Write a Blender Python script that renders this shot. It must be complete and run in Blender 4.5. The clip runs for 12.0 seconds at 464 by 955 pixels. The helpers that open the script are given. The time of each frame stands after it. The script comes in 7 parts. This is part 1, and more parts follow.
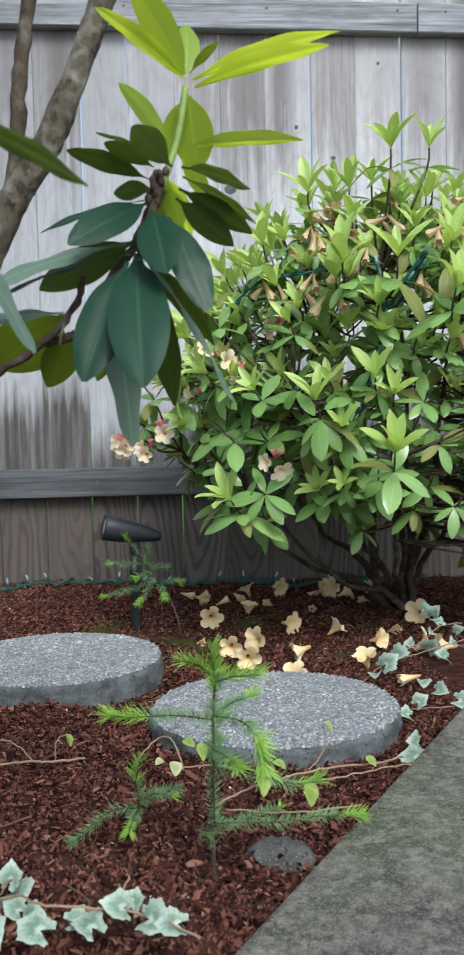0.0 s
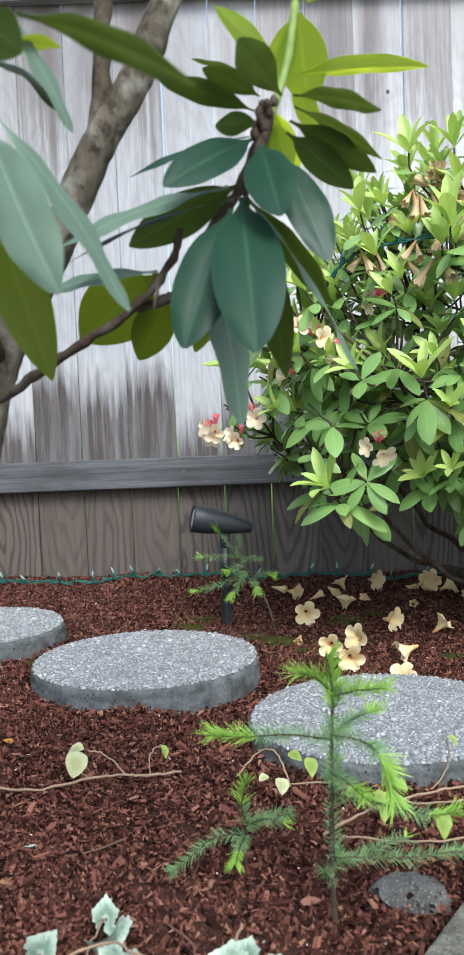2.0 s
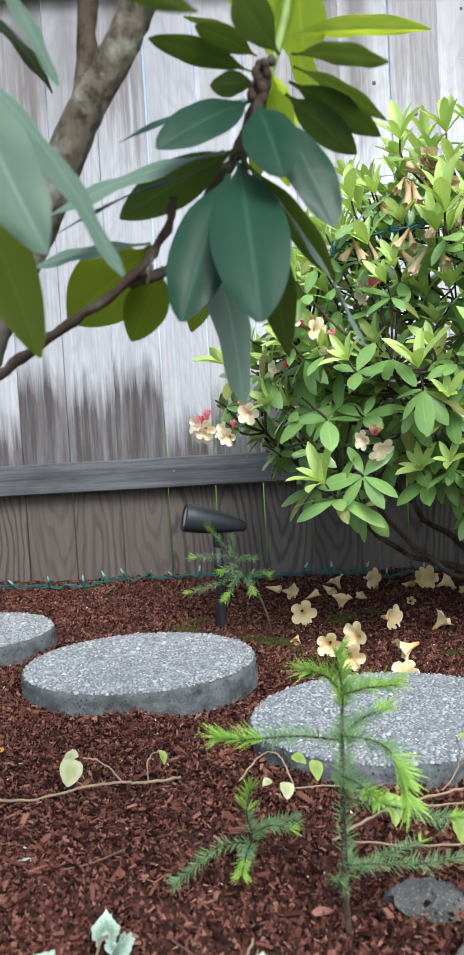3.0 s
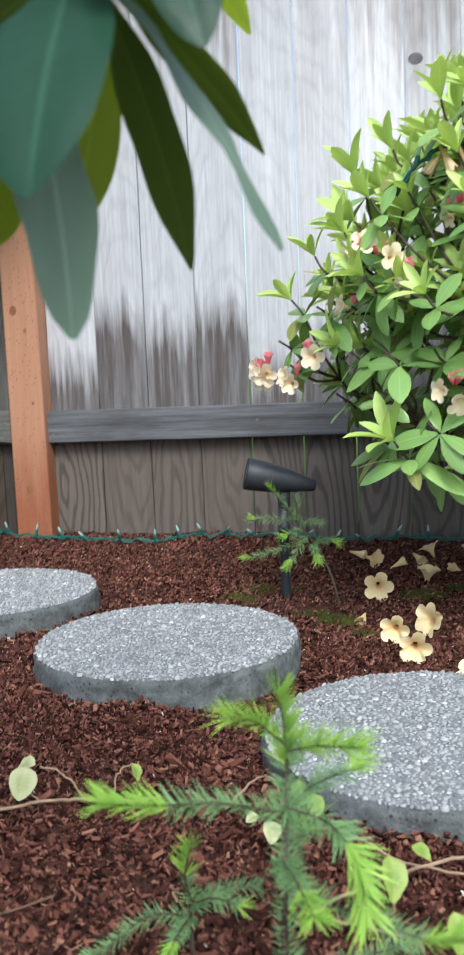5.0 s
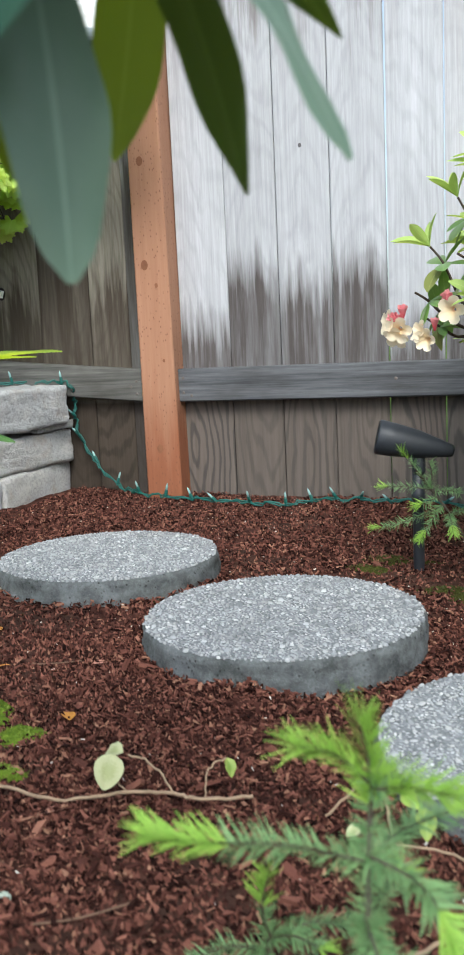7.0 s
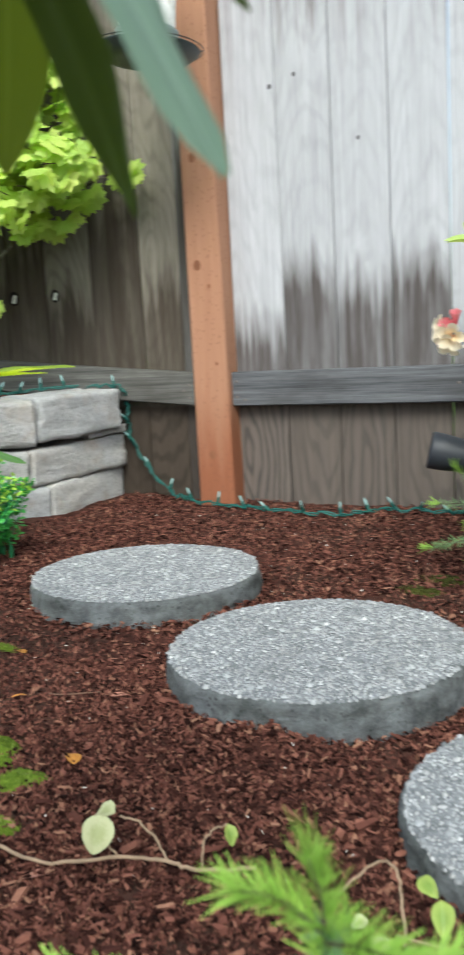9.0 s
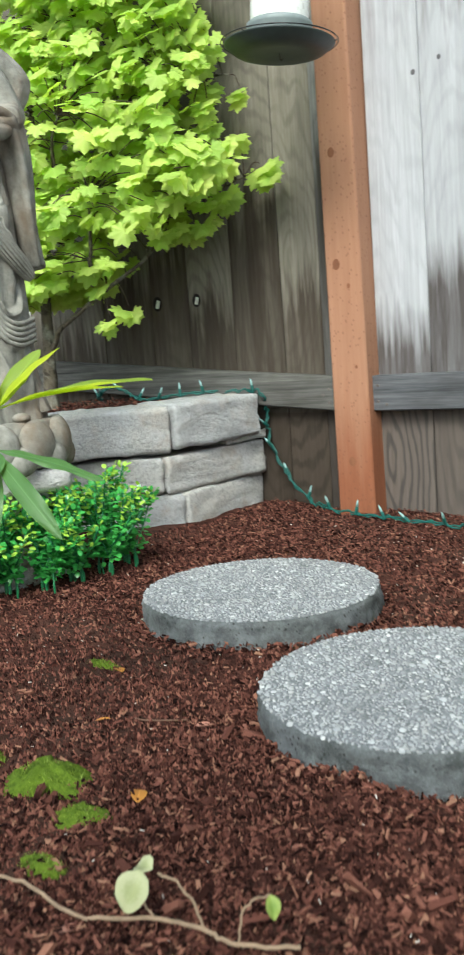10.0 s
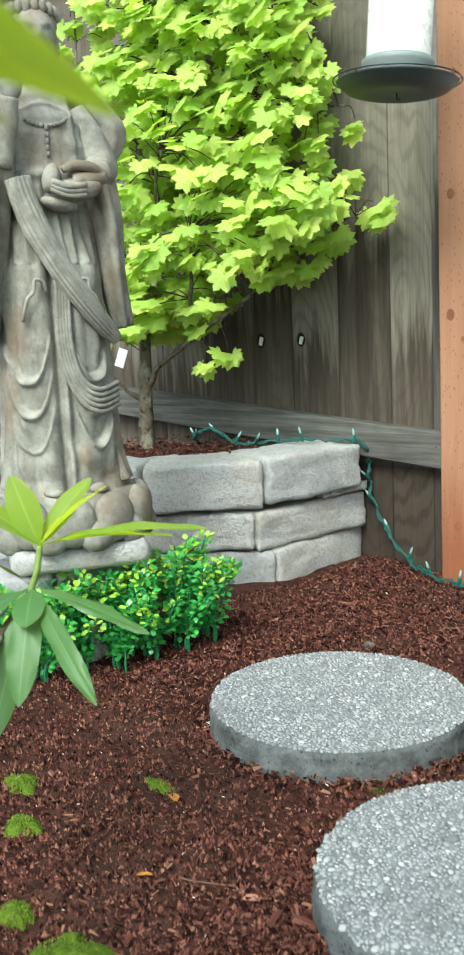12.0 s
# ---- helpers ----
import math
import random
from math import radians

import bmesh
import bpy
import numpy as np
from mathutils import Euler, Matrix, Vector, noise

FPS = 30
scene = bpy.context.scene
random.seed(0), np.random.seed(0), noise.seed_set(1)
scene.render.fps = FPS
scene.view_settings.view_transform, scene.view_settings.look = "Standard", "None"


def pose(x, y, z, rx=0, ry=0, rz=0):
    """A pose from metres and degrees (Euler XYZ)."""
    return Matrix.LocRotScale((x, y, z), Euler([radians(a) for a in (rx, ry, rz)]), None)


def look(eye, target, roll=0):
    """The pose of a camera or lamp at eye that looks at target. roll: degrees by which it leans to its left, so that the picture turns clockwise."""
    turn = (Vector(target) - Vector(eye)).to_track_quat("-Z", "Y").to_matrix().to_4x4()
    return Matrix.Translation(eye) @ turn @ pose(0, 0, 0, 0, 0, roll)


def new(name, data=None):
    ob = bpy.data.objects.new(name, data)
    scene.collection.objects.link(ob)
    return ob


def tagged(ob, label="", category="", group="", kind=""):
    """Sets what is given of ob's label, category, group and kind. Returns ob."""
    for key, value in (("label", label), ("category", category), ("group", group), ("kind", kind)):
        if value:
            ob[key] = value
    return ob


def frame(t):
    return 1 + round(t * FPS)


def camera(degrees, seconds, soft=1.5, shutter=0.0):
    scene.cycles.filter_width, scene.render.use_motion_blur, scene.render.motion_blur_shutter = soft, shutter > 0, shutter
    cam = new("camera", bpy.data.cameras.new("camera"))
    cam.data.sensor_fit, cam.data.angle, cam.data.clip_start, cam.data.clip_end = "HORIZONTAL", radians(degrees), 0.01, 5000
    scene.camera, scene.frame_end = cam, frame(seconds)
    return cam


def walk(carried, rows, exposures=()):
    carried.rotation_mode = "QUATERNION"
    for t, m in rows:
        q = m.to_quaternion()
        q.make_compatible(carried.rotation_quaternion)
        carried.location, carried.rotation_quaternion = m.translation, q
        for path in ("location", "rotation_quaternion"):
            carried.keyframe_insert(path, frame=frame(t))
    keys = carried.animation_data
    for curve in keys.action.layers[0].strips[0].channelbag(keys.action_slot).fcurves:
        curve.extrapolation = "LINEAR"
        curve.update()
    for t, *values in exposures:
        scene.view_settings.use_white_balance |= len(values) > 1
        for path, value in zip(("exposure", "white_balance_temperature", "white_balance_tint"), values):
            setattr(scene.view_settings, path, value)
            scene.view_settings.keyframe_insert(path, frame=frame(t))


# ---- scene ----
cam = camera(28.194, 12.0, 1.5, 0.5)
cam.data.dof.use_dof, cam.data.dof.focus_distance, cam.data.dof.aperture_fstop = True, 1.7, 20.0

# the hand-held path: seconds, eye, target, roll
PATH = [
    (0, (0.8510, -2.9222, 0.4935), (0.9667, -0.9285, 0.3850), -1.22),
    (0.5, (0.8658, -2.9071, 0.4948), (0.8766, -0.9107, 0.3755), -2.26),
    (1, (0.8650, -2.8817, 0.4881), (0.7898, -0.8864, 0.3720), -2.32),
    (1.5, (0.8391, -2.8404, 0.4869), (0.7677, -0.8452, 0.3678), -2.30),
    (2, (0.8217, -2.7932, 0.4826), (0.7659, -0.7980, 0.3568), -2.21),
    (2.5, (0.8091, -2.7687, 0.4787), (0.7720, -0.7729, 0.3546), -2.31),
    (3, (0.8085, -2.7473, 0.4653), (0.7806, -0.7510, 0.3477), -3.19),
    (3.2, (0.8144, -2.7256, 0.4649), (0.7815, -0.7293, 0.3466), -3.37),
    (4.8, (0.9402, -2.5201, 0.4463), (0.6262, -0.5544, 0.2521), -2.91),
    (5, (0.9547, -2.4990, 0.4593), (0.6129, -0.5411, 0.2360), -2.33),
    (5.5, (0.9673, -2.4431, 0.4556), (0.4818, -0.5265, 0.1544), -2.43),
    (6, (0.9829, -2.4153, 0.4266), (0.4357, -0.5182, 0.1077), -3.01),
    (6.5, (0.9905, -2.4054, 0.4356), (0.3966, -0.5210, 0.1250), -3.05),
    (7, (0.9734, -2.3863, 0.4567), (0.3191, -0.5207, 0.1547), -2.64),
    (7.2, (0.9648, -2.3755, 0.4610), (0.3071, -0.5103, 0.1638), -2.71),
    (8.8, (0.9993, -2.2927, 0.4785), (0.2663, -0.4581, 0.1674), -2.91),
    (9, (1.0052, -2.2746, 0.4767), (0.1911, -0.4740, 0.1687), -3.03),
    (9.5, (1.0305, -2.2233, 0.4762), (0.0492, -0.5076, 0.1701), -3.67),
    (10, (1.0600, -2.1466, 0.4813), (-0.0904, -0.5360, 0.1941), -4.24),
    (10.5, (1.0676, -2.0802, 0.5424), (-0.1610, -0.5266, 0.2647), -3.66),
    (11, (1.0566, -2.0348, 0.5991), (-0.2351, -0.5382, 0.2966), -3.86),
    (11.5, (1.0374, -2.0056, 0.6174), (-0.2742, -0.5297, 0.2991), -3.48),
    (12, (1.0253, -1.9880, 0.6400), (-0.3224, -0.5438, 0.3275), -2.57),
]
walk(cam, [(t, look(eye, target, roll)) for t, eye, target, roll in PATH],
     [(0, 0.73, 5950, 5), (1.5, 1.08, 5950, 6), (3.2, 1.14, 5950, 6), (5.0, 1.14, 6000, 5), (6.5, 1.13, 6050, 4), (9.5, 1.17, 6200, 0), (12, 1.38, 6200, -6)])

# ---- light: soft overcast daylight ----
SUN_EL, SUN_AZ = 47, 160
world = bpy.data.worlds.new("world")
scene.world = world
world.use_nodes = True
wn = world.node_tree
sky = wn.nodes.new("ShaderNodeTexSky")
sky.sky_type, sky.sun_disc = "NISHITA", False
sky.sun_elevation, sky.sun_rotation = radians(SUN_EL), radians(SUN_AZ)
sky.dust_density, sky.air_density, sky.ozone_density = 3.0, 1.0, 1.0
soft_sky = wn.nodes.new("ShaderNodeHueSaturation")
soft_sky.inputs["Saturation"].default_value = 0.6
wn.links.new(sky.outputs[0], soft_sky.inputs["Color"])
wn.links.new(soft_sky.outputs[0], wn.nodes["Background"].inputs[0])
wn.nodes["Background"].inputs[1].default_value = 0.125
sun_data = bpy.data.lights.new("sun", "SUN")
sun_data.energy, sun_data.angle, sun_data.color = 1.5, radians(22), (1.0, 0.96, 0.9)
sun = new("sun", sun_data)
sun.matrix_world = look((0, 0, 6), Vector((0, 0, 6)) - Vector((
    math.sin(radians(SUN_AZ)) * math.cos(radians(SUN_EL)), math.cos(radians(SUN_AZ)) * math.cos(radians(SUN_EL)), math.sin(radians(SUN_EL)))))


# ---- materials ----
class Mat:
    """A node material with short calls for the usual nodes."""

    def __init__(self, name, rough=0.8, spec=0.3, metal=0.0):
        self.m = bpy.data.materials.new(name)
        self.m.use_nodes = True
        self.t = self.m.node_tree
        self.b = self.t.nodes["Principled BSDF"]
        self.set(self.b, "Roughness", rough)
        self.set(self.b, "Specular IOR Level", spec)
        self.set(self.b, "Metallic", metal)

    def set(self, node, key, value):
        if isinstance(value, bpy.types.NodeSocket):
            self.t.links.new(value, node.inputs[key])
        elif isinstance(value, tuple) and len(value) == 3 and node.inputs[key].type == "RGBA":
            node.inputs[key].default_value = (*value, 1)
        else:
            node.inputs[key].default_value = value

    def node(self, kind, out=0, **ins):
        n = self.t.nodes.new(kind)
        for key, value in ins.items():
            self.set(n, key.replace("_", " "), value)
        return n.outputs[out]

    def coord(self, scale=(1, 1, 1), shift=True):
        """Object coordinates, shifted at random from object to object, and stretched."""
        c = self.node("ShaderNodeTexCoord", 3)
        if shift:
            r = self.node("ShaderNodeObjectInfo", 5)
            c = self.vmath("ADD", c, self.vmath("SCALE", (17.0, 31.0, 11.0), r))
        return self.vmath("MULTIPLY", c, scale)

    def vmath(self, op, a, b):
        n = self.t.nodes.new("ShaderNodeVectorMath")
        n.operation = op
        self.set(n, 0, a)
        self.set(n, 3 if op == "SCALE" else 1, b)
        return n.outputs[0]

    def math(self, op, a, b=0.0, clamp=False):
        n = self.t.nodes.new("ShaderNodeMath")
        n.operation, n.use_clamp = op, clamp
        self.set(n, 0, a)
        self.set(n, 1, b)
        return n.outputs[0]

    def noise(self, vec, scale, detail=4.0, rough=0.6, distort=0.0):
        return self.node("ShaderNodeTexNoise", 0, Vector=vec, Scale=scale, Detail=detail, Roughness=rough, Distortion=distort)

    def ramp(self, fac, *stops):
        n = self.t.nodes.new("ShaderNodeValToRGB")
        self.set(n, 0, fac)
        e = n.color_ramp.elements
        while len(e) < len(stops):
            e.new(0.5)
        for k, (pos, col) in zip(e, stops):
            k.position = pos
            k.color = (*col, 1) if isinstance(col, tuple) else (col, col, col, 1)
        return n.outputs[0]

    def mix(self, fac, a, b, mode="MIX"):
        n = self.t.nodes.new("ShaderNodeMix")
        n.data_type, n.blend_type = "RGBA", mode
        self.set(n, 0, fac)
        self.set(n, 6, a)
        self.set(n, 7, b)
        return n.outputs[2]

    def xyz(self, vec):
        n = self.t.nodes.new("ShaderNodeSeparateXYZ")
        self.set(n, 0, vec)
        return n.outputs

    def rand(self):
        return self.node("ShaderNodeObjectInfo", 5)

    def island(self):
        return self.node("ShaderNodeNewGeometry", 8)

    def bump(self, height, strength=0.3, dist=0.002):
        self.set(self.b, "Normal", self.node("ShaderNodeBump", 0, Height=height, Strength=strength, Distance=dist))

    def color(self, c):
        self.set(self.b, "Base Color", c)
        return self

    def translucent(self, color, amount):
        """Lets light through thin leaves and petals."""
        tr = self.node("ShaderNodeBsdfTranslucent", 0, Color=color)
        mx = self.t.nodes.new("ShaderNodeMixShader")
        self.set(mx, 0, amount)
        self.t.links.new(self.b.outputs[0], mx.inputs[1])
        self.t.links.new(tr, mx.inputs[2])
        self.t.links.new(mx.outputs[0], self.t.nodes["Material Output"].inputs[0])
        return self


def plain(name, col, rough=0.6, spec=0.3, metal=0.0, vary=0.25, scale=60.0):
    """A colour with fine mottling."""
    k = Mat(name, rough, spec, metal)
    n = k.noise(k.coord(), scale, 5)
    k.color(k.ramp(n, (0.25, tuple(c * (1 - vary) for c in col)), (0.75, tuple(min(1, c * (1 + vary)) for c in col))))
    k.bump(n, 0.2, 0.001)
    return k.m


def wood_mat(name, pale, dark, grain, stain_lo, stain_hi, stain_col, brown, bleach, heart, stretch):
    """Weathered fence board: upright fibres, nested growth rings, a damp dark stain between two heights and streaks near the top."""
    k = Mat(name, 0.9, 0.1)
    c = k.coord((1, 1, 1))
    raw = k.node("ShaderNodeTexCoord", 3)
    x, _, z = k.xyz(raw)
    r1 = k.rand()
    r2 = k.math("FRACT", k.math("MULTIPLY", r1, 7.31))
    r3 = k.math("FRACT", k.math("MULTIPLY", r1, 13.7))
    fine = k.ramp(k.noise(k.vmath("MULTIPLY", c, (150, 150, 3.5)), 1.0, 6, 0.75), (0.14, 0.0), (0.86, 1.0))
    warp = k.noise(k.vmath("MULTIPLY", c, (9, 9, 2.4)), 1.0, 2, 0.45)
    # growth rings cut lengthwise: long nested arches round a heart that differs from board to board
    dx = k.math("SUBTRACT", x, k.math("MULTIPLY", k.math("SUBTRACT", r2, 0.5), 0.12))
    dz = k.math("MULTIPLY", k.math("SUBTRACT", z, k.math("ADD", heart, k.math("MULTIPLY", r3, 0.42))), stretch)
    dist = k.math("SQRT", k.math("ADD", k.math("MULTIPLY", dx, dx), k.math("MULTIPLY", dz, dz)))
    ring = k.math("SINE", k.math("ADD", k.math("MULTIPLY", dist, 340.0), k.math("ADD", k.math("MULTIPLY", warp, 30.0), k.math("MULTIPLY", k.noise(k.vmath("MULTIPLY", c, (34, 34, 7)), 1.0, 3, 0.6), 6.0))))
    ring = k.math("ADD", 0.5, k.math("MULTIPLY", ring, 0.5))
    big = k.noise(k.vmath("MULTIPLY", c, (16, 16, 1.8)), 1.0, 4)
    spot = k.noise(k.vmath("MULTIPLY", c, (45, 45, 12)), 1.0, 4, 0.7)
    col = k.mix(fine, dark, pale)
    col = k.mix(k.math("MULTIPLY", k.math("MULTIPLY", k.ramp(ring, (0.55, 0.0), (0.98, 1.0)), k.ramp(big, (0.38, 0.25), (0.6, 1.0))), grain), col, tuple(0.75 * d for d in dark))
    col = k.mix(k.math("MULTIPLY", k.ramp(big, (0.5, 0.0), (0.72, 1.0)), bleach), col, tuple(min(1, p * 1.18) for p in pale))
    col = k.mix(k.ramp(spot, (0.56, 0.0), (0.78, 0.45)), col, dark)
    # brown and strongly figured below the rail
    low = k.math("SUBTRACT", 1.0, k.ramp(z, (0.285, 0.0), (0.30, 1.0)))
    fig = k.math("MULTIPLY", k.ramp(ring, (0.50, 0.0), (0.92, 1.0)), k.ramp(r2, (0.25, 1.0), (0.75, 0.35)))
    lowcol = k.mix(fig, k.mix(fine, tuple(0.7 * v for v in brown), tuple(1.25 * v for v in brown)), tuple(0.26 * v for v in brown))
    col = k.mix(k.math("MULTIPLY", low, 0.9), col, lowcol)
    # the damp stain, with an uneven upper edge of streaks
    streak = k.noise(k.vmath("MULTIPLY", c, (42, 42, 2.2)), 1.0, 4, 0.7)
    high = k.math("MULTIPLY", r2, 0.75)
    high = k.math("ADD", high, k.math("MULTIPLY", k.ramp(streak, (0.3, 0.0), (0.72, 1.0)), 0.35))
    reach = k.math("ADD", stain_lo, k.math("MULTIPLY", high, stain_hi - stain_lo))
    wet = k.math("MULTIPLY", k.math("MULTIPLY", k.math("SUBTRACT", reach, z), 8.0, True), k.ramp(z, (0.29, 0.6), (0.345, 1.0)))
    wet = k.math("MULTIPLY", wet, k.ramp(k.math("ADD", k.math("MULTIPLY", fine, 0.3), k.math("MULTIPLY", streak, 0.9)), (0.35, 0.5), (0.68, 0.95)))
    col = k.mix(wet, col, k.mix(fine, tuple(0.7 * v for v in stain_col), tuple(1.5 * v for v in stain_col)))
    # dark streaks under the top rail
    top = k.math("MULTIPLY", k.math("MULTIPLY", k.math("SUBTRACT", z, k.math("SUBTRACT", 1.85, k.math("MULTIPLY", streak, 1.35))), 3.5, True), k.ramp(r3, (0.2, 0.25), (0.8, 0.85)))
    col = k.mix(k.math("MULTIPLY", top, k.ramp(fine, (0.2, 0.2), (0.7, 1.0))), col, tuple(v * d for v, d in zip((0.60, 0.52, 0.47), dark)))
    # brown heartwood showing through high up
    core = k.math("ABSOLUTE", k.math("SUBTRACT", x, k.math("MULTIPLY", k.math("SUBTRACT", r3, 0.5), 0.05)))
    core = k.math("MULTIPLY", k.ramp(core, (0.012, 1.0), (0.055, 0.0)), k.math("MULTIPLY", k.math("SUBTRACT", z, k.math("SUBTRACT", 1.60, k.math("MULTIPLY", streak, 0.9))), 3.0, True))
    col = k.mix(k.math("MULTIPLY", core, k.ramp(r2, (0.25, 0.1), (0.7, 0.75))), col, k.mix(fine, (0.075, 0.062, 0.058), (0.21, 0.185, 0.18)))
    # board to board
    hsv = k.node("ShaderNodeHueSaturation", 0, Value=k.math("ADD", 0.84, k.math("MULTIPLY", r1, 0.30)), Color=col)
    k.color(hsv)
    k.bump(k.math("ADD", fine, k.math("MULTIPLY", ring, -0.6)), 0.4, 0.0012)
    return k.m


M_BOARD = wood_mat("grey fence wood", (0.50, 0.505, 0.535), (0.25, 0.25, 0.262), 0.26, 0.46, 0.80, (0.060, 0.050, 0.047), (0.138, 0.108, 0.082), 0.40, -0.05, 0.20)
M_BOARD_PALE = wood_mat("paler grey fence wood", (0.66, 0.66, 0.69), (0.31, 0.305, 0.318), 0.24, 0.48, 0.84, (0.066, 0.056, 0.054), (0.165, 0.138, 0.112), 0.45, -0.05, 0.20)
M_BOARD_OLD = wood_mat("dark weathered fence wood", (0.30, 0.275, 0.232), (0.095, 0.084, 0.067), 0.45, 0.50, 1.05, (0.046, 0.036, 0.028), (0.040, 0.028, 0.022), 0.25, 0.42, 0.30)
M_BOARD_GREY = wood_mat("grey streaked fence wood", (0.34, 0.345, 0.34), (0.10, 0.098, 0.092), 0.3, 0.50, 1.10, (0.044, 0.038, 0.034), (0.040, 0.028, 0.022), 0.5, 0.42, 0.30)


def rail_mat(name, gain, tint=(1.0, 1.0, 1.0)):
    k = Mat(name, 0.85, 0.15)
    c = k.coord((3, 90, 90))
    fine = k.noise(c, 1.0, 6, 0.7)
    big = k.noise(k.coord((5, 20, 20)), 1.0, 3)
    col = k.mix(k.ramp(fine, (0.3, 0.0), (0.7, 1.0)), *(tuple(gain * v for v in c3) for c3 in ((0.050, 0.052, 0.058), (0.20, 0.205, 0.22))))
    col = k.mix(k.ramp(big, (0.45, 0.0), (0.75, 0.7)), col, tuple(gain * v for v in (0.055, 0.052, 0.052)))
    k.color(k.mix(1.0, col, tint, "MULTIPLY"))
    k.bump(fine, 0.4, 0.0015)
    return k.m


def post_mat():
    k = Mat("orange stained post", 0.75, 0.25)
    c = k.coord((60, 60, 2.5), False)
    fine = k.noise(c, 1.0, 6, 0.7)
    z = k.xyz(k.node("ShaderNodeTexCoord", 3))[2]
    dots = k.node("ShaderNodeTexVoronoi", 0, Vector=k.coord((120, 120, 62), False), Scale=1.0)
    col = k.mix(fine, (0.25, 0.112, 0.064), (0.43, 0.235, 0.148))
    stain = k.noise(k.coord((30, 30, 2), False), 1.0, 4)
    reach = k.math("ADD", 0.30, k.math("MULTIPLY", k.ramp(stain, (0.35, 0.0), (0.65, 1.0)), 0.16))
    wet = k.math("MULTIPLY", k.math("SUBTRACT", reach, z), 4.0, True)
    col = k.mix(wet, col, k.mix(fine, (0.165, 0.056, 0.027), (0.31, 0.120, 0.062)))
    col = k.mix(k.ramp(dots, (0.10, 0.75), (0.24, 0.0)), col, (0.15, 0.062, 0.037))
    k.color(col)
    k.bump(fine, 0.3, 0.001)
    return k.m


def mulch_mat(name, loose):
    k = Mat(name, 0.95, 0.06)
    if loose:
        r = k.island()
        fibre = k.noise(k.coord((60, 60, 60), False), 6.0, 4, 0.7)
        col = k.ramp(r, (0.0, (0.005, 0.0025, 0.002)), (0.30, (0.044, 0.017, 0.013)), (0.65, (0.160, 0.064, 0.047)), (0.9, (0.250, 0.108, 0.077)), (1.0, (0.35, 0.19, 0.125)))
        k.color(k.mix(fibre, col, k.mix(0.5, col, (0.02, 0.008, 0.007))))
        k.bump(fibre, 0.4, 0.001)
        return k.m
    c = k.node("ShaderNodeTexCoord", 3)
    n1, n2 = k.noise(c, 55, 6, 0.75), k.noise(c, 3.2, 4)
    vor = k.node("ShaderNodeTexVoronoi", 1, Vector=k.vmath("MULTIPLY", c, (70, 95, 80)), Scale=1.0)
    # base tone taken near black, painting the shade in gaps between chips
    col = k.mix(n1, (0.005, 0.0025, 0.002), (0.078, 0.031, 0.023))
    col = k.mix(0.45, col, k.mix(k.xyz(vor)[0], (0.014, 0.007, 0.006), (0.17, 0.070, 0.052)))
    col = k.mix(k.ramp(n2, (0.42, 0.0), (0.62, 0.6)), col, (0.058, 0.036, 0.027))
    y = k.xyz(c)[1]
    lawn = k.math("MULTIPLY", k.math("SUBTRACT", y, 0.2), 8.0, True)
    grass = k.mix(k.noise(c, 30, 5), (0.05, 0.10, 0.015), (0.16, 0.26, 0.05))
    k.color(k.mix(lawn, col, grass))
    k.bump(k.math("ADD", n1, k.xyz(vor)[0]), 1.0, 0.010)
    return k.m


def concrete_mat(name, lo, hi, green, speck=0.6, flake=0.2):
    k = Mat(name, 0.85, 0.25)
    c = k.coord((1, 1, 1), False)
    fine, mid, big = k.noise(c, 160, 5, 0.75), k.noise(c, 22, 5), k.noise(c, 4.5, 4)
    col = k.mix(fine, lo, hi)
    col = k.mix(k.ramp(mid, (0.42, 0.0), (0.66, 0.8)), col, tuple(0.5 * v for v in lo))
    col = k.mix(k.ramp(big, (0.4, 0.0), (0.7, green)), col, (0.10, 0.125, 0.050))
    pits = k.node("ShaderNodeTexVoronoi", 0, Vector=c, Scale=330.0)
    col = k.mix(k.ramp(k.noise(c, 9, 6, 0.7), (0.5, 0.0), (0.66, 0.55)), col, tuple(0.35 * v for v in lo))
    col = k.mix(k.ramp(k.noise(c, 75, 4, 0.6), (0.46, 0.0), (0.66, flake)), col, tuple(1.5 * v for v in hi))
    col = k.mix(k.ramp(pits, (0.16, speck), (0.34, 0.0)), col, (0.46, 0.45, 0.42))
    dots = k.node("ShaderNodeTexVoronoi", 0, Vector=c, Scale=140.0)
    col = k.mix(k.math("MULTIPLY", k.ramp(dots, (0.14, 0.85), (0.34, 0.0)), k.ramp(k.noise(c, 40, 4, 0.7), (0.46, 0.0), (0.60, 1.0))), col, (0.022, 0.022, 0.02))
    k.color(col)
    k.bump(k.math("ADD", fine, mid), 1.0, 0.005)
    return k.m


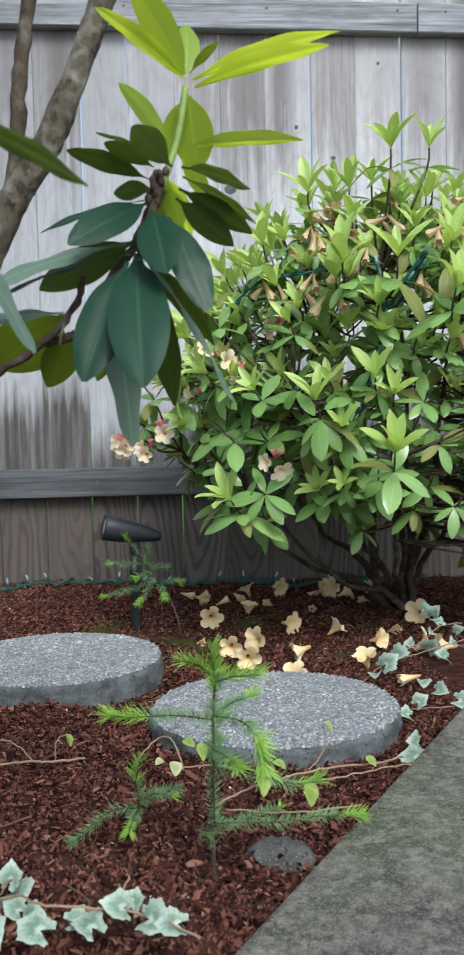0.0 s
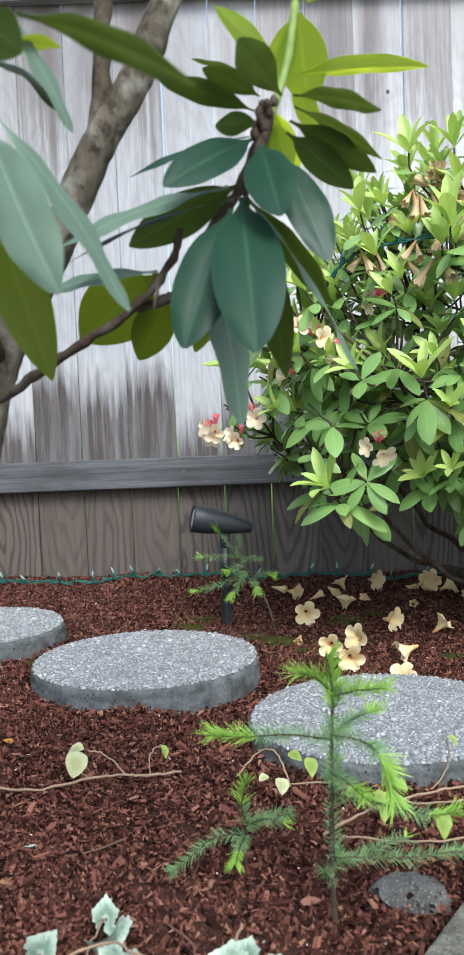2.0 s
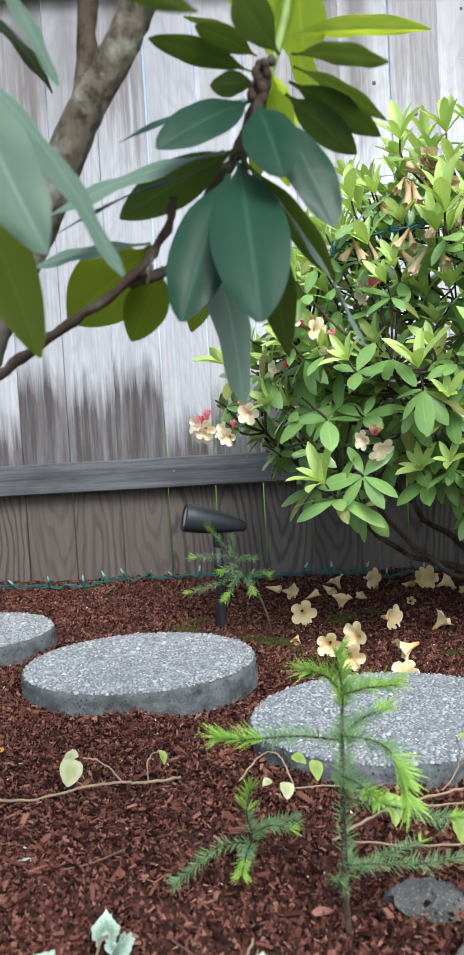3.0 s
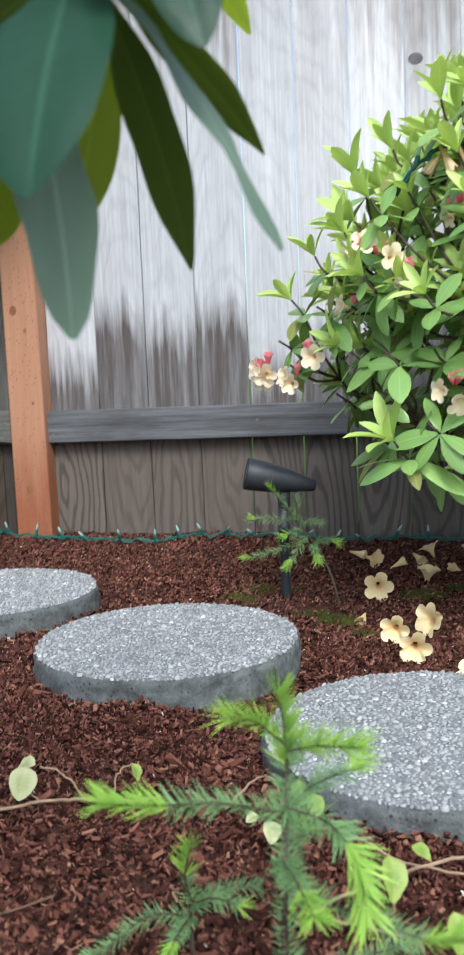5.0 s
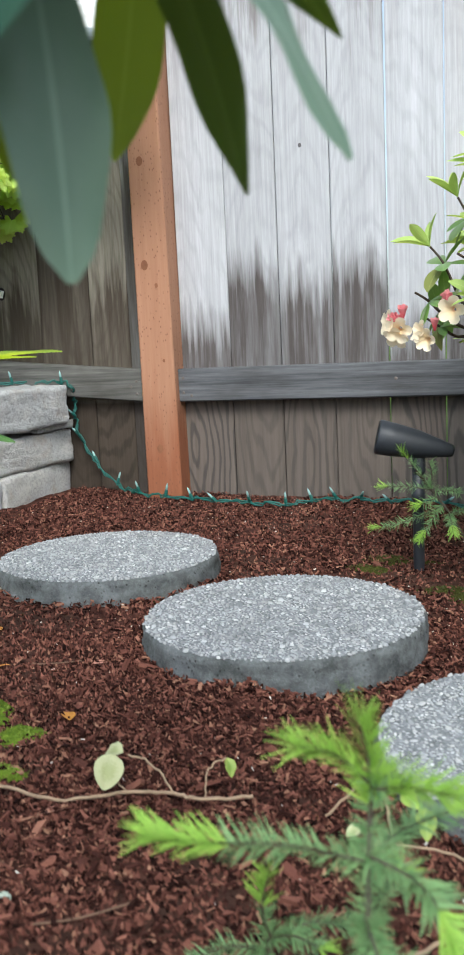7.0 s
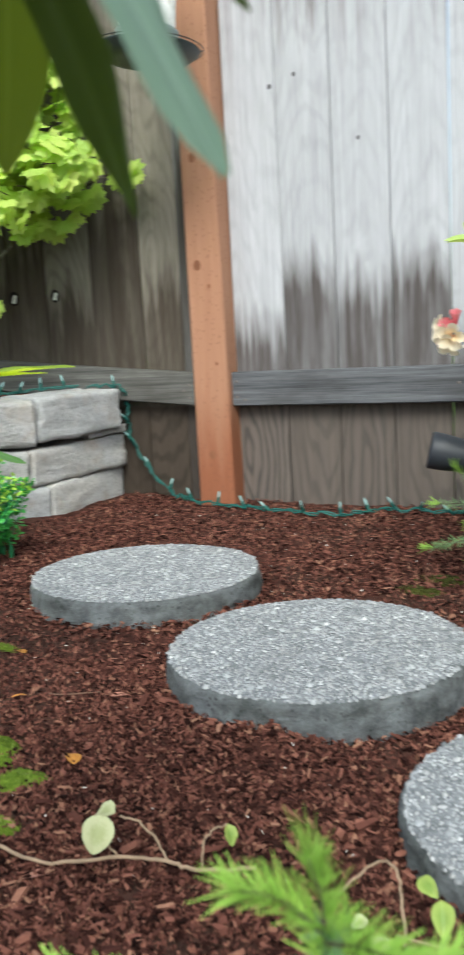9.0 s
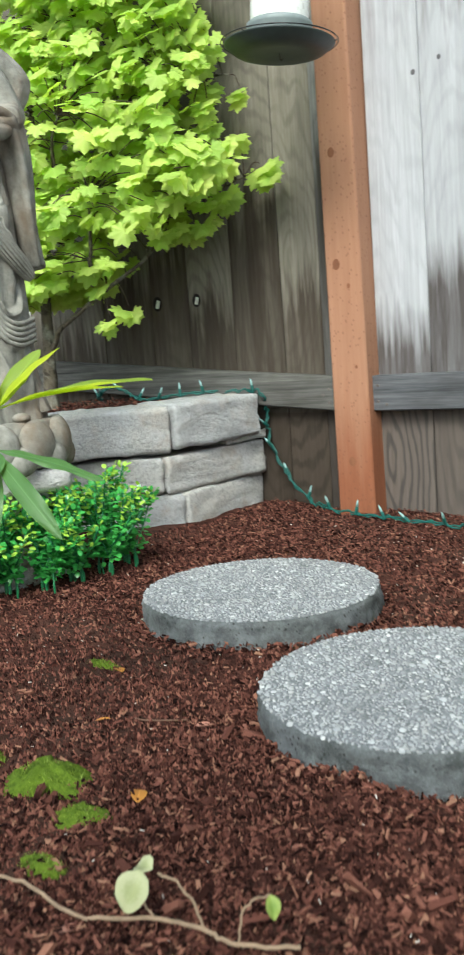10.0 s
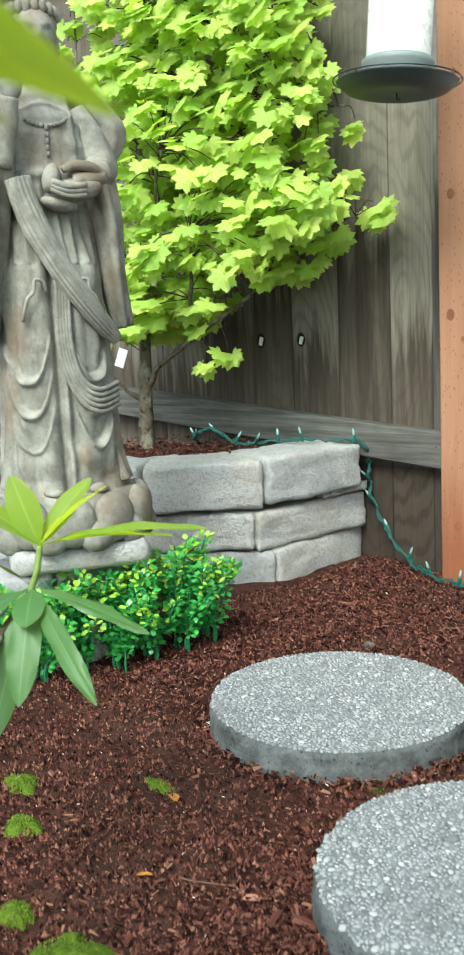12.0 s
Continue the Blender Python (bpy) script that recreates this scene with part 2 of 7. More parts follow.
def block_mat():
    k = Mat("tumbled wall block", 0.9, 0.2)
    c = k.coord((1, 1, 1))
    fine, mid, big = k.noise(c, 130, 6, 0.75), k.noise(c, 26, 5), k.noise(c, 7, 3)
    base = k.ramp(k.math("ADD", k.math("MULTIPLY", k.rand(), 0.4), k.math("MULTIPLY", big, 0.7)), (0.25, (0.36, 0.372, 0.388)), (0.55, (0.52, 0.522, 0.525)), (0.8, (0.55, 0.52, 0.47)))
    col = k.mix(k.ramp(fine, (0.34, 0.7), (0.52, 0.0)), base, (0.23, 0.23, 0.22))
    col = k.mix(k.ramp(k.noise(c, 60, 5, 0.7), (0.5, 0.0), (0.68, 0.5)), col, (0.30, 0.30, 0.29))
    col = k.mix(k.ramp(mid, (0.5, 0.0), (0.75, 0.5)), col, (0.60, 0.59, 0.57))
    col = k.mix(k.ramp(k.noise(c, 11, 4), (0.56, 0.0), (0.74, 0.5)), col, (0.36, 0.25, 0.16))
    k.color(col)
    k.bump(k.math("ADD", fine, mid), 1.0, 0.006)
    return k.m


def pebble_mat():
    k = Mat("exposed pebbles", 0.7, 0.2)
    r = k.island()
    col = k.ramp(r, (0.0, (0.13, 0.138, 0.150)), (0.22, (0.24, 0.252, 0.265)), (0.5, (0.32, 0.334, 0.348)), (0.78, (0.37, 0.372, 0.37)), (0.94, (0.44, 0.452, 0.465)), (1.0, (0.62, 0.62, 0.62)))
    n = k.noise(k.coord((1, 1, 1), False), 300, 3)
    dirt = k.noise(k.coord((1, 1, 1)), 16, 5, 0.65)
    k.color(k.mix(k.ramp(dirt, (0.48, 0.0), (0.70, 0.45)), k.mix(k.math("MULTIPLY", n, 0.35), col, (0.2, 0.2, 0.2)), (0.10, 0.10, 0.098)))
    return k.m


M_RAIL, M_RAIL_PALE, M_POST = rail_mat("dark grey rail wood", 0.82), rail_mat("bleached rail wood", 2.3), post_mat()
M_RAIL_OLD = rail_mat("brown-grey rail wood", 0.9, (1.0, 0.95, 0.82))
M_GROUND, M_CHIP = mulch_mat("bark mulch ground", False), mulch_mat("bark chips", True)
M_PATH = concrete_mat("mossy concrete path", (0.085, 0.080, 0.068), (0.225, 0.212, 0.18), 0.8, 0.6, 0.55)
M_STEP = concrete_mat("cast concrete", (0.070, 0.076, 0.082), (0.215, 0.228, 0.238), 0.14, 0.10)
M_BLOCK, M_PEBBLE = block_mat(), pebble_mat()
M_MORTAR = plain("pale mortar", (0.175, 0.183, 0.193), 0.9, 0.1, 0, 0.5, 90.0)
M_NAIL = plain("rusty nail", (0.14, 0.12, 0.11), 0.6, 0.4, 0.6)


# ---- building helpers ----
def part(name, bm, material, parent=None, label="", smooth=False, at=None):
    """Links a bmesh as one mesh object, under a thing or part where one is given."""
    me = bpy.data.meshes.new(name)
    bm.to_mesh(me)
    bm.free()
    return mesh_part(name, me, material, parent, label, smooth, at)


def mesh_part(name, me, material, parent=None, label="", smooth=False, at=None):
    if material and not me.materials:
        me.materials.append(material)
    if smooth:
        me.polygons.foreach_set("use_smooth", [True] * len(me.polygons))
    ob = new(name, me)
    if parent:
        ob.parent = parent
    if at is not None:
        ob.matrix_basis = at
    if label:
        ob["label"] = label
    return ob


def thing(name, label, category, at=None, group="", kind=""):
    ob = new(name)
    ob.empty_display_size = 0.05
    if at is not None:
        ob.matrix_basis = at
    return tagged(ob, label, category, group, kind)


def raw_mesh(name, verts, faces):
    me = bpy.data.meshes.new(name)
    me.from_pydata(verts, [], faces)
    me.update()
    return me


def box(bm, size, at=Matrix(), bevel=0.0, segs=1):
    """A box with its centre at the origin of at, its edges rounded."""
    got = bmesh.ops.create_cube(bm, size=1.0, matrix=at @ Matrix.Diagonal((*size, 1)))
    if bevel:
        edges = {e for v in got["verts"] for e in v.link_edges}
        bmesh.ops.bevel(bm, geom=list(edges), offset=bevel, segments=segs, affect="EDGES", profile=0.6)


def lathe(bm, profile, n=24, at=Matrix(), squash=1.0):
    """Turns a profile of (radius, height) round the z axis."""
    rings = []
    for r, z in profile:
        rings.append([bm.verts.new(at @ Vector((r * math.cos(a), r * squash * math.sin(a), z))) for a in (2 * math.pi * i / n for i in range(n))])
    for a, b in zip(rings, rings[1:]):
        for i in range(n):
            bm.faces.new((a[i], a[(i + 1) % n], b[(i + 1) % n], b[i]))
    if profile[0][0] > 1e-5:
        bm.faces.new(rings[0][::-1])
    if profile[-1][0] > 1e-5:
        bm.faces.new(rings[-1])


def tube(bm, pts, radii, n=8):
    """A round limb through points, with a radius at each."""
    pts = [Vector(p) for p in pts]
    if not isinstance(radii, (list, tuple)):
        radii = [radii] * len(pts)
    rings, side = [], None
    for i, p in enumerate(pts):
        d = (pts[min(i + 1, len(pts) - 1)] - pts[max(i - 1, 0)]).normalized()
        if side is None:
            side = d.orthogonal().normalized()
        side = (side - d * side.dot(d)).normalized()
        up = d.cross(side)
        rings.append([bm.verts.new(p + radii[i] * (side * math.cos(a) + up * math.sin(a))) for a in (2 * math.pi * k / n for k in range(n))])
    for a, b in zip(rings, rings[1:]):
        for k in range(n):
            bm.faces.new((a[k], a[(k + 1) % n], b[(k + 1) % n], b[k]))
    bm.faces.new(rings[0][::-1])
    bm.faces.new(rings[-1])


def bend(pts, steps=6, wob=0.0, rnd=random):
    """A smooth run (Catmull-Rom) through a few points, with a little wobble."""
    pts = [Vector(p) for p in pts]
    out = []
    for i in range(len(pts) - 1):
        a, b, c, d = pts[max(i - 1, 0)], pts[i], pts[i + 1], pts[min(i + 2, len(pts) - 1)]
        for s in range(steps):
            u = s / steps
            q = 0.5 * (2 * b + (c - a) * u + (2 * a - 5 * b + 4 * c - d) * u * u + (3 * b - a - 3 * c + d) * u ** 3)
            out.append(q + Vector((rnd.uniform(-wob, wob), rnd.uniform(-wob, wob), rnd.uniform(-wob, wob))) * (1 if out else 0))
    return out + [pts[-1]]


def smooth_step(a, b, v):
    u = min(1, max(0, (v - a) / (b - a)))
    return u * u * (3 - 2 * u)


def ground_z(x, y):
    """The height of the mulch."""
    z = 0.022 * (1 - smooth_step(0.3, 1.0, x)) + 0.02 * (1 - smooth_step(-0.5, 0.05, x))
    z += 0.03 * (1 - smooth_step(-2.6, -0.9, x)) * smooth_step(-1.2, 0, y)
    return z + 0.006 * noise.noise(Vector((x * 6, y * 6, 0))) + 0.008 * noise.noise(Vector((x * 13, y * 13, 3))) + 0.006 * noise.noise(Vector((x * 30, y * 30, 8)))


# ---- ground ----
PATH_A, PATH_D = Vector((1.312, -1.455)), Vector((-0.527, -0.850))
PATH_N = Vector((0.850, -0.527))


def over_path(x, y):
    return (Vector((x, y)) - PATH_A).dot(PATH_N)


def build_ground():
    step = 0.025
    xs = [-400, -120, -30, -8, -3.5, -2.4] + [-1.6 + step * i for i in range(int(3.8 / step) + 1)] + [3, 4.5, 9, 30, 120, 400]
    ys = [-400, -120, -30, -8, -4.5] + [-3.3 + step * i for i in range(int(3.5 / step) + 1)] + [0.6, 2, 6, 20, 80, 400]
    verts = [(x, y, ground_z(x, y) - 0.03 * smooth_step(-0.02, 0.03, over_path(x, y))) for y in ys for x in xs]
    w = len(xs)
    faces = [(j * w + i, j * w + i + 1, (j + 1) * w + i + 1, (j + 1) * w + i) for j in range(len(ys) - 1) for i in range(w - 1)]
    ob = mesh_part("ground", raw_mesh("ground", verts, faces), M_GROUND, smooth=True)
    tagged(ob, "reddish-brown bark mulch bed with bare damp soil", "ground", kind="structure")


def build_path():
    bm = bmesh.new()
    m = Matrix(((-0.527, 0.850, 0, 0), (-0.850, -0.527, 0, 0), (0, 0, 1, 0), (0, 0, 0, 1)))
    box(bm, (5.6, 1.3, 0.10), Matrix.Translation((PATH_A.x + 0.85 * 0.65 - 0.527 * 1.2, PATH_A.y - 0.527 * 0.65 - 0.85 * 1.2, -0.016)) @ m, 0.006, 2)
    ob = part("pavement", bm, M_PATH)
    tagged(ob, "grey concrete garden path stained with green moss", "path", kind="structure")


build_ground()
build_path()


# ---- fence ----
FENCE_TOP = 1.86


def board_mesh(width, height, rnd):
    """One upright board with eased edges and slightly wavy sides; the front face lies at y = 0."""
    bm = bmesh.new()
    d, e = 0.011, 0.002
    prof = [(-width / 2, e), (-width / 2 + e, 0), (width / 2 - e, 0), (width / 2, e), (width / 2, d), (-width / 2, d)]
    rings = []
    for z in (0.0, height * 0.34, height * 0.67, height):
        s = rnd.uniform(-0.0008, 0.0008)
        rings.append([bm.verts.new((x + s, y, z)) for x, y in prof])
    for a, b in zip(rings, rings[1:]):
        for i in range(6):
            bm.faces.new((a[i], a[(i + 1) % 6], b[(i + 1) % 6], b[i]))
    bm.faces.new(rings[0][::-1])
    bm.faces.new(rings[-1])
    me = bpy.data.meshes.new("board")
    bm.to_mesh(me)
    bm.free()
    return me


def rail(parent, x0, z0, x1, z1, material=None, y=-0.0385):
    bm = bmesh.new()
    n = 10
    rings = []
    for i in range(n + 1):
        u = i / n
        x, z = x0 + (x1 - x0) * u, z0 + (z1 - z0) * u + 0.0015 * noise.noise(Vector((x0 * 7 + u * 9, z0, 1)))
        e = 0.003
        prof = [(y, e), (y + e, 0), (-0.0005, 0), (-0.0005, 0.089), (y + e, 0.089), (y, 0.089 - e)]
        rings.append([bm.verts.new((x, a, z + b)) for a, b in prof])
    for a, b in zip(rings, rings[1:]):
        for i in range(6):
            bm.faces.new((a[i], b[i], b[(i + 1) % 6], a[(i + 1) % 6]))
    bm.faces.new(rings[0])
    bm.faces.new(rings[-1][::-1])
    bmesh.ops.recalc_face_normals(bm, faces=bm.faces)
    return part("rail", bm, material or M_RAIL, parent)


def nail(parent, x, z, y=-0.0385, r=0.0042):
    bm = bmesh.new()
    lathe(bm, [(r, 0), (r, 0.0008), (r * 0.6, 0.0016)], 8, Matrix.Translation((x, y, z)) @ Matrix.Rotation(radians(90), 4, "X"))
    part("nail", bm, M_NAIL, parent)


def build_fence():
    rnd = random.Random(4)
    fence = thing("fence", "tall weathered grey wooden board fence behind the bed", "fence", kind="structure")
    edges = [0.006] + [0.150, 0.2925] + [0.4355 + 0.1424 * i for i in range(19)]
    for a, b in zip(edges, edges[1:]):
        gap = rnd.choice((0.0014, 0.0022, 0.0026, 0.0032, 0.0036))
        # boards from x = 0.70 on take the paler wood
        mesh_part("board", board_mesh(b - a - gap, FENCE_TOP + rnd.uniform(-0.006, 0.006), rnd), M_BOARD if a < 0.70 else M_BOARD_PALE, fence, at=pose((a + b) / 2, 0, -0.005, 0, rnd.uniform(-0.1, 0.1)))
    rail(fence, 0.004, 0.286, 1.62, 0.286)
    rail(fence, 1.625, 0.286, 3.10, 0.286)
    rail(fence, 0.004, 1.725, 1.62, 1.700, M_RAIL_PALE)
    rail(fence, 1.625, 1.700, 3.10, 1.680, M_RAIL_PALE)
    for x, z in ((0.022, 0.31), (0.022, 0.35), (0.045, 0.302), (0.60, 0.333), (1.31, 0.335), (0.72, 1.775), (1.155, 1.77), (1.56, 1.765), (1.71, 1.762)):
        nail(fence, x, z)
    knot_m = plain("dark board knot", (0.10, 0.095, 0.10), 0.85)
    for x, z, r, tall in ((1.035, 1.235, 0.020, 0.8), (1.245, 1.425, 0.006, 1.2), (1.505, 1.62, 0.005, 1.2), (1.36, 1.33, 0.009, 0.7), (0.135, 1.08, 0.006, 1.2), (0.20, 1.10, 0.005, 1.3), (0.86, 0.78, 0.006, 1.2), (0.36, 0.93, 0.005, 1.2)):
        bm = bmesh.new()
        lathe(bm, [(r, 0), (r * 0.8, 0.0006), (r * 0.4, 0.0004), (0.0001, 0.0004)], 14, Matrix.Translation((x, 0.0002, z)) @ Matrix.Rotation(radians(90), 4, "X"), tall)
        part("knot", bm, knot_m, fence, "", True)
    old = thing("fence", "dark weathered brown wooden fence section in the corner", "fence", kind="structure")
    edges = [-0.100, -0.118 - 0.03, -0.268, -0.430, -0.584, -0.722, -0.916, -1.10, -1.25, -1.40, -1.55, -1.70, -1.86, -2.0, -2.15, -2.3, -2.46, -2.6]
    for b, a in zip(edges, edges[1:]):
        gap = rnd.uniform(0.001, 0.003)
        mesh_part("board", board_mesh(b - a - gap, FENCE_TOP, rnd), M_BOARD_OLD if b < -0.14 else M_BOARD_GREY, old, at=pose((a + b) / 2, 0, -0.005, 0, rnd.uniform(-0.15, 0.15)))
    rail(old, -1.70, 0.424, -0.096, 0.287, M_RAIL_OLD)
    rail(old, -2.6, 0.50, -1.704, 0.4243, M_RAIL_OLD)
    rail(old, -2.6, 1.86, -0.096, 1.725, M_RAIL_OLD)
    for x, z in ((-0.118, 0.31), (-0.118, 0.345), (-0.135, 0.33)):
        nail(old, x, z)
    # black discs for the knot holes; pale slivers paint the daylight through them
    hole_m = plain("black knot hole", (0.012, 0.010, 0.009), 0.9)
    light_m = plain("pale hole daylight", (0.72, 0.72, 0.68), 0.8)
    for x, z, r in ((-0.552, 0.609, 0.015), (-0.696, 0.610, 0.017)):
        bm = bmesh.new()
        lathe(bm, [(r, 0), (r * 0.9, 0.0012), (r * 0.5, 0.0008), (0.0001, 0.0008)], 12, Matrix.Translation((x, 0.0002, z)) @ Matrix.Rotation(radians(90), 4, "X"), 1.3)
        hole = part("knot", bm, hole_m, old, "dark knot hole", True)
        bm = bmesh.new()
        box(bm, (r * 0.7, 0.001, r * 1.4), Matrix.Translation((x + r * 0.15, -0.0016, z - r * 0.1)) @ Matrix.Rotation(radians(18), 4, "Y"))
        part("splinter", bm, light_m, hole, "pale sliver painted for daylight through the hole")
    bm = bmesh.new()
    rings = []
    for i in range(13):
        z = -0.01 + 1.95 * i / 12
        lean = 0.012 * (1 - z / 1.2)
        x0, x1, y0, y1, e = -0.093 + lean * 0.2, 0.0 + lean, -0.066, 0.025, 0.004
        rings.append([bm.verts.new((x, y, z)) for x, y in ((x0 + e, y0), (x1 - e, y0), (x1, y0 + e), (x1, y1), (x0, y1), (x0, y0 + e))])
    for a, b in zip(rings, rings[1:]):
        for i in range(6):
            bm.faces.new((a[i], a[(i + 1) % 6], b[(i + 1) % 6], b[i]))
    bm.faces.new(rings[0][::-1])
    bm.faces.new(rings[-1])
    post = part("fence_post", bm, M_POST)
    tagged(post, "square orange-brown stained timber fence post with knots", "post", kind="structure")
    k = plain("knot wood", (0.20, 0.083, 0.042), 0.8)
    for x, z, r in ((-0.059, 0.923, 0.010), (-0.061, 0.655, 0.011), (-0.03, 0.60, 0.005), (-0.05, 1.18, 0.007), (-0.045, 0.16, 0.010), (-0.02, 0.40, 0.004)):
        bm = bmesh.new()
        lathe(bm, [(r, 0), (r * 0.9, 0.0007), (r * 0.45, 0.0009)], 12, Matrix.Translation((x, -0.0655, z)) @ Matrix.Rotation(radians(90), 4, "X"), 1.35)
        part("knot", bm, k, post)


build_fence()


# ---- stepping stones ----
def stepping_stone(x, y, top, tilt, seed):
    rnd = random.Random(seed)
    st = thing("stepping_stone", "round grey exposed-aggregate concrete stepping stone on mulch", "stepping stone", pose(x, y, top, tilt[0], tilt[1], rnd.uniform(0, 360)), "stepping stones")
    bm = bmesh.new()
    R, n = 0.205, 150
    prof = [(R - 0.010, -0.06), (R - 0.002, -0.055), (R, -0.048), (R + 0.001, -0.041), (R + 0.001, -0.034), (R + 0.001, -0.027), (R, -0.020), (R, -0.014), (R, -0.009), (R - 0.003, -0.003), (R - 0.008, -0.001), (R * 0.6, -0.001), (R * 0.25, -0.001), (0.0001, -0.001)]
    lathe(bm, prof, n)
    for v in bm.verts:
        rad = Vector((v.co.x, v.co.y, 0))
        if rad.length > 0.15:
            k = noise.noise(Vector((v.co.x * 30, v.co.y * 30, v.co.z * 40 + seed)))
            crumb = noise.noise(Vector((v.co.x * 110, v.co.y * 110, v.co.z * 110 + seed)))
            v.co += rad.normalized() * (0.0035 * k + 0.0032 * crumb - 0.004 * max(0.0, noise.noise(Vector((v.co.x * 45, v.co.y * 45, v.co.z * 60))) - 0.25) + 0.0006 * rnd.uniform(-1, 1))
            if v.co.z > -0.02:
                v.co.z += 0.0015 * k
    part("slab", bm, M_STEP, st, smooth=True)
    bm = bmesh.new()
    lathe(bm, [(R - 0.006, -0.004), (R - 0.006, 0.0), (R * 0.5, 0.0002), (0.0001, 0.0002)], 72)
    part("mortar", bm, M_MORTAR, st, "grey mortar between the pebbles")
    # flat worn pebbles set close in the top
    verts, faces, taken = [], [], {}
    cell = 0.0056
    for _ in range(52000):
        r = (R - 0.004) * math.sqrt(rnd.random())
        a = rnd.uniform(0, 2 * math.pi)
        px, py = r * math.cos(a), r * math.sin(a)
        s = rnd.choice((0.0020, 0.0025, 0.0030, 0.0038, 0.0050)) * rnd.uniform(0.85, 1.15)
        gx, gy = int(px // cell), int(py // cell)
        if any((px - qx) ** 2 + (py - qy) ** 2 < (0.80 * (s + qs)) ** 2 for ix in (-2, -1, 0, 1, 2) for iy in (-2, -1, 0, 1, 2) for qx, qy, qs in taken.get((gx + ix, gy + iy), ())):
            continue
        taken.setdefault((gx, gy), []).append((px, py, s))
        k, ang, el = rnd.randint(5, 7), rnd.uniform(0, 6.28), rnd.uniform(0.55, 1.0)
        h, b = s * rnd.uniform(0.15, 0.6), len(verts)
        ca, sa = math.cos(ang), math.sin(ang)
        tx, ty = rnd.uniform(-0.35, 0.35), rnd.uniform(-0.35, 0.35)
        jit = [rnd.uniform(0.72, 1.15) for _ in range(k)]
        for f, z in ((1.0, -0.0015), (0.92, 0.55 * h), (0.55, h)):
            for i in range(k):
                u = 2 * math.pi * i / k
                lx, ly = f * s * jit[i] * math.cos(u), f * s * el * jit[i] * math.sin(u)
                verts.append((px + lx * ca - ly * sa, py + lx * sa + ly * ca, z + (tx * lx + ty * ly if f < 1 else 0)))
        for q in (0, k):
            for i in range(k):
                j = (i + 1) % k
                faces.append((b + q + i, b + q + j, b + q + k + j, b + q + k + i))
        faces.append(tuple(b + 2 * k + i for i in range(k)))
    ob = mesh_part("aggregate", raw_mesh("aggregate", verts, faces), M_PEBBLE, st, smooth=True)
    ob["kind"] = "stuff"
    return st


stepping_stone(1.000, -1.430, 0.036, (0, -0.6), 1)
stepping_stone(0.606, -1.140, 0.058, (0.4, 0), 2)
stepping_stone(0.192, -0.870, 0.066, (0, 0.3), 3)


# ---- round planter of tumbled blocks ----
def block_mesh(w, h, d, seed, front):
    """A tumbled block: w along x, d deep along y, h high, with chipped round edges; front is how much narrower its back is."""
    bm = bmesh.new()
    box(bm, (w, d, h), Matrix(), min(0.014, 0.3 * h), 3)
    bmesh.ops.subdivide_edges(bm, edges=[e for e in bm.edges if e.calc_length() > 0.05], cuts=9, use_grid_fill=True)
    for v in bm.verts:
        p = v.co.copy()
        v.co.x *= 1 - front * (v.co.y / d + 0.5)
        s = Vector((p.x * 22 + seed * 3.1, p.y * 22, p.z * 22))
        v.co += 0.0060 * noise.noise_vector(s) + 0.0034 * noise.noise_vector(s * 3.3) + 0.0016 * noise.noise_vector(s * 8)
    me = bpy.data.meshes.new("block")
    bm.to_mesh(me)
    bm.free()
    return me


def wall_block(planter, x, y, z, turn, w, h, d, seed, tip=0.0):
    mesh_part("block", block_mesh(w, h, d, seed, 0.16), M_BLOCK, planter, smooth=True, at=pose(x, y, z, tip, 0, turn))


def run_block(planter, a, b, z0, z1, seed, depth=0.19, tip=0.0):
    """A block whose front lower edge runs from a to b; the planter's inside lies to the left of that way."""
    a, b = Vector(a), Vector(b)
    d = (b - a).normalized()
    out = Vector((d.y, -d.x))
    c = (a + b) / 2 - out * depth / 2
    wall_block(planter, c.x, c.y, (z0 + z1) / 2, math.degrees(math.atan2(out.x, -out.y)), (b - a).length - 0.004, z1 - z0 - 0.003, depth, seed, tip)


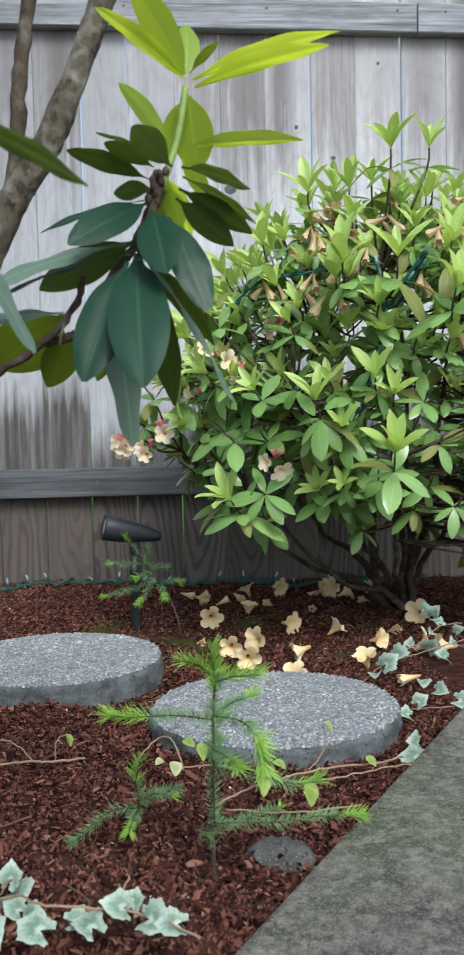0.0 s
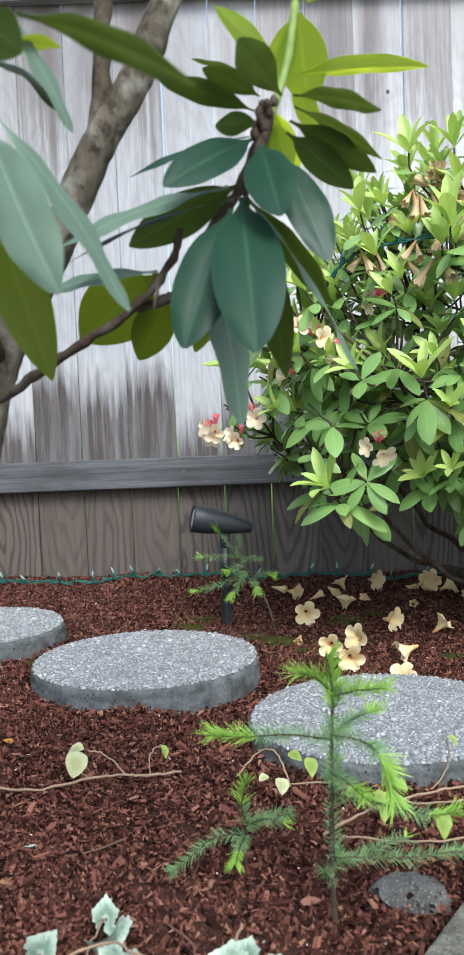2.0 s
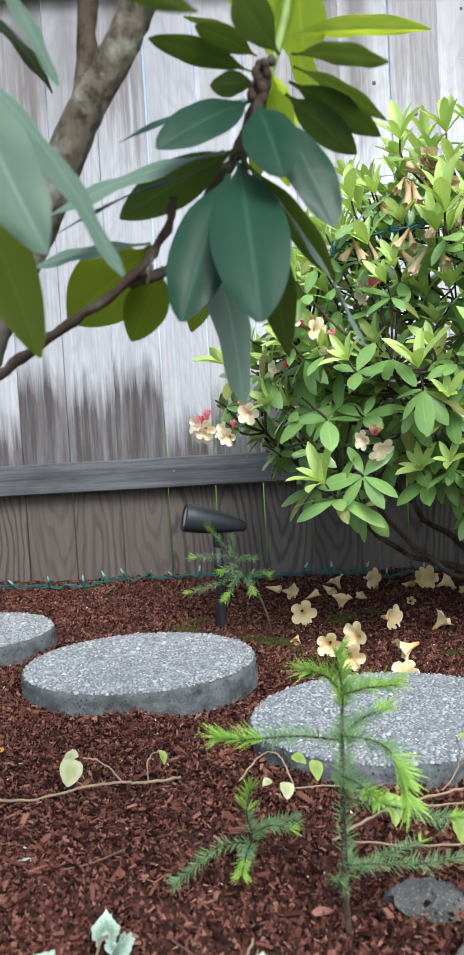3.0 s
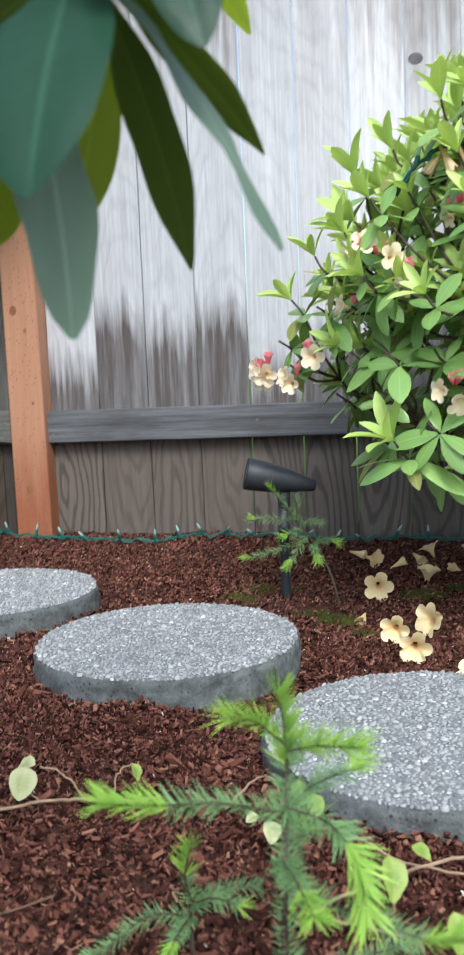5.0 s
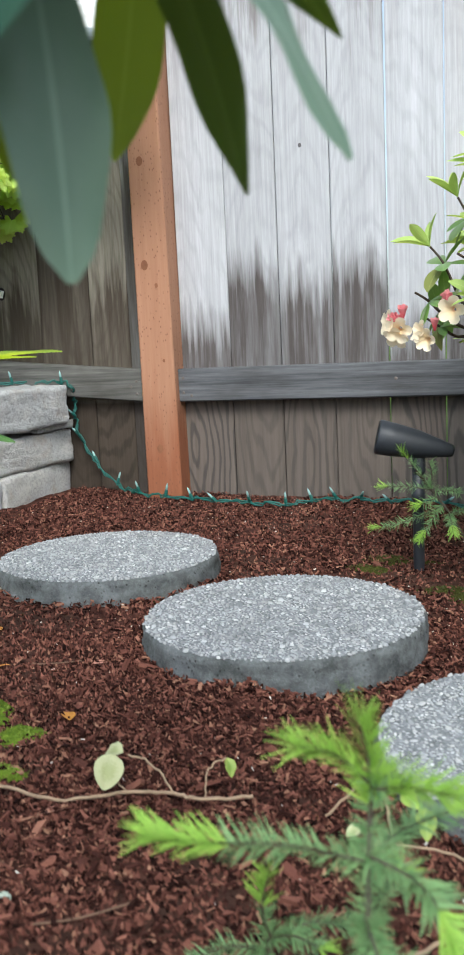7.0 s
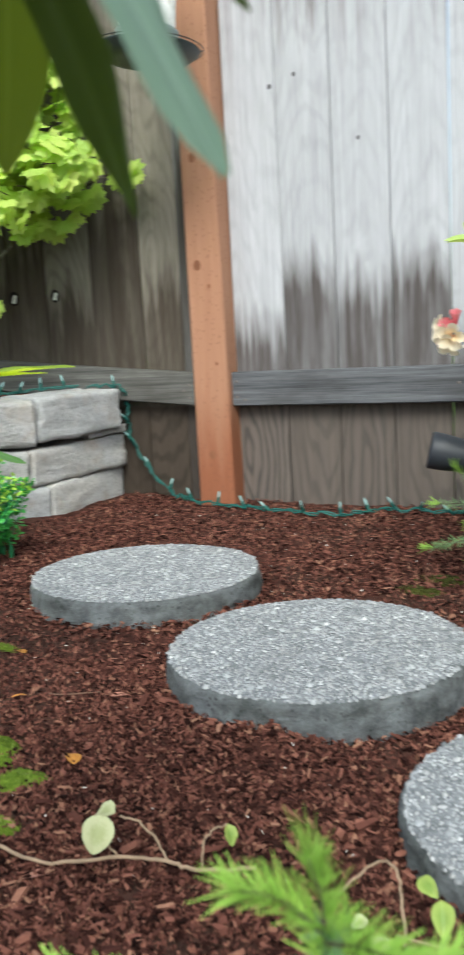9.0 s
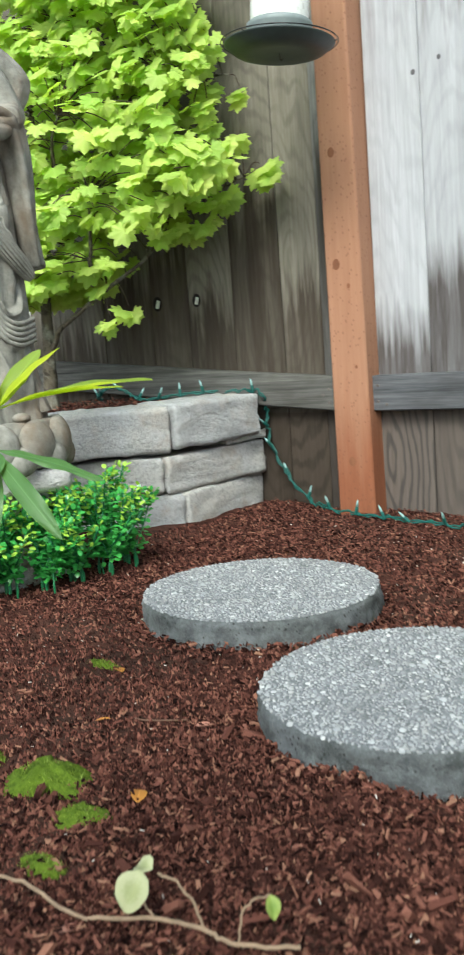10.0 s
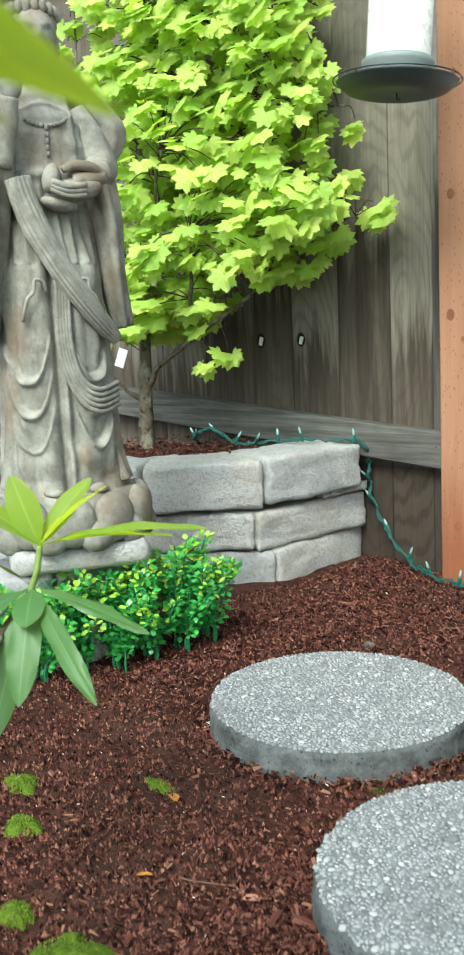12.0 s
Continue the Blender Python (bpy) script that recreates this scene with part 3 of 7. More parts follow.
def build_planter():
    pl = thing("planter", "low curved planter of stacked grey tumbled concrete blocks", "planter", kind="structure")
    rows = (
        (0.000, 0.118, ((-0.372, -0.338), (-0.362, 0.000)), ((-0.600, -0.555), (-0.376, -0.340)), ((-0.870, -0.690), (-0.604, -0.560))),
        (0.118, 0.214, ((-0.395, -0.385), (-0.343, -0.004)), ((-0.640, -0.570), (-0.398, -0.389)), ((-0.900, -0.680), (-0.644, -0.575))),
        (0.228, 0.345, ((-0.378, -0.358), (-0.322, -0.055)), ((-0.575, -0.580), (-0.384, -0.364)), ((-0.830, -0.690), (-0.580, -0.586))),
    )
    seed = 3
    for z0, z1, *runs in rows:
        for a, b in runs:
            seed += 1
            lift = 0.008 if z0 > 0.2 and a[0] < -0.5 else 0.0
            run_block(pl, a, b, z0 - lift, z1 - lift * 0.6, seed)
    run_block(pl, (-0.365, -0.17), (-0.338, -0.005), 0.213, 0.240, 31, 0.12)
    # soil inside
    bm = bmesh.new()
    n = 40
    rings = []
    for k in range(9):
        f = 1 - k / 8.0
        rings.append([bm.verts.new((-0.80 + f * 0.30 * math.cos(u), -0.25 + f * 0.21 * math.sin(u) + 0.05 * f * math.cos(u), 0.318 + 0.02 * (1 - f) + 0.012 * noise.noise(Vector((f * 4 * math.cos(u), f * 4 * math.sin(u), 5))))) for u in (2 * math.pi * i / n for i in range(n))])
    base = [bm.verts.new((v.co.x, v.co.y, 0.05)) for v in rings[0]]
    for a, b in zip([base] + rings, rings):
        for i in range(n):
            bm.faces.new((a[i], a[(i + 1) % n], b[(i + 1) % n], b[i]))
    bm.faces.new(rings[-1])
    part("soil", bm, M_GROUND, pl, "dark crumbly planting soil", True)


def build_pedestal():
    pd = thing("pedestal", "low grey concrete block plinth under the statue", "plinth")
    seed = 60
    for z0, z1, dx in ((0.0, 0.115, 0.0), (0.115, 0.225, -0.008)):
        y = -1.30 + (0.05 if z0 else 0.0)
        while y < -0.90:
            seed += 1
            run_block(pd, (-0.345 + dx + 0.10 * (y + 1.2), y), (-0.345 + dx + 0.10 * (y + 1.44), y + 0.235), z0, z1, seed, 0.20)
            run_block(pd, (-0.545 + 0.10 * (y + 1.2), y), (-0.545 + 0.10 * (y + 1.44), y + 0.235), z0, z1, seed + 40, 0.20)
            y += 0.24
    bm = bmesh.new()
    box(bm, (0.25, 0.24, 0.045), Matrix(), 0.010, 1)
    bmesh.ops.subdivide_edges(bm, edges=[e for e in bm.edges if e.calc_length() > 0.1], cuts=6, use_grid_fill=True)
    for v in bm.verts:
        v.co += 0.003 * noise.noise_vector(v.co * 25)
    part("slab", bm, M_BLOCK, pd, smooth=True, at=pose(-0.385, -0.930, 0.247, 0, 0, 60))


build_planter()
build_pedestal()


# ---- statue ----
def statue_mat():
    k = Mat("weathered grey carved stone", 0.85, 0.2)
    c = k.coord((1, 1, 1), False)
    fine, mid, big = k.noise(c, 140, 6, 0.75), k.noise(c, 24, 5), k.noise(k.vmath("MULTIPLY", c, (9, 9, 5)), 1.0, 4)
    col = k.mix(k.ramp(fine, (0.2, 0.0), (0.8, 1.0)), (0.165, 0.160, 0.138), (0.285, 0.276, 0.242))
    col = k.mix(k.ramp(mid, (0.45, 0.0), (0.62, 0.6)), col, (0.40, 0.39, 0.345))
    col = k.mix(k.ramp(big, (0.5, 0.0), (0.64, 0.65)), col, (0.17, 0.115, 0.072))
    col = k.mix(k.ramp(k.noise(k.vmath("MULTIPLY", c, (30, 30, 9)), 1.0, 5, 0.7), (0.52, 0.0), (0.72, 0.7)), col, (0.10, 0.098, 0.085))
    k.color(col)
    k.bump(k.math("ADD", fine, mid), 0.7, 0.003)
    return k.m


def ball(bm, u, v):
    """A unit sphere of plain rings; returns its vertices."""
    rings = []
    for j in range(1, v):
        t = math.pi * j / v
        rings.append([bm.verts.new((math.sin(t) * math.cos(2 * math.pi * i / u), math.sin(t) * math.sin(2 * math.pi * i / u), math.cos(t))) for i in range(u)])
    top, low = bm.verts.new((0, 0, 1)), bm.verts.new((0, 0, -1))
    for i in range(u):
        k = (i + 1) % u
        bm.faces.new((top, rings[0][i], rings[0][k]))
        bm.faces.new((low, rings[-1][k], rings[-1][i]))
        for a, b in zip(rings, rings[1:]):
            bm.faces.new((a[i], b[i], b[k], a[k]))
    return [top, low] + [p for r in rings for p in r]


def ellipsoid(bm, c, r, turn=(0, 0, 0), u=14, v=10):
    m = Matrix.Translation(c) @ Euler([radians(a) for a in turn]).to_matrix().to_4x4() @ Matrix.Diagonal((*r, 1))
    for p in ball(bm, u, v):
        p.co = m @ p.co


def interp(rows, z):
    for a, b in zip(rows, rows[1:]):
        if z <= b[0]:
            u = (z - a[0]) / (b[0] - a[0])
            u = u * u * (3 - 2 * u) if u < 1 else 1
            return [p + (q - p) * u for p, q in zip(a[1:], b[1:])]
    return list(rows[-1][1:])


def robe(bm):
    """The robed body: rings whose surface carries folds, hanging swags and a waist band."""
    rows = [(0.085, 0.120, 0.100, 0.0), (0.12, 0.114, 0.094, 0.0), (0.22, 0.106, 0.084, 0.0), (0.36, 0.100, 0.080, 0.0), (0.46, 0.093, 0.076, 0.0), (0.56, 0.088, 0.068, 0.002),
            (0.64, 0.078, 0.060, 0.004), (0.70, 0.080, 0.060, 0.004), (0.745, 0.074, 0.055, 0.004), (0.785, 0.054, 0.043, 0.004), (0.812, 0.034, 0.032, 0.0), (0.90, 0.028, 0.028, -0.004)]
    nz, na = 300, 240
    rings = []
    for j in range(nz + 1):
        z = 0.085 + (0.90 - 0.085) * j / nz
        rx, ry, oy = interp(rows, z)
        ring = []
        for i in range(na):
            a = 2 * math.pi * i / na
            x, y = rx * math.cos(a), ry * math.sin(a)
            d = 0.0
            low = 1 - smooth_step(0.50, 0.62, z)
            front = max(0.0, -math.sin(a))
            d += low * (0.0035 * math.sin(13 * a + 5 * noise.noise(Vector((0, z * 3, a)))) * (1 - 0.6 * front))
            # hanging swags over both legs
            for xc in (-0.060, 0.045):
                w = 1 - min(1, abs(x - xc) / 0.044)
                if w > 0 and front > 0.2 and 0.10 < z < 0.56:
                    soft = smooth_step(0.14, 0.44, w) * (1 - smooth_step(0.48, 0.56, z)) * smooth_step(0.11, 0.16, z)
                    d += soft * 0.006
                    lev = (z - 0.085 * (abs(x - xc) / 0.036) ** 2.4 - 0.170) / 0.061
                    if lev > -0.3:
                        ph = lev - max(0, min(2, math.floor(lev)))
                        edge = 1 - smooth_step(0.84, 1.0, ph) if lev < 2 else 1.0
                        d += soft * (0.0035 * (math.exp(-(ph / 0.08) ** 2) + (1 - edge)) - 0.0085 * smooth_step(0.06, 0.22, ph) * math.exp(-ph / 0.6) * edge)
            # the deep fold between the legs and the long hanging sash beside it
            d -= low * front * 0.010 * math.exp(-((x + 0.016) / 0.006) ** 2)
            d += low * front * 0.006 * math.exp(-((x + 0.004) / 0.007) ** 2) * (1 + 0.3 * math.sin(z * 60))
            d += front * 0.006 * math.exp(-((z - 0.655 - 0.1 * x) / 0.010) ** 2)
            # lapels and drapes over the chest
            if z > 0.66:
                d += front * 0.005 * math.exp(-((abs(x) - 0.052 + 0.10 * (z - 0.66)) / 0.007) ** 2)
                d += front * 0.0025 * math.sin((abs(x) * 260) + z * 30) * smooth_step(0.045, 0.06, abs(x))
                d += front * 0.003 * math.exp(-((z - 0.775 + 9 * x * x) / 0.004) ** 2)
            # skirt pleats gathered below the waist
            if 0.5 < z < 0.66:
                d += front * 0.003 * math.sin(x * 330 + 2 * math.sin(z * 22)) * smooth_step(0.66, 0.62, z) if z < 0.66 else 0
            d += 0.0015 * noise.noise(Vector((x * 40, y * 40, z * 40)))
            k = 1 + 1.6 * d / math.hypot(x, y)
            ring.append(bm.verts.new((x * k, y * k + oy, z)))
        rings.append(ring)
    for a, b in zip(rings, rings[1:]):
        for i in range(na):
            bm.faces.new((a[i], a[(i + 1) % na], b[(i + 1) % na], b[i]))
    bm.faces.new(rings[0][::-1])
    bm.faces.new(rings[-1])


def cloth_tube(bm, pts, radii, folds=7, amp=0.10, n=36, flat=1.0):
    """A hanging sleeve or sash with folds along it."""
    pts = bend(pts, 8)
    m = len(pts) - 1
    rings, side = [], None
    for i, p in enumerate(pts):
        u = i / m * (len(radii) - 1)
        k = min(int(u), len(radii) - 2)
        r = radii[k] + (radii[k + 1] - radii[k]) * (u - k)
        d = (pts[min(i + 1, m)] - pts[max(i - 1, 0)]).normalized()
        side = Vector((1, 0, 0)) if side is None else side
        side = (side - d * side.dot(d)).normalized()
        up = d.cross(side)
        ring = []
        for j in range(n):
            a = 2 * math.pi * j / n
            rr = r * (1 + amp * math.sin(folds * a + i * 0.12))
            ring.append(bm.verts.new(p + rr * (side * math.cos(a) + up * math.sin(a) * flat)))
        rings.append(ring)
    for a, b in zip(rings, rings[1:]):
        for j in range(n):
            bm.faces.new((a[j], a[(j + 1) % n], b[(j + 1) % n], b[j]))
    bm.faces.new(rings[0][::-1])
    bm.faces.new(rings[-1])


def build_statue():
    bm = bmesh.new()
    robe(bm)
    # lotus base: a drum with two rows of plump petals
    lathe(bm, [(0.138, 0.0), (0.146, 0.012), (0.146, 0.05), (0.140, 0.075), (0.135, 0.09), (0.09, 0.092), (0.0001, 0.092)], 48, squash=0.9)
    for k in range(11):
        a = 2 * math.pi * k / 11
        ellipsoid(bm, (0.142 * math.cos(a), 0.128 * math.sin(a), 0.046), (0.043, 0.026, 0.047), (0, 0, math.degrees(a) + 90), 16, 12)
    for k in range(11):
        a = 2 * math.pi * (k + 0.5) / 11
        ellipsoid(bm, (0.148 * math.cos(a), 0.132 * math.sin(a), 0.018), (0.034, 0.022, 0.030), (0, 0, math.degrees(a) + 90), 12, 8)
    # feet and trailing hem
    for sx in (-1, 1):
        ellipsoid(bm, (sx * 0.040, -0.088, 0.097), (0.020, 0.034, 0.010))
        cloth_tube(bm, [(sx * 0.074, -0.02, 0.22), (sx * 0.080, -0.03, 0.15), (sx * 0.088, -0.035, 0.098)], [0.024, 0.028, 0.034], 6, 0.12)
    # viewer's right arm: bent over the waist, wide sleeve hanging low
    cloth_tube(bm, [(0.060, 0.005, 0.770), (0.088, -0.002, 0.725), (0.102, -0.018, 0.675), (0.084, -0.068, 0.648)], [0.026, 0.030, 0.032, 0.025], 5, 0.05)
    cloth_tube(bm, [(0.088, -0.044, 0.655), (0.104, -0.038, 0.58), (0.112, -0.028, 0.47), (0.122, -0.018, 0.385)], [0.026, 0.024, 0.020, 0.014], 4, 0.16, flat=1.5)
    cloth_tube(bm, [(0.096, 0.020, 0.72), (0.114, 0.026, 0.60), (0.124, 0.024, 0.48), (0.140, 0.016, 0.385)], [0.022, 0.024, 0.025, 0.020], 4, 0.16, flat=1.6)
    tube(bm, bend([(0.085, -0.068, 0.648), (0.055, -0.088, 0.636), (0.028, -0.094, 0.634)], 5), [0.021, 0.020, 0.019, 0.018, 0.018, 0.018, 0.018, 0.018, 0.017, 0.016, 0.014], 14)
    # the cupped hand: palm, thumb above, curled fingertips
    ellipsoid(bm, (0.036, -0.088, 0.622), (0.048, 0.024, 0.021), (0, -8, 0), 28, 18)
    ellipsoid(bm, (0.030, -0.080, 0.642), (0.036, 0.012, 0.022), u=20, v=14)
    ellipsoid(bm, (-0.006, -0.090, 0.640), (0.015, 0.022, 0.026), (0, 14, 0), 20, 14)
    tube(bm, bend([(0.086, -0.074, 0.652), (0.060, -0.092, 0.660), (0.032, -0.102, 0.660), (0.012, -0.104, 0.652)], 5), [0.0125 - 0.0004 * i for i in range(16)], 14)
    for k in range(3):
        tube(bm, bend([(0.050, -0.108 + 0.002 * k, 0.628 - 0.008 * k), (0.018, -0.112 + 0.002 * k, 0.624 - 0.007 * k), (-0.010, -0.106 + 0.002 * k, 0.634 - 0.006 * k)], 5), 0.0062, 10)
    ellipsoid(bm, (0.008, -0.078, 0.600), (0.034, 0.022, 0.014), (0, 10, 0))
    # a fold of the veil standing out behind the shoulder
    cloth_tube(bm, [(0.070, 0.030, 0.815), (0.112, 0.034, 0.780), (0.140, 0.030, 0.745), (0.128, 0.024, 0.700), (0.112, 0.020, 0.660)], [0.018, 0.026, 0.028, 0.020, 0.012], 4, 0.10)
    # viewer's left arm: raised hand, long sleeve below it
    cloth_tube(bm, [(-0.060, 0.005, 0.770), (-0.088, -0.004, 0.725), (-0.098, -0.030, 0.68), (-0.082, -0.065, 0.665)], [0.026, 0.030, 0.032, 0.026], 5, 0.05)
    tube(bm, bend([(-0.085, -0.066, 0.66), (-0.074, -0.078, 0.72), (-0.066, -0.085, 0.77)], 5), [0.020] * 8 + [0.017] * 3, 14)
    ellipsoid(bm, (-0.062, -0.086, 0.792), (0.020, 0.013, 0.026))
    for k in range(4):
        tube(bm, bend([(-0.074 + 0.009 * k, -0.090, 0.80), (-0.073 + 0.009 * k, -0.094, 0.825), (-0.071 + 0.008 * k, -0.090, 0.845)], 3), 0.0055, 8)
    cloth_tube(bm, [(-0.092, -0.045, 0.665), (-0.108, -0.042, 0.58), (-0.118, -0.032, 0.47), (-0.128, -0.022, 0.37)], [0.030, 0.032, 0.030, 0.022], 4, 0.16, flat=1.4)
    # the sash that falls across the skirt, with a ribbed surface
    sash = bend([(-0.062, -0.082, 0.640), (-0.047, -0.087, 0.580), (-0.018, -0.092, 0.520), (0.014, -0.093, 0.465), (0.060, -0.084, 0.405), (0.102, -0.060, 0.362)], 9)
    cloth_tube(bm, sash[::6] + [sash[-1]], [0.021, 0.022, 0.021, 0.020, 0.017, 0.009], 16, 0.075, 128, 0.8)
    for k in range(5):
        low = bend([(0.010 - 0.005 * k, -0.090, 0.47), (0.008 - 0.005 * k, -0.092, 0.36 - 0.004 * k), (0.024 - 0.002 * k, -0.092, 0.298 - 0.009 * k), (0.054, -0.088, 0.275 - 0.010 * k), (0.100, -0.052, 0.284 - 0.010 * k)], 8)
        tube(bm, low, 0.0050, 8)
    for s, x0 in ((1, 0.045), (-1, -0.045)):
        curl = [(x0 - 0.018 * s, -0.088, 0.450), (x0 - 0.012 * s, -0.093, 0.468), (x0 + 0.002 * s, -0.093, 0.470), (x0 + 0.005 * s, -0.093, 0.450), (x0 + 0.016 * s, -0.090, 0.438), (x0 + 0.026 * s, -0.082, 0.40)]
        tube(bm, bend([(x, y + 0.004, z) for x, y, z in curl], 5), 0.0034, 8)
    # bead collar
    for k in range(15):
        a = math.pi * (0.12 + 0.76 * k / 14)
        ellipsoid(bm, (0.046 * math.cos(a), -0.032 - 0.022 * math.sin(a), 0.765 - 0.030 * math.sin(a)), (0.0042, 0.0042, 0.0042), u=8, v=6)
    for k in range(5):
        ellipsoid(bm, (0.0, -0.058, 0.730 - 0.011 * k), (0.004, 0.004, 0.006), u=8, v=6)
    # head: face, brow, nose, closed eyes, mouth, ears, hair with a topknot and a veil
    got = ball(bm, 40, 32)
    for v in got:
        x, y, z = v.co
        fz = max(0.0, -y)
        d = 0.0
        d += 0.24 * math.exp(-(x / 0.13) ** 2 - ((z + 0.08) / 0.24) ** 2) * fz
        d += 0.13 * math.exp(-((abs(x) - 0.36) / 0.26) ** 2 - ((z - 0.25 - 0.1 * abs(x)) / 0.07) ** 2) * fz
        d -= 0.13 * math.exp(-((abs(x) - 0.36) / 0.2) ** 2 - ((z - 0.10) / 0.09) ** 2) * fz
        d += 0.10 * math.exp(-((abs(x) - 0.36) / 0.16) ** 2 - ((z - 0.06) / 0.045) ** 2) * fz
        d += 0.13 * math.exp(-(x / 0.2) ** 2 - ((z + 0.42) / 0.06) ** 2) * fz
        d += 0.06 * math.exp(-(x / 0.25) ** 2 - ((z + 0.80) / 0.12) ** 2) * fz
        s = 1 + d
        narrow = 1 - 0.22 * smooth_step(0.0, -1.0, z) if z > 0 else 1 - 0.22 * smooth_step(0.0, 1.0, -z)
        v.co = Vector((x * s * 0.040 * narrow, y * s * 0.044 - 0.010, z * 0.054 + 0.888))
    for sx in (-1, 1):
        ellipsoid(bm, (sx * 0.039, -0.006, 0.878), (0.007, 0.010, 0.024))
    ellipsoid(bm, (0, 0.006, 0.918), (0.046, 0.044, 0.036), u=24, v=16)
    ellipsoid(bm, (0, 0.004, 0.968), (0.024, 0.024, 0.034), u=18, v=12)
    for k in range(9):
        a = math.pi * (0.1 + 0.8 * k / 8)
        ellipsoid(bm, (0.045 * math.cos(a), -0.038 * math.sin(a) + 0.004, 0.928 + 0.008 * math.sin(a)), (0.008, 0.008, 0.012), u=10, v=8)
    cloth_tube(bm, [(0, 0.028, 0.95), (0, 0.044, 0.87), (0, 0.050, 0.76), (0, 0.056, 0.64)], [0.030, 0.040, 0.070, 0.084], 8, 0.05, flat=0.35)
    ob = part("statue", bm, statue_mat(), smooth=True, at=pose(-0.388, -0.938, 0.272, 0, 0, 66))
    tagged(ob, "grey weathered stone robed standing statue on a lotus base", "statue")


build_statue()


# ---- bird feeder ----
def build_feeder():
    k = Mat("clear feeder tube full of seed", 0.25, 0.5)
    c = k.coord((1, 1, 1), False)
    seed = k.node("ShaderNodeTexVoronoi", 1, Vector=c, Scale=110.0)
    k.color(k.mix(k.ramp(k.xyz(seed)[0], (0.72, 0.0), (0.95, 0.6)), (0.83, 0.83, 0.80), (0.55, 0.52, 0.46)))
    tube_m = k.m
    dish_m = plain("grey-green feeder plastic", (0.045, 0.060, 0.060), 0.45, 0.4, 0, 0.12)
    collar_m = plain("grey feeder collar", (0.20, 0.235, 0.235), 0.5, 0.4, 0, 0.1)
    wire_m = plain("dark metal wire", (0.05, 0.05, 0.05), 0.45, 0.5, 0.7)
    fd = thing("bird_feeder", "hanging tube bird feeder with a dark seed tray", "bird feeder", pose(-0.030, -0.328, 1.090, -2.1, 3.4))
    bm = bmesh.new()
    lathe(bm, [(0.0001, 0.006), (0.05, 0.003), (0.075, 0.0), (0.100, 0.006), (0.118, 0.020), (0.121, 0.023), (0.118, 0.025), (0.098, 0.014), (0.070, 0.012), (0.0001, 0.012)], 56)
    part("tray", bm, dish_m, fd, "dark grey-green seed tray", True)
    bm = bmesh.new()
    ring = [(0.127 * math.cos(2 * math.pi * i / 48), 0.127 * math.sin(2 * math.pi * i / 48), 0.026) for i in range(49)]
    tube(bm, ring, 0.0013, 6)
    for a in (0.4, 2.5, 4.6):
        tube(bm, [(0.117 * math.cos(a), 0.117 * math.sin(a), 0.021), (0.127 * math.cos(a), 0.127 * math.sin(a), 0.026)], 0.0013, 6)
    part("rim_wire", bm, wire_m, fd, "thin wire ring", True)
    bm = bmesh.new()
    lathe(bm, [(0.060, 0.010), (0.068, 0.012), (0.069, 0.050), (0.0715, 0.054), (0.0715, 0.062), (0.067, 0.066), (0.060, 0.066)], 44)
    part("collar", bm, collar_m, fd, "grey plastic collar", True)
    bm = bmesh.new()
    lathe(bm, [(0.062, 0.064), (0.0635, 0.07), (0.0635, 0.33), (0.055, 0.335), (0.0001, 0.336)], 44)
    part("seed_tube", bm, tube_m, fd, "clear tube filled with pale seed", True)
    bm = bmesh.new()
    lathe(bm, [(0.070, 0.33), (0.072, 0.34), (0.05, 0.365), (0.012, 0.38), (0.0001, 0.381)], 40)
    part("lid", bm, dish_m, fd, "", True)
    bm = bmesh.new()
    tube(bm, [(0.0, 0.0, 0.004), (0.002, 0, -0.008), (0.006, 0.0, -0.012), (0.010, 0, -0.008)], 0.0012, 6)
    part("hook", bm, wire_m, fd, "", True)
    bm = bmesh.new()
    tube(bm, bend([(0, 0, 0.378), (0, 0, 0.50), (0.0, 0.02, 0.545), (-0.005, 0.15, 0.57), (-0.01, 0.272, 0.52)], 6), 0.003, 8)
    part("hanger", bm, wire_m, fd, "", True)


build_feeder()


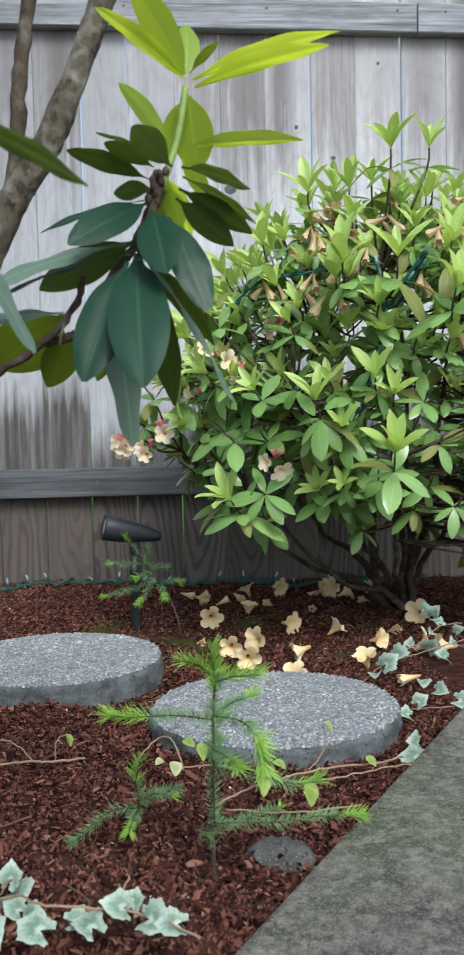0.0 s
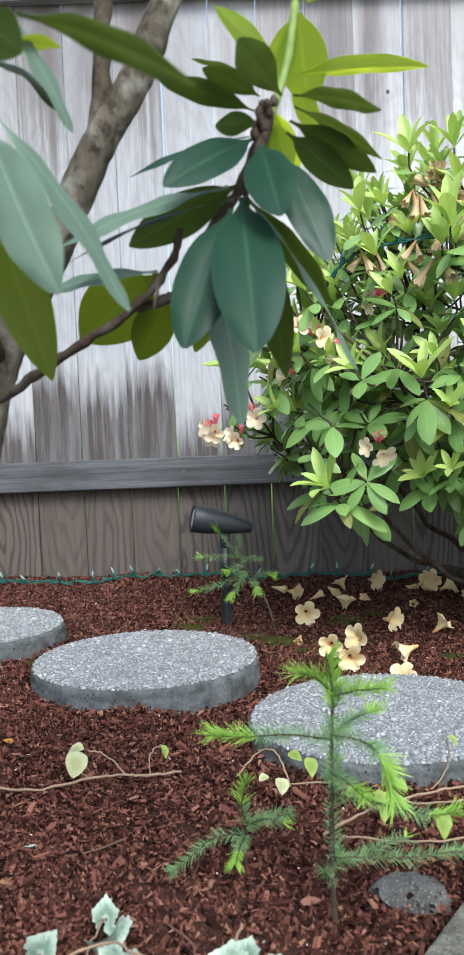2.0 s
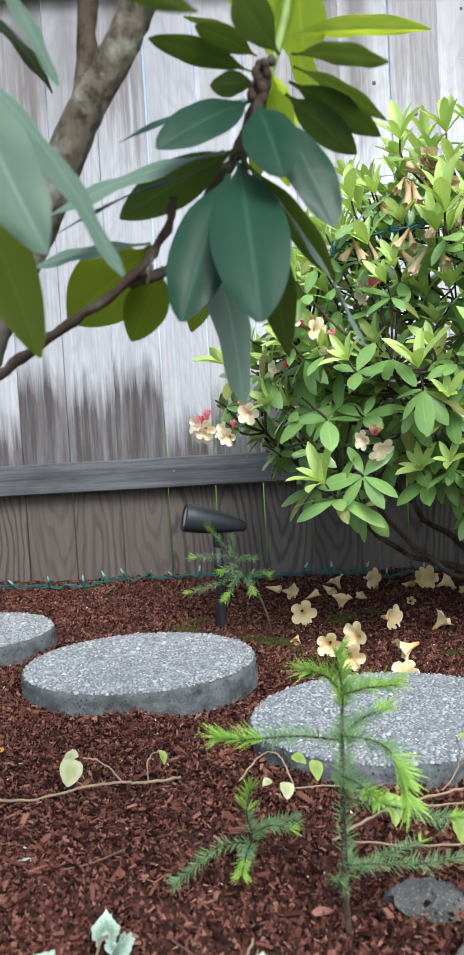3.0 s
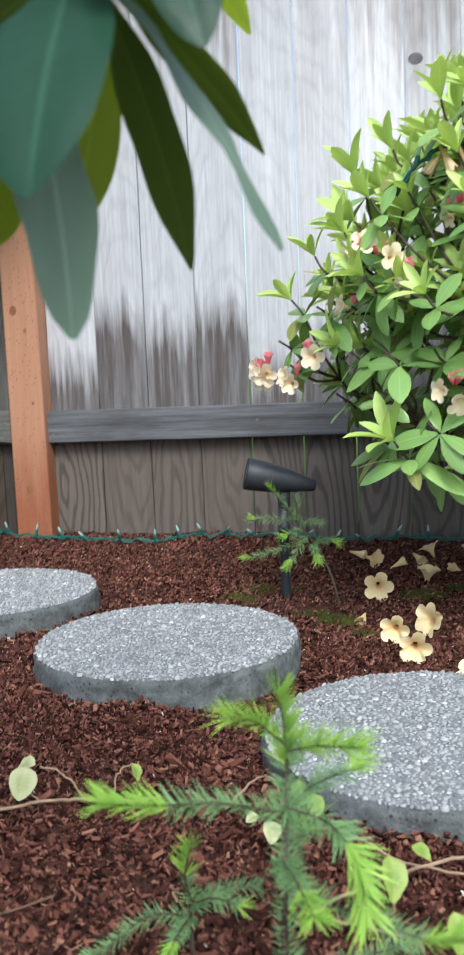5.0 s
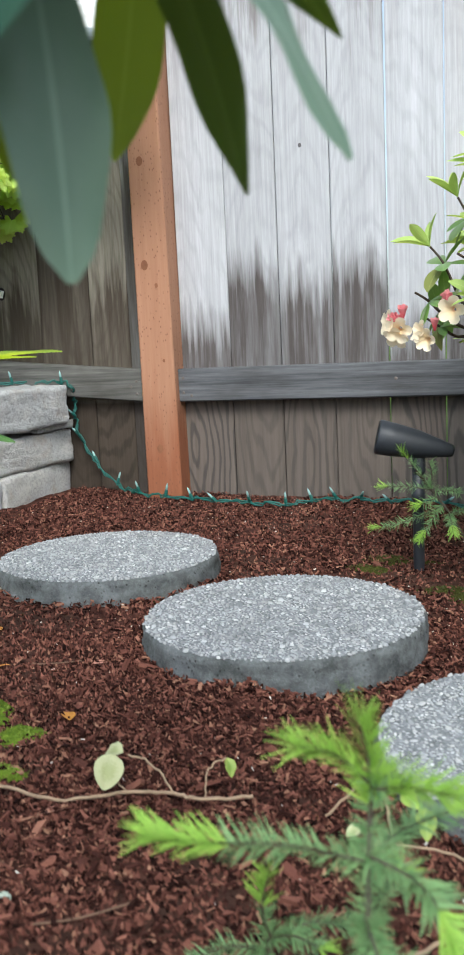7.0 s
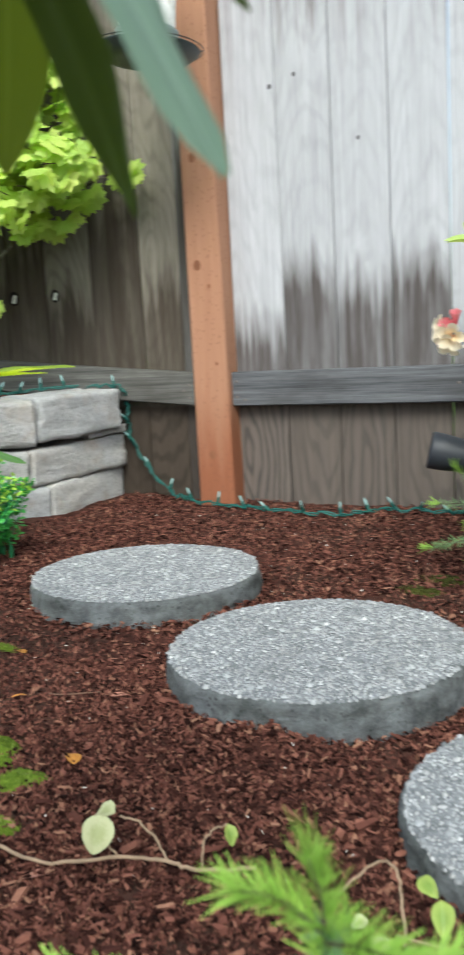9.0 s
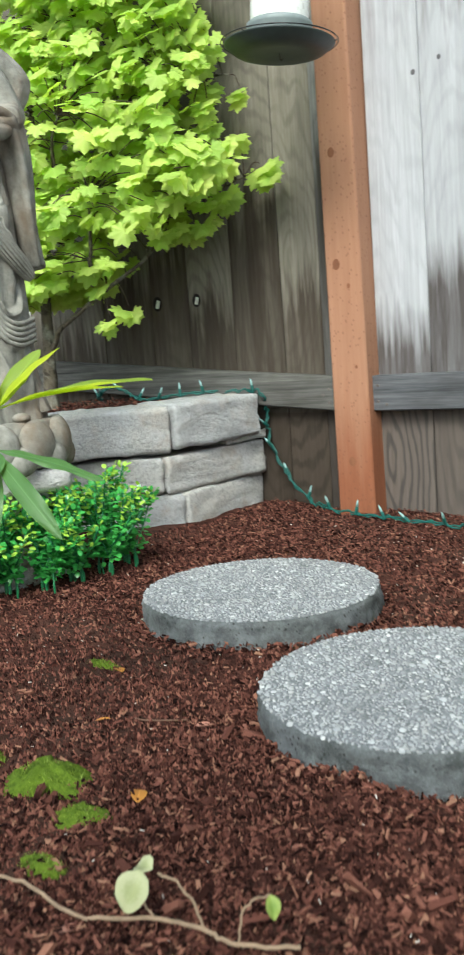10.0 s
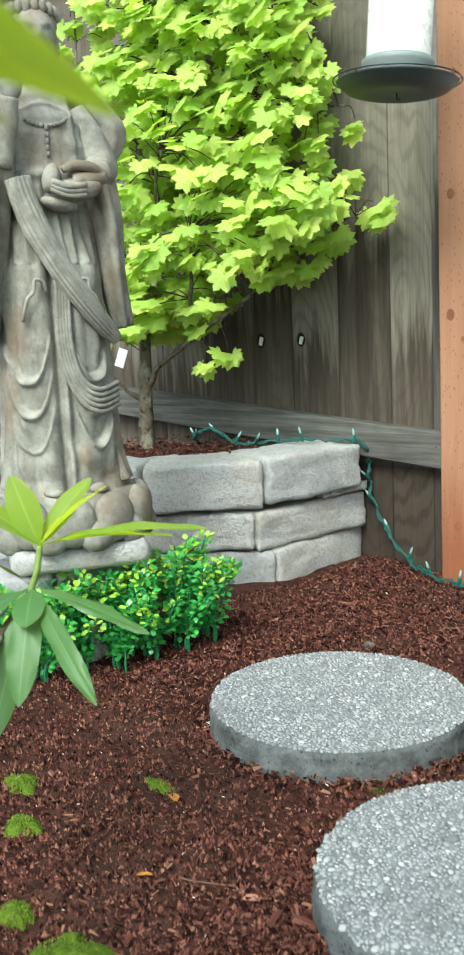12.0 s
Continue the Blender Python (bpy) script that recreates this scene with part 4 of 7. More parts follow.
# ---- garden spotlight ----
def build_spotlight():
    black = plain("black plastic", (0.022, 0.025, 0.032), 0.5, 0.4, 0, 0.15)
    lens = plain("frosted lens", (0.55, 0.58, 0.60), 0.2, 0.6, 0, 0.08)
    white = plain("pale printed mark", (0.6, 0.6, 0.6), 0.6, 0.3, 0, 0.05)
    sp = thing("spotlight", "black plastic solar garden spotlight staked in the mulch", "garden light", pose(0.738, -0.655, 0.0))
    a, b = Vector((-0.070, -0.045, 0.262)), Vector((0.066, -0.018, 0.231))
    d = (b - a).normalized()
    m = Matrix.Translation(a) @ d.to_track_quat("Z", "Y").to_matrix().to_4x4()
    length = (b - a).length
    bm = bmesh.new()
    lathe(bm, [(0.024, 0.004), (0.030, 0.0), (0.0325, 0.004), (0.031, 0.03), (0.026, 0.075), (0.017, 0.115), (0.0115, length - 0.004), (0.009, length), (0.0001, length)], 32, m)
    part("head", bm, black, sp, "", True)
    bm = bmesh.new()
    lathe(bm, [(0.0001, 0.002), (0.018, 0.0018), (0.026, 0.0045)], 32, m)
    part("lens", bm, lens, sp, "round frosted lens", True)
    bm = bmesh.new()
    for k in range(5):
        box(bm, (0.0024, 0.0006, 0.0042), Matrix.Translation((-0.040 + 0.0042 * k, -0.0665 + 0.0009 * k, 0.2565 - 0.001 * k)))
    part("maker_mark", bm, white, sp, "small pale printed mark")
    bm = bmesh.new()
    box(bm, (0.026, 0.020, 0.012), Matrix.Translation((0.003, -0.028, 0.226)), 0.003)
    lathe(bm, [(0.010, 0.19), (0.0125, 0.195), (0.0125, 0.225), (0.009, 0.23)], 16, Matrix.Translation((0.003, -0.026, 0)))
    part("bracket", bm, black, sp, "", True)
    bm = bmesh.new()
    lathe(bm, [(0.003, -0.05), (0.0085, 0.0), (0.0105, 0.02), (0.0105, 0.14), (0.0125, 0.142), (0.0125, 0.155), (0.0105, 0.157), (0.0105, 0.20)], 18, Matrix.Translation((0.001, -0.024, 0)))
    part("stake", bm, black, sp, "", True)


build_spotlight()


# ---- strings of small lights ----
M_WIRE = plain("green light cable", (0.010, 0.085, 0.072), 0.5, 0.4, 0, 0.2)
M_TIP = plain("clear bulb tip", (0.30, 0.47, 0.46), 0.15, 0.6, 0, 0.05)


def string_lights(label, pts, every, rnd, wob=0.003):
    st = thing("string_lights", label, "string lights")
    run = bend(pts, 9, wob, rnd)
    bm = bmesh.new()
    for s in range(2):
        turn = [p + 0.0028 * Vector((math.sin(i * 0.9 + s * math.pi), math.cos(i * 0.9 + s * math.pi) * 0.6, math.cos(i * 0.9 + s * math.pi))) for i, p in enumerate(run)]
        tube(bm, turn, 0.0024, 6)
    part("cable", bm, M_WIRE, st, "", True)
    walked, last = 0.0, run[0]
    for p in run[1:]:
        walked += (p - last).length
        last = p
        if walked > every:
            walked = rnd.uniform(-0.02, 0.02)
            d = Vector((rnd.uniform(-0.5, 0.5), rnd.uniform(-0.6, 0.1), rnd.uniform(0.3, 1.0))).normalized()
            m = Matrix.Translation(p) @ d.to_track_quat("Z", "Y").to_matrix().to_4x4()
            bm = bmesh.new()
            lathe(bm, [(0.0032, -0.005), (0.0046, 0.0), (0.0046, 0.014), (0.0034, 0.018)], 8, m)
            sock = part("socket", bm, M_WIRE, st, "", True)
            bm = bmesh.new()
            lathe(bm, [(0.0030, 0.017), (0.0032, 0.025), (0.0022, 0.031), (0.0003, 0.036)], 8, m)
            part("bulb", bm, M_TIP, sock, "clear mini bulb", True)


_r = random.Random(12)
string_lights("green string of mini lights along the fence foot", [
    (-0.40, -0.10, 0.352), (-0.325, -0.055, 0.349), (-0.318, -0.03, 0.30), (-0.325, -0.018, 0.235), (-0.285, -0.035, 0.150), (-0.19, -0.065, 0.062), (-0.09, -0.105, 0.041), (0.03, -0.13, 0.037), (0.15, -0.165, 0.035),
    (0.28, -0.18, 0.033), (0.37, -0.16, 0.033), (0.45, -0.09, 0.031), (0.56, -0.10, 0.029), (0.68, -0.07, 0.025), (0.84, -0.13, 0.021), (1.0, -0.10, 0.021), (1.19, -0.18, 0.019), (1.38, -0.15, 0.019), (1.6, -0.16, 0.021)], 0.085, _r, 0.006)
string_lights("green string of mini lights over the planter soil", [(-0.82, -0.14, 0.345), (-0.74, -0.24, 0.36), (-0.70, -0.22, 0.385), (-0.66, -0.20, 0.362), (-0.61, -0.20, 0.345), (-0.52, -0.15, 0.352), (-0.43, -0.10, 0.356)], 0.07, _r, 0.002)


# ---- leaves ----
def leaf_mat(name, lo, hi, rough, spec, glow, through_col, sheen=None, single=0.5, vein=0.6):
    """A leaf: mottled green that differs from leaf to leaf, a paler midrib and side veins."""
    k = Mat(name, rough, spec)
    c = k.node("ShaderNodeTexCoord", 2)
    o = k.node("ShaderNodeTexCoord", 3)
    x = k.xyz(c)[0]
    n = k.noise(o, 9, 4)
    r = k.math("ADD", k.math("MULTIPLY", k.rand(), 0.5), k.math("MULTIPLY", k.island(), 0.5))
    col = k.mix(k.math("ADD", k.math("MULTIPLY", n, 1 - single), k.math("MULTIPLY", r, single)), lo, hi)
    rib = k.ramp(k.math("ABSOLUTE", k.math("SUBTRACT", x, 0.5)), (0.014, vein), (0.04, 0.0))
    col = k.mix(rib, col, tuple(min(1, 1.5 * v + 0.01) for v in hi))
    k.color(col)
    side = k.node("ShaderNodeTexWave", 1, Vector=k.vmath("ADD", k.vmath("MULTIPLY", c, (0, 1, 0)), k.vmath("SCALE", (0.0, -0.6, 0.0), k.math("ABSOLUTE", k.math("SUBTRACT", x, 0.5)))), Scale=4.0)
    k.bump(k.math("ADD", k.math("MULTIPLY", side, 0.3), n), 0.25, 0.002)
    if sheen:
        k.set(k.b, "Coat Weight", sheen)
        k.set(k.b, "Coat Roughness", 0.35)
    return k.translucent(through_col, glow).m


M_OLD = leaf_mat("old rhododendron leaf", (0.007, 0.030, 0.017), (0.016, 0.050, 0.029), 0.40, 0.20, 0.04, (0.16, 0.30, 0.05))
# the old leaf again, its colour paled to paint the sky mirrored in it
M_SKYLIT = leaf_mat("sky-paled rhododendron leaf", (0.08, 0.135, 0.095), (0.155, 0.22, 0.165), 0.42, 0.32, 0.10, (0.2, 0.36, 0.12))
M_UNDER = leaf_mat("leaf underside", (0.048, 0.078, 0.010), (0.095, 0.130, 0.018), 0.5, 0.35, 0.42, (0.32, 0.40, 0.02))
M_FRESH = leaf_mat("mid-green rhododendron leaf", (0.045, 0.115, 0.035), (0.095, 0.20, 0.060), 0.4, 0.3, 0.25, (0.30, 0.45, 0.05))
# underside colour darkened for whorl leaves that get less light from behind
M_UNDER_SHADED = leaf_mat("shaded leaf underside", (0.020, 0.044, 0.009), (0.046, 0.078, 0.015), 0.45, 0.35, 0.18, (0.22, 0.32, 0.03))
M_YOUNG = leaf_mat("young rhododendron leaf", (0.18, 0.31, 0.035), (0.34, 0.48, 0.085), 0.36, 0.45, 0.55, (0.70, 0.82, 0.05))
M_BUSH_YOUNG = leaf_mat("new bush leaf", (0.29, 0.47, 0.09), (0.62, 0.75, 0.26), 0.38, 0.45, 0.35, (0.60, 0.76, 0.14), None, 0.5, 0.25)
M_BUSH_OLD = leaf_mat("bush leaf", (0.090, 0.22, 0.055), (0.39, 0.58, 0.19), 0.28, 0.6, 0.28, (0.26, 0.42, 0.06), 0.2, 0.6, 0.22)
M_BUSH_YELLOW = leaf_mat("fading bush leaf", (0.17, 0.20, 0.05), (0.27, 0.28, 0.09), 0.55, 0.35, 0.25, (0.35, 0.36, 0.06))
M_MAPLE = leaf_mat("lime maple leaf", (0.12, 0.33, 0.035), (0.88, 0.94, 0.28), 0.5, 0.3, 0.45, (0.66, 0.88, 0.08), None, 0.85, 0.1)
M_BARK = None


def bark_mat(name, lo, hi, lichen):
    k = Mat(name, 0.9, 0.2)
    c = k.node("ShaderNodeTexCoord", 3)
    fine = k.noise(k.vmath("MULTIPLY", c, (90, 90, 30)), 1.0, 6, 0.7)
    big = k.noise(c, 22, 4)
    col = k.mix(fine, lo, hi)
    col = k.mix(k.ramp(k.noise(k.vmath("MULTIPLY", c, (60, 60, 45)), 1.0, 5, 0.7), (0.50, 0.0), (0.62, 0.75)), col, tuple(0.5 * v for v in lo))
    k.color(k.mix(k.ramp(big, (0.5, 0.0), (0.64, lichen)), col, k.mix(fine, (0.26, 0.26, 0.20), (0.50, 0.49, 0.43))))
    k.bump(k.math("ADD", fine, big), 0.9, 0.004)
    return k.m


M_BARK = bark_mat("grey-brown bark", (0.036, 0.028, 0.020), (0.18, 0.155, 0.115), 0.5)
M_BARK_DARK = bark_mat("dark brown bark", (0.022, 0.016, 0.011), (0.13, 0.10, 0.07), 0.3)
M_TWIG = bark_mat("dark twig bark", (0.035, 0.025, 0.02), (0.10, 0.07, 0.05), 0.15)
M_GREEN_STEM = plain("green stem", (0.20, 0.28, 0.07), 0.6)


def leaf_shape(width, fold, droop, segs=8, base=0.5, curl=0.0, stalk=0.08, cross=2, point=0.5, wave=0.0):
    """A leaf of length 1 along y, facing up z, with a short stalk; returns vertices, faces and uv."""
    vs, fs, uv = [], [], []
    for i in range(segs + 1):
        u = i / segs
        s = max(0.0, (u - stalk) / (1 - stalk))
        w = 0.016 if u <= stalk else max(0.004, width / 2 * math.sin(math.pi * min(1, s ** base * 0.985 + 0.008)) ** point)
        z = droop * (u - u * u)
        for j in range(-cross, cross + 1):
            f = j / cross
            vs.append((f * w, u, z + fold * abs(f) * w - curl * f * f * w + wave * f * f * math.sin(17 * u + 2.2 * f)))
            uv.append((0.5 + 0.5 * f, u))
    k = 2 * cross + 1
    for i in range(segs):
        for j in range(k - 1):
            fs.append((i * k + j, i * k + j + 1, (i + 1) * k + j + 1, (i + 1) * k + j))
    return vs, fs, uv


def shape_mesh(name, shape, material):
    vs, fs, uv = shape
    me = raw_mesh(name, vs, fs)
    lay = me.uv_layers.new(name="UVMap")
    lay.data.foreach_set("uv", [c for p in me.loops for c in uv[p.vertex_index]])
    me.polygons.foreach_set("use_smooth", [True] * len(me.polygons))
    me.materials.append(material)
    return me


class Heap:
    """Many small pieces joined into one mesh."""

    def __init__(self):
        self.v, self.f, self.uv, self.n = [], [], [], 0

    def add(self, shape, m):
        vs, fs, uv = shape
        a = np.asarray(vs, dtype=float)
        mm = np.array(m)
        self.v.append(a @ mm[:3, :3].T + mm[:3, 3])
        self.f.extend([tuple(i + self.n for i in f) for f in fs])
        self.uv.extend(uv)
        self.n += len(vs)

    def make(self, name, material, parent=None, label="", stuff=True):
        if not self.n:
            return None
        me = shape_mesh(name, (np.concatenate(self.v).tolist(), self.f, self.uv), material)
        ob = mesh_part(name, me, None, parent, label)
        if stuff:
            ob["kind"] = "stuff"
        return ob


def leaf_pose(base, tip, face, wide=1.0):
    """The place of a leaf from base to tip, its upper side turned towards face."""
    base, tip = Vector(base), Vector(tip)
    d = tip - base
    n = d.length
    y = d / n
    z = Vector(face)
    z = (z - y * z.dot(y))
    z = z.normalized() if z.length > 1e-4 else y.orthogonal().normalized()
    x = y.cross(z)
    m = Matrix((x * n * wide, y * n, z * n)).transposed().to_4x4()
    m.translation = base
    return m


# ---- the rhododendron tree that hangs into view ----
def build_tree():
    tree = thing("rhododendron_tree", "large-leaved rhododendron with grey bark and drooping glossy leaves", "tree")
    bm = bmesh.new()
    run = bend([(0.500, -2.02, -0.03), (0.535, -2.00, 0.25), (0.575, -1.985, 0.45), (0.603, -1.985, 0.545), (0.655, -1.985, 0.640), (0.692, -1.988, 0.715), (0.727, -1.988, 0.770), (0.755, -1.988, 0.83), (0.792, -1.988, 0.925), (0.85, -1.97, 1.10), (0.90, -1.93, 1.35)], 18, 0.0)
    tube(bm, run, [0.0200 * (1 - 0.0028 * i) * (1 + 0.02 * math.sin(i * 0.23)) for i in range(len(run))], 32)
    for v in bm.verts:
        v.co += 0.0012 * noise.noise_vector(v.co * 45) + 0.0014 * noise.noise_vector(v.co * 150)
    part("trunk", bm, M_BARK, tree, "grey-brown bark with pale lichen", True)
    limbs = (
        ([(0.688, -1.988, 0.705), (0.700, -1.990, 0.76), (0.705, -1.99, 0.83), (0.715, -1.985, 0.905), (0.74, -1.97, 1.05), (0.74, -1.94, 1.25)], 0.0088, 0.006),
        ([(0.585, -1.985, 0.500), (0.630, -2.01, 0.522), (0.675, -2.03, 0.546), (0.725, -2.035, 0.576), (0.757, -2.04, 0.608), (0.767, -2.05, 0.635)], 0.0048, 0.0030),
        ([(0.727, -2.030, 0.577), (0.762, -2.020, 0.590), (0.790, -2.015, 0.640), (0.815, -2.018, 0.672), (0.841, -2.028, 0.722)], 0.0042, 0.0048),
        ([(0.748, -2.038, 0.600), (0.746, -2.048, 0.585), (0.744, -2.052, 0.572)], 0.002, 0.0012),
        ([(0.60, -1.985, 0.54), (0.61, -2.10, 0.60), (0.655, -2.25, 0.70)], 0.009, 0.005),
        ([(0.520, -2.01, 0.15), (0.43, -1.86, 0.25), (0.30, -1.62, 0.30), (0.20, -1.47, 0.335), (0.210, -1.438, 0.375)], 0.009, 0.0045),
    )
    for pts, r0, r1 in limbs:
        bm = bmesh.new()
        run = bend(pts, 6, 0.0012)
        tube(bm, run, [r0 + (r1 - r0) * i / (len(run) - 1) + 0.0007 * math.sin(i * 2.1) for i in range(len(run))], 10)
        part("branch", bm, M_BARK_DARK if r0 > 0.007 else M_TWIG, tree, "", True)
    for a, b in (((0.841, -2.028, 0.720), (0.867, -2.005, 0.824)), ((0.210, -1.438, 0.375), (0.222, -1.430, 0.425))):
        bm = bmesh.new()
        tube(bm, bend([a, (Vector(a) + Vector(b)) / 2 + Vector((0.004, 0, 0)), b], 5), 0.0034, 10)
        part("shoot", bm, M_GREEN_STEM, tree, "pale green new shoot", True)
    shapes = {"old": leaf_shape(0.34, 0.20, 0.18, 16, 1.0, 0.20, 0.10, 4, 0.60, 0.006), "mid": leaf_shape(0.34, 0.18, 0.16, 16, 1.0, 0.20, 0.10, 4, 0.62, 0.012),
              "under": leaf_shape(0.34, 0.22, 0.16, 16, 1.0, 0.22, 0.10, 4, 0.74, 0.008), "young": leaf_shape(0.30, 0.30, 0.14, 16, 1.0, 0.15, 0.04, 4, 0.66, 0.006)}
    shapes["dark"], shapes["fresh"] = shapes["under"], shapes["mid"]
    mats = {"old": M_OLD, "mid": M_SKYLIT, "under": M_UNDER, "dark": M_UNDER_SHADED, "fresh": M_FRESH, "young": M_YOUNG}
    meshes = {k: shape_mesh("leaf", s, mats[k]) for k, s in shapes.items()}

    def leaf(kind, base, tip, width, face):
        n = (Vector(tip) - Vector(base)).length
        mesh_part("leaf", meshes[kind], None, tree, at=leaf_pose(base, tip, face, width / (shapes_w[kind] * n)))

    def rolled(kind, base, tip, width, roll):
        """A leaf turned about its midrib: 0 shows its upper side to the path, 90 its edge, 180 its underside."""
        y = (Vector(tip) - Vector(base)).normalized()
        z = Vector((0, -1, -0.15))
        z = (z - y * z.dot(y)).normalized()
        n = y.cross(z)
        if abs(y.z) < 0.75 and n.z < 0:
            n = -n
        leaf(kind, base, tip, width, z * math.cos(radians(roll)) + n * math.sin(radians(roll)))

    shapes_w = {"old": 0.34, "mid": 0.34, "under": 0.34, "dark": 0.34, "fresh": 0.34, "young": 0.30}
    hang = (0.820, -2.062, 0.656)
    bm = bmesh.new()
    tube(bm, bend([(0.841, -2.028, 0.728), (0.832, -2.042, 0.695), hang], 4), [0.0048, 0.0052, 0.005, 0.0046, 0.0042, 0.004, 0.0035, 0.003, 0.0025], 10)
    for k in range(14):
        u = k * 2.4
        ellipsoid(bm, (0.841 - 0.009 * k / 14 + 0.005 * math.cos(u), -2.028 - 0.012 * k / 14 + 0.005 * math.sin(u), 0.738 - 0.034 * k / 14), (0.0035, 0.0035, 0.005), u=8, v=6)
    part("shoot", bm, M_TWIG, tree, "dark scaly shoot", True)
    # long leaves that hang from the foot of the shoot
    for row in (
            ("old", (0.817, -2.06, 0.655), (0.824, -2.165, 0.527), 0.054, 0), ("old", (0.809, -2.06, 0.647), (0.772, -2.121, 0.535), 0.046, 14),
            ("old", (0.833, -2.06, 0.695), (0.845, -2.122, 0.626), 0.039, 0), ("old", (0.848, -2.05, 0.690), (0.880, -2.097, 0.597), 0.036, -18),
            ("mid", (0.786, -2.06, 0.622), (0.810, -2.085, 0.478), 0.044, -56), ("under", (0.809, -2.0, 0.648), (0.770, -1.959, 0.544), 0.036, 175)):
        rolled(*row)
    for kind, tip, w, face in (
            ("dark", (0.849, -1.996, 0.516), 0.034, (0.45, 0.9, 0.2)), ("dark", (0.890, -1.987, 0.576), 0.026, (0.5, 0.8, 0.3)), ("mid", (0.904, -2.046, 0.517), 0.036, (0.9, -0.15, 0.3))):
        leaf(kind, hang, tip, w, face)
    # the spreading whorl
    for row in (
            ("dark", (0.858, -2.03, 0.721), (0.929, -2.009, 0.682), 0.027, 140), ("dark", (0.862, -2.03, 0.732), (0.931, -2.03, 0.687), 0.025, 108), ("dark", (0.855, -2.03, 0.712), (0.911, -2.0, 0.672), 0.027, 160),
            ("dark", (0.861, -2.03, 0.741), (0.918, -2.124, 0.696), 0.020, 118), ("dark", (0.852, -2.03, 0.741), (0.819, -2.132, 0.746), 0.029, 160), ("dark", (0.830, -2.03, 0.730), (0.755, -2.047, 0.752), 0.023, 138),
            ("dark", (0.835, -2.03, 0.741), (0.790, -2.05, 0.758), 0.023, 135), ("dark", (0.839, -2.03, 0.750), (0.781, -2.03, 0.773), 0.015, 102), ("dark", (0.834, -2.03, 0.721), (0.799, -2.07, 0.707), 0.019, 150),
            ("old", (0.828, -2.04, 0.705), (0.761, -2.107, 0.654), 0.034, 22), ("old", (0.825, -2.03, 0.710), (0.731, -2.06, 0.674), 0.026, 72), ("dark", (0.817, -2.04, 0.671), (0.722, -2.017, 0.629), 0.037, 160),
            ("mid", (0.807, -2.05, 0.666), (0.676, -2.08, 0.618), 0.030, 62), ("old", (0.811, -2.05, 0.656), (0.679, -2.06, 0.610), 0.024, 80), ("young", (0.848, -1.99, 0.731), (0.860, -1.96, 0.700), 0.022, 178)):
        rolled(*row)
    for kind, tip, w, face in (("young", (0.866, -1.849, 0.687), 0.026, (-0.5, 0.5, 0.8)), ("under", (0.835, -1.855, 0.690), 0.022, (-0.2, 0.8, 0.7)), ("young", (0.872, -1.845, 0.712), 0.022, (0.1, 0.4, 1))):
        leaf(kind, (0.843, -2.020, 0.735), tip, w, face)
    # this year's upright shoot
    for row in (
            ("young", (0.866, -2.01, 0.830), (0.784, -2.03, 0.888), 0.025, 122), ("young", (0.866, -2.01, 0.834), (0.818, -2.05, 0.905), 0.034, 150), ("under", (0.872, -2.01, 0.836), (0.899, -2.03, 0.858), 0.015, 120),
            ("young", (0.874, -2.01, 0.829), (1.005, -2.08, 0.846), 0.026, 108), ("young", (0.876, -2.01, 0.822), (0.992, -2.10, 0.826), 0.024, 124), ("young", (0.865, -2.0, 0.814), (0.846, -1.97, 0.765), 0.025, 178),
            ("young", (0.870, -2.0, 0.818), (0.878, -1.96, 0.756), 0.043, 178), ("young", (0.846, -2.01, 0.773), (0.799, -1.945, 0.850), 0.021, 150), ("young", (0.864, -2.0, 0.767), (0.996, -1.899, 0.805), 0.021, 128),
            ("young", (0.868, -2.0, 0.837), (0.870, -1.97, 0.898), 0.026, 10), ("young", (0.864, -2.0, 0.764), (0.889, -1.95, 0.729), 0.020, 178)):
        rolled(*row)
    # leaves on the side twig
    for row in (("mid", (0.747, -2.04, 0.604), (0.651, -2.03, 0.592), 0.026, 64), ("under", (0.747, -2.03, 0.604), (0.661, -1.93, 0.562), 0.062, 175), ("under", (0.754, -2.02, 0.590), (0.720, -1.97, 0.538), 0.036, 175)):
        rolled(*row)
    side = (0.655, -2.25, 0.70)
    for kind, tip, w, face in (
            ("old", (0.665, -1.96, 0.748), 0.018, (0.4, -0.3, 1)), ("under", (0.70, -2.16, 0.735), 0.026, (0, 0.4, 1)),
            ("young", (0.66, -2.30, 0.80), 0.026, (0.3, 0.8, 0.4)), ("under", (0.69, -2.25, 0.81), 0.022, (0.4, 0.8, 0.2)), ("old", (0.58, -2.20, 0.60), 0.040, (-0.3, -0.8, 0.6))):
        leaf(kind, side, tip, w, face)
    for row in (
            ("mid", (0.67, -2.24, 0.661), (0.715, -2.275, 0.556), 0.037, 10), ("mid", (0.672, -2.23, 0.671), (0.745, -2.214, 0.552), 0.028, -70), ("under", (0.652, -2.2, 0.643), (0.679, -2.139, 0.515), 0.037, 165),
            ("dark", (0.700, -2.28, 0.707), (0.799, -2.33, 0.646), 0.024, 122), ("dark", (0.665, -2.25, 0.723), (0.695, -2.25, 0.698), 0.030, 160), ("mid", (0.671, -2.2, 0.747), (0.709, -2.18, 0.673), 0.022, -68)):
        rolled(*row)
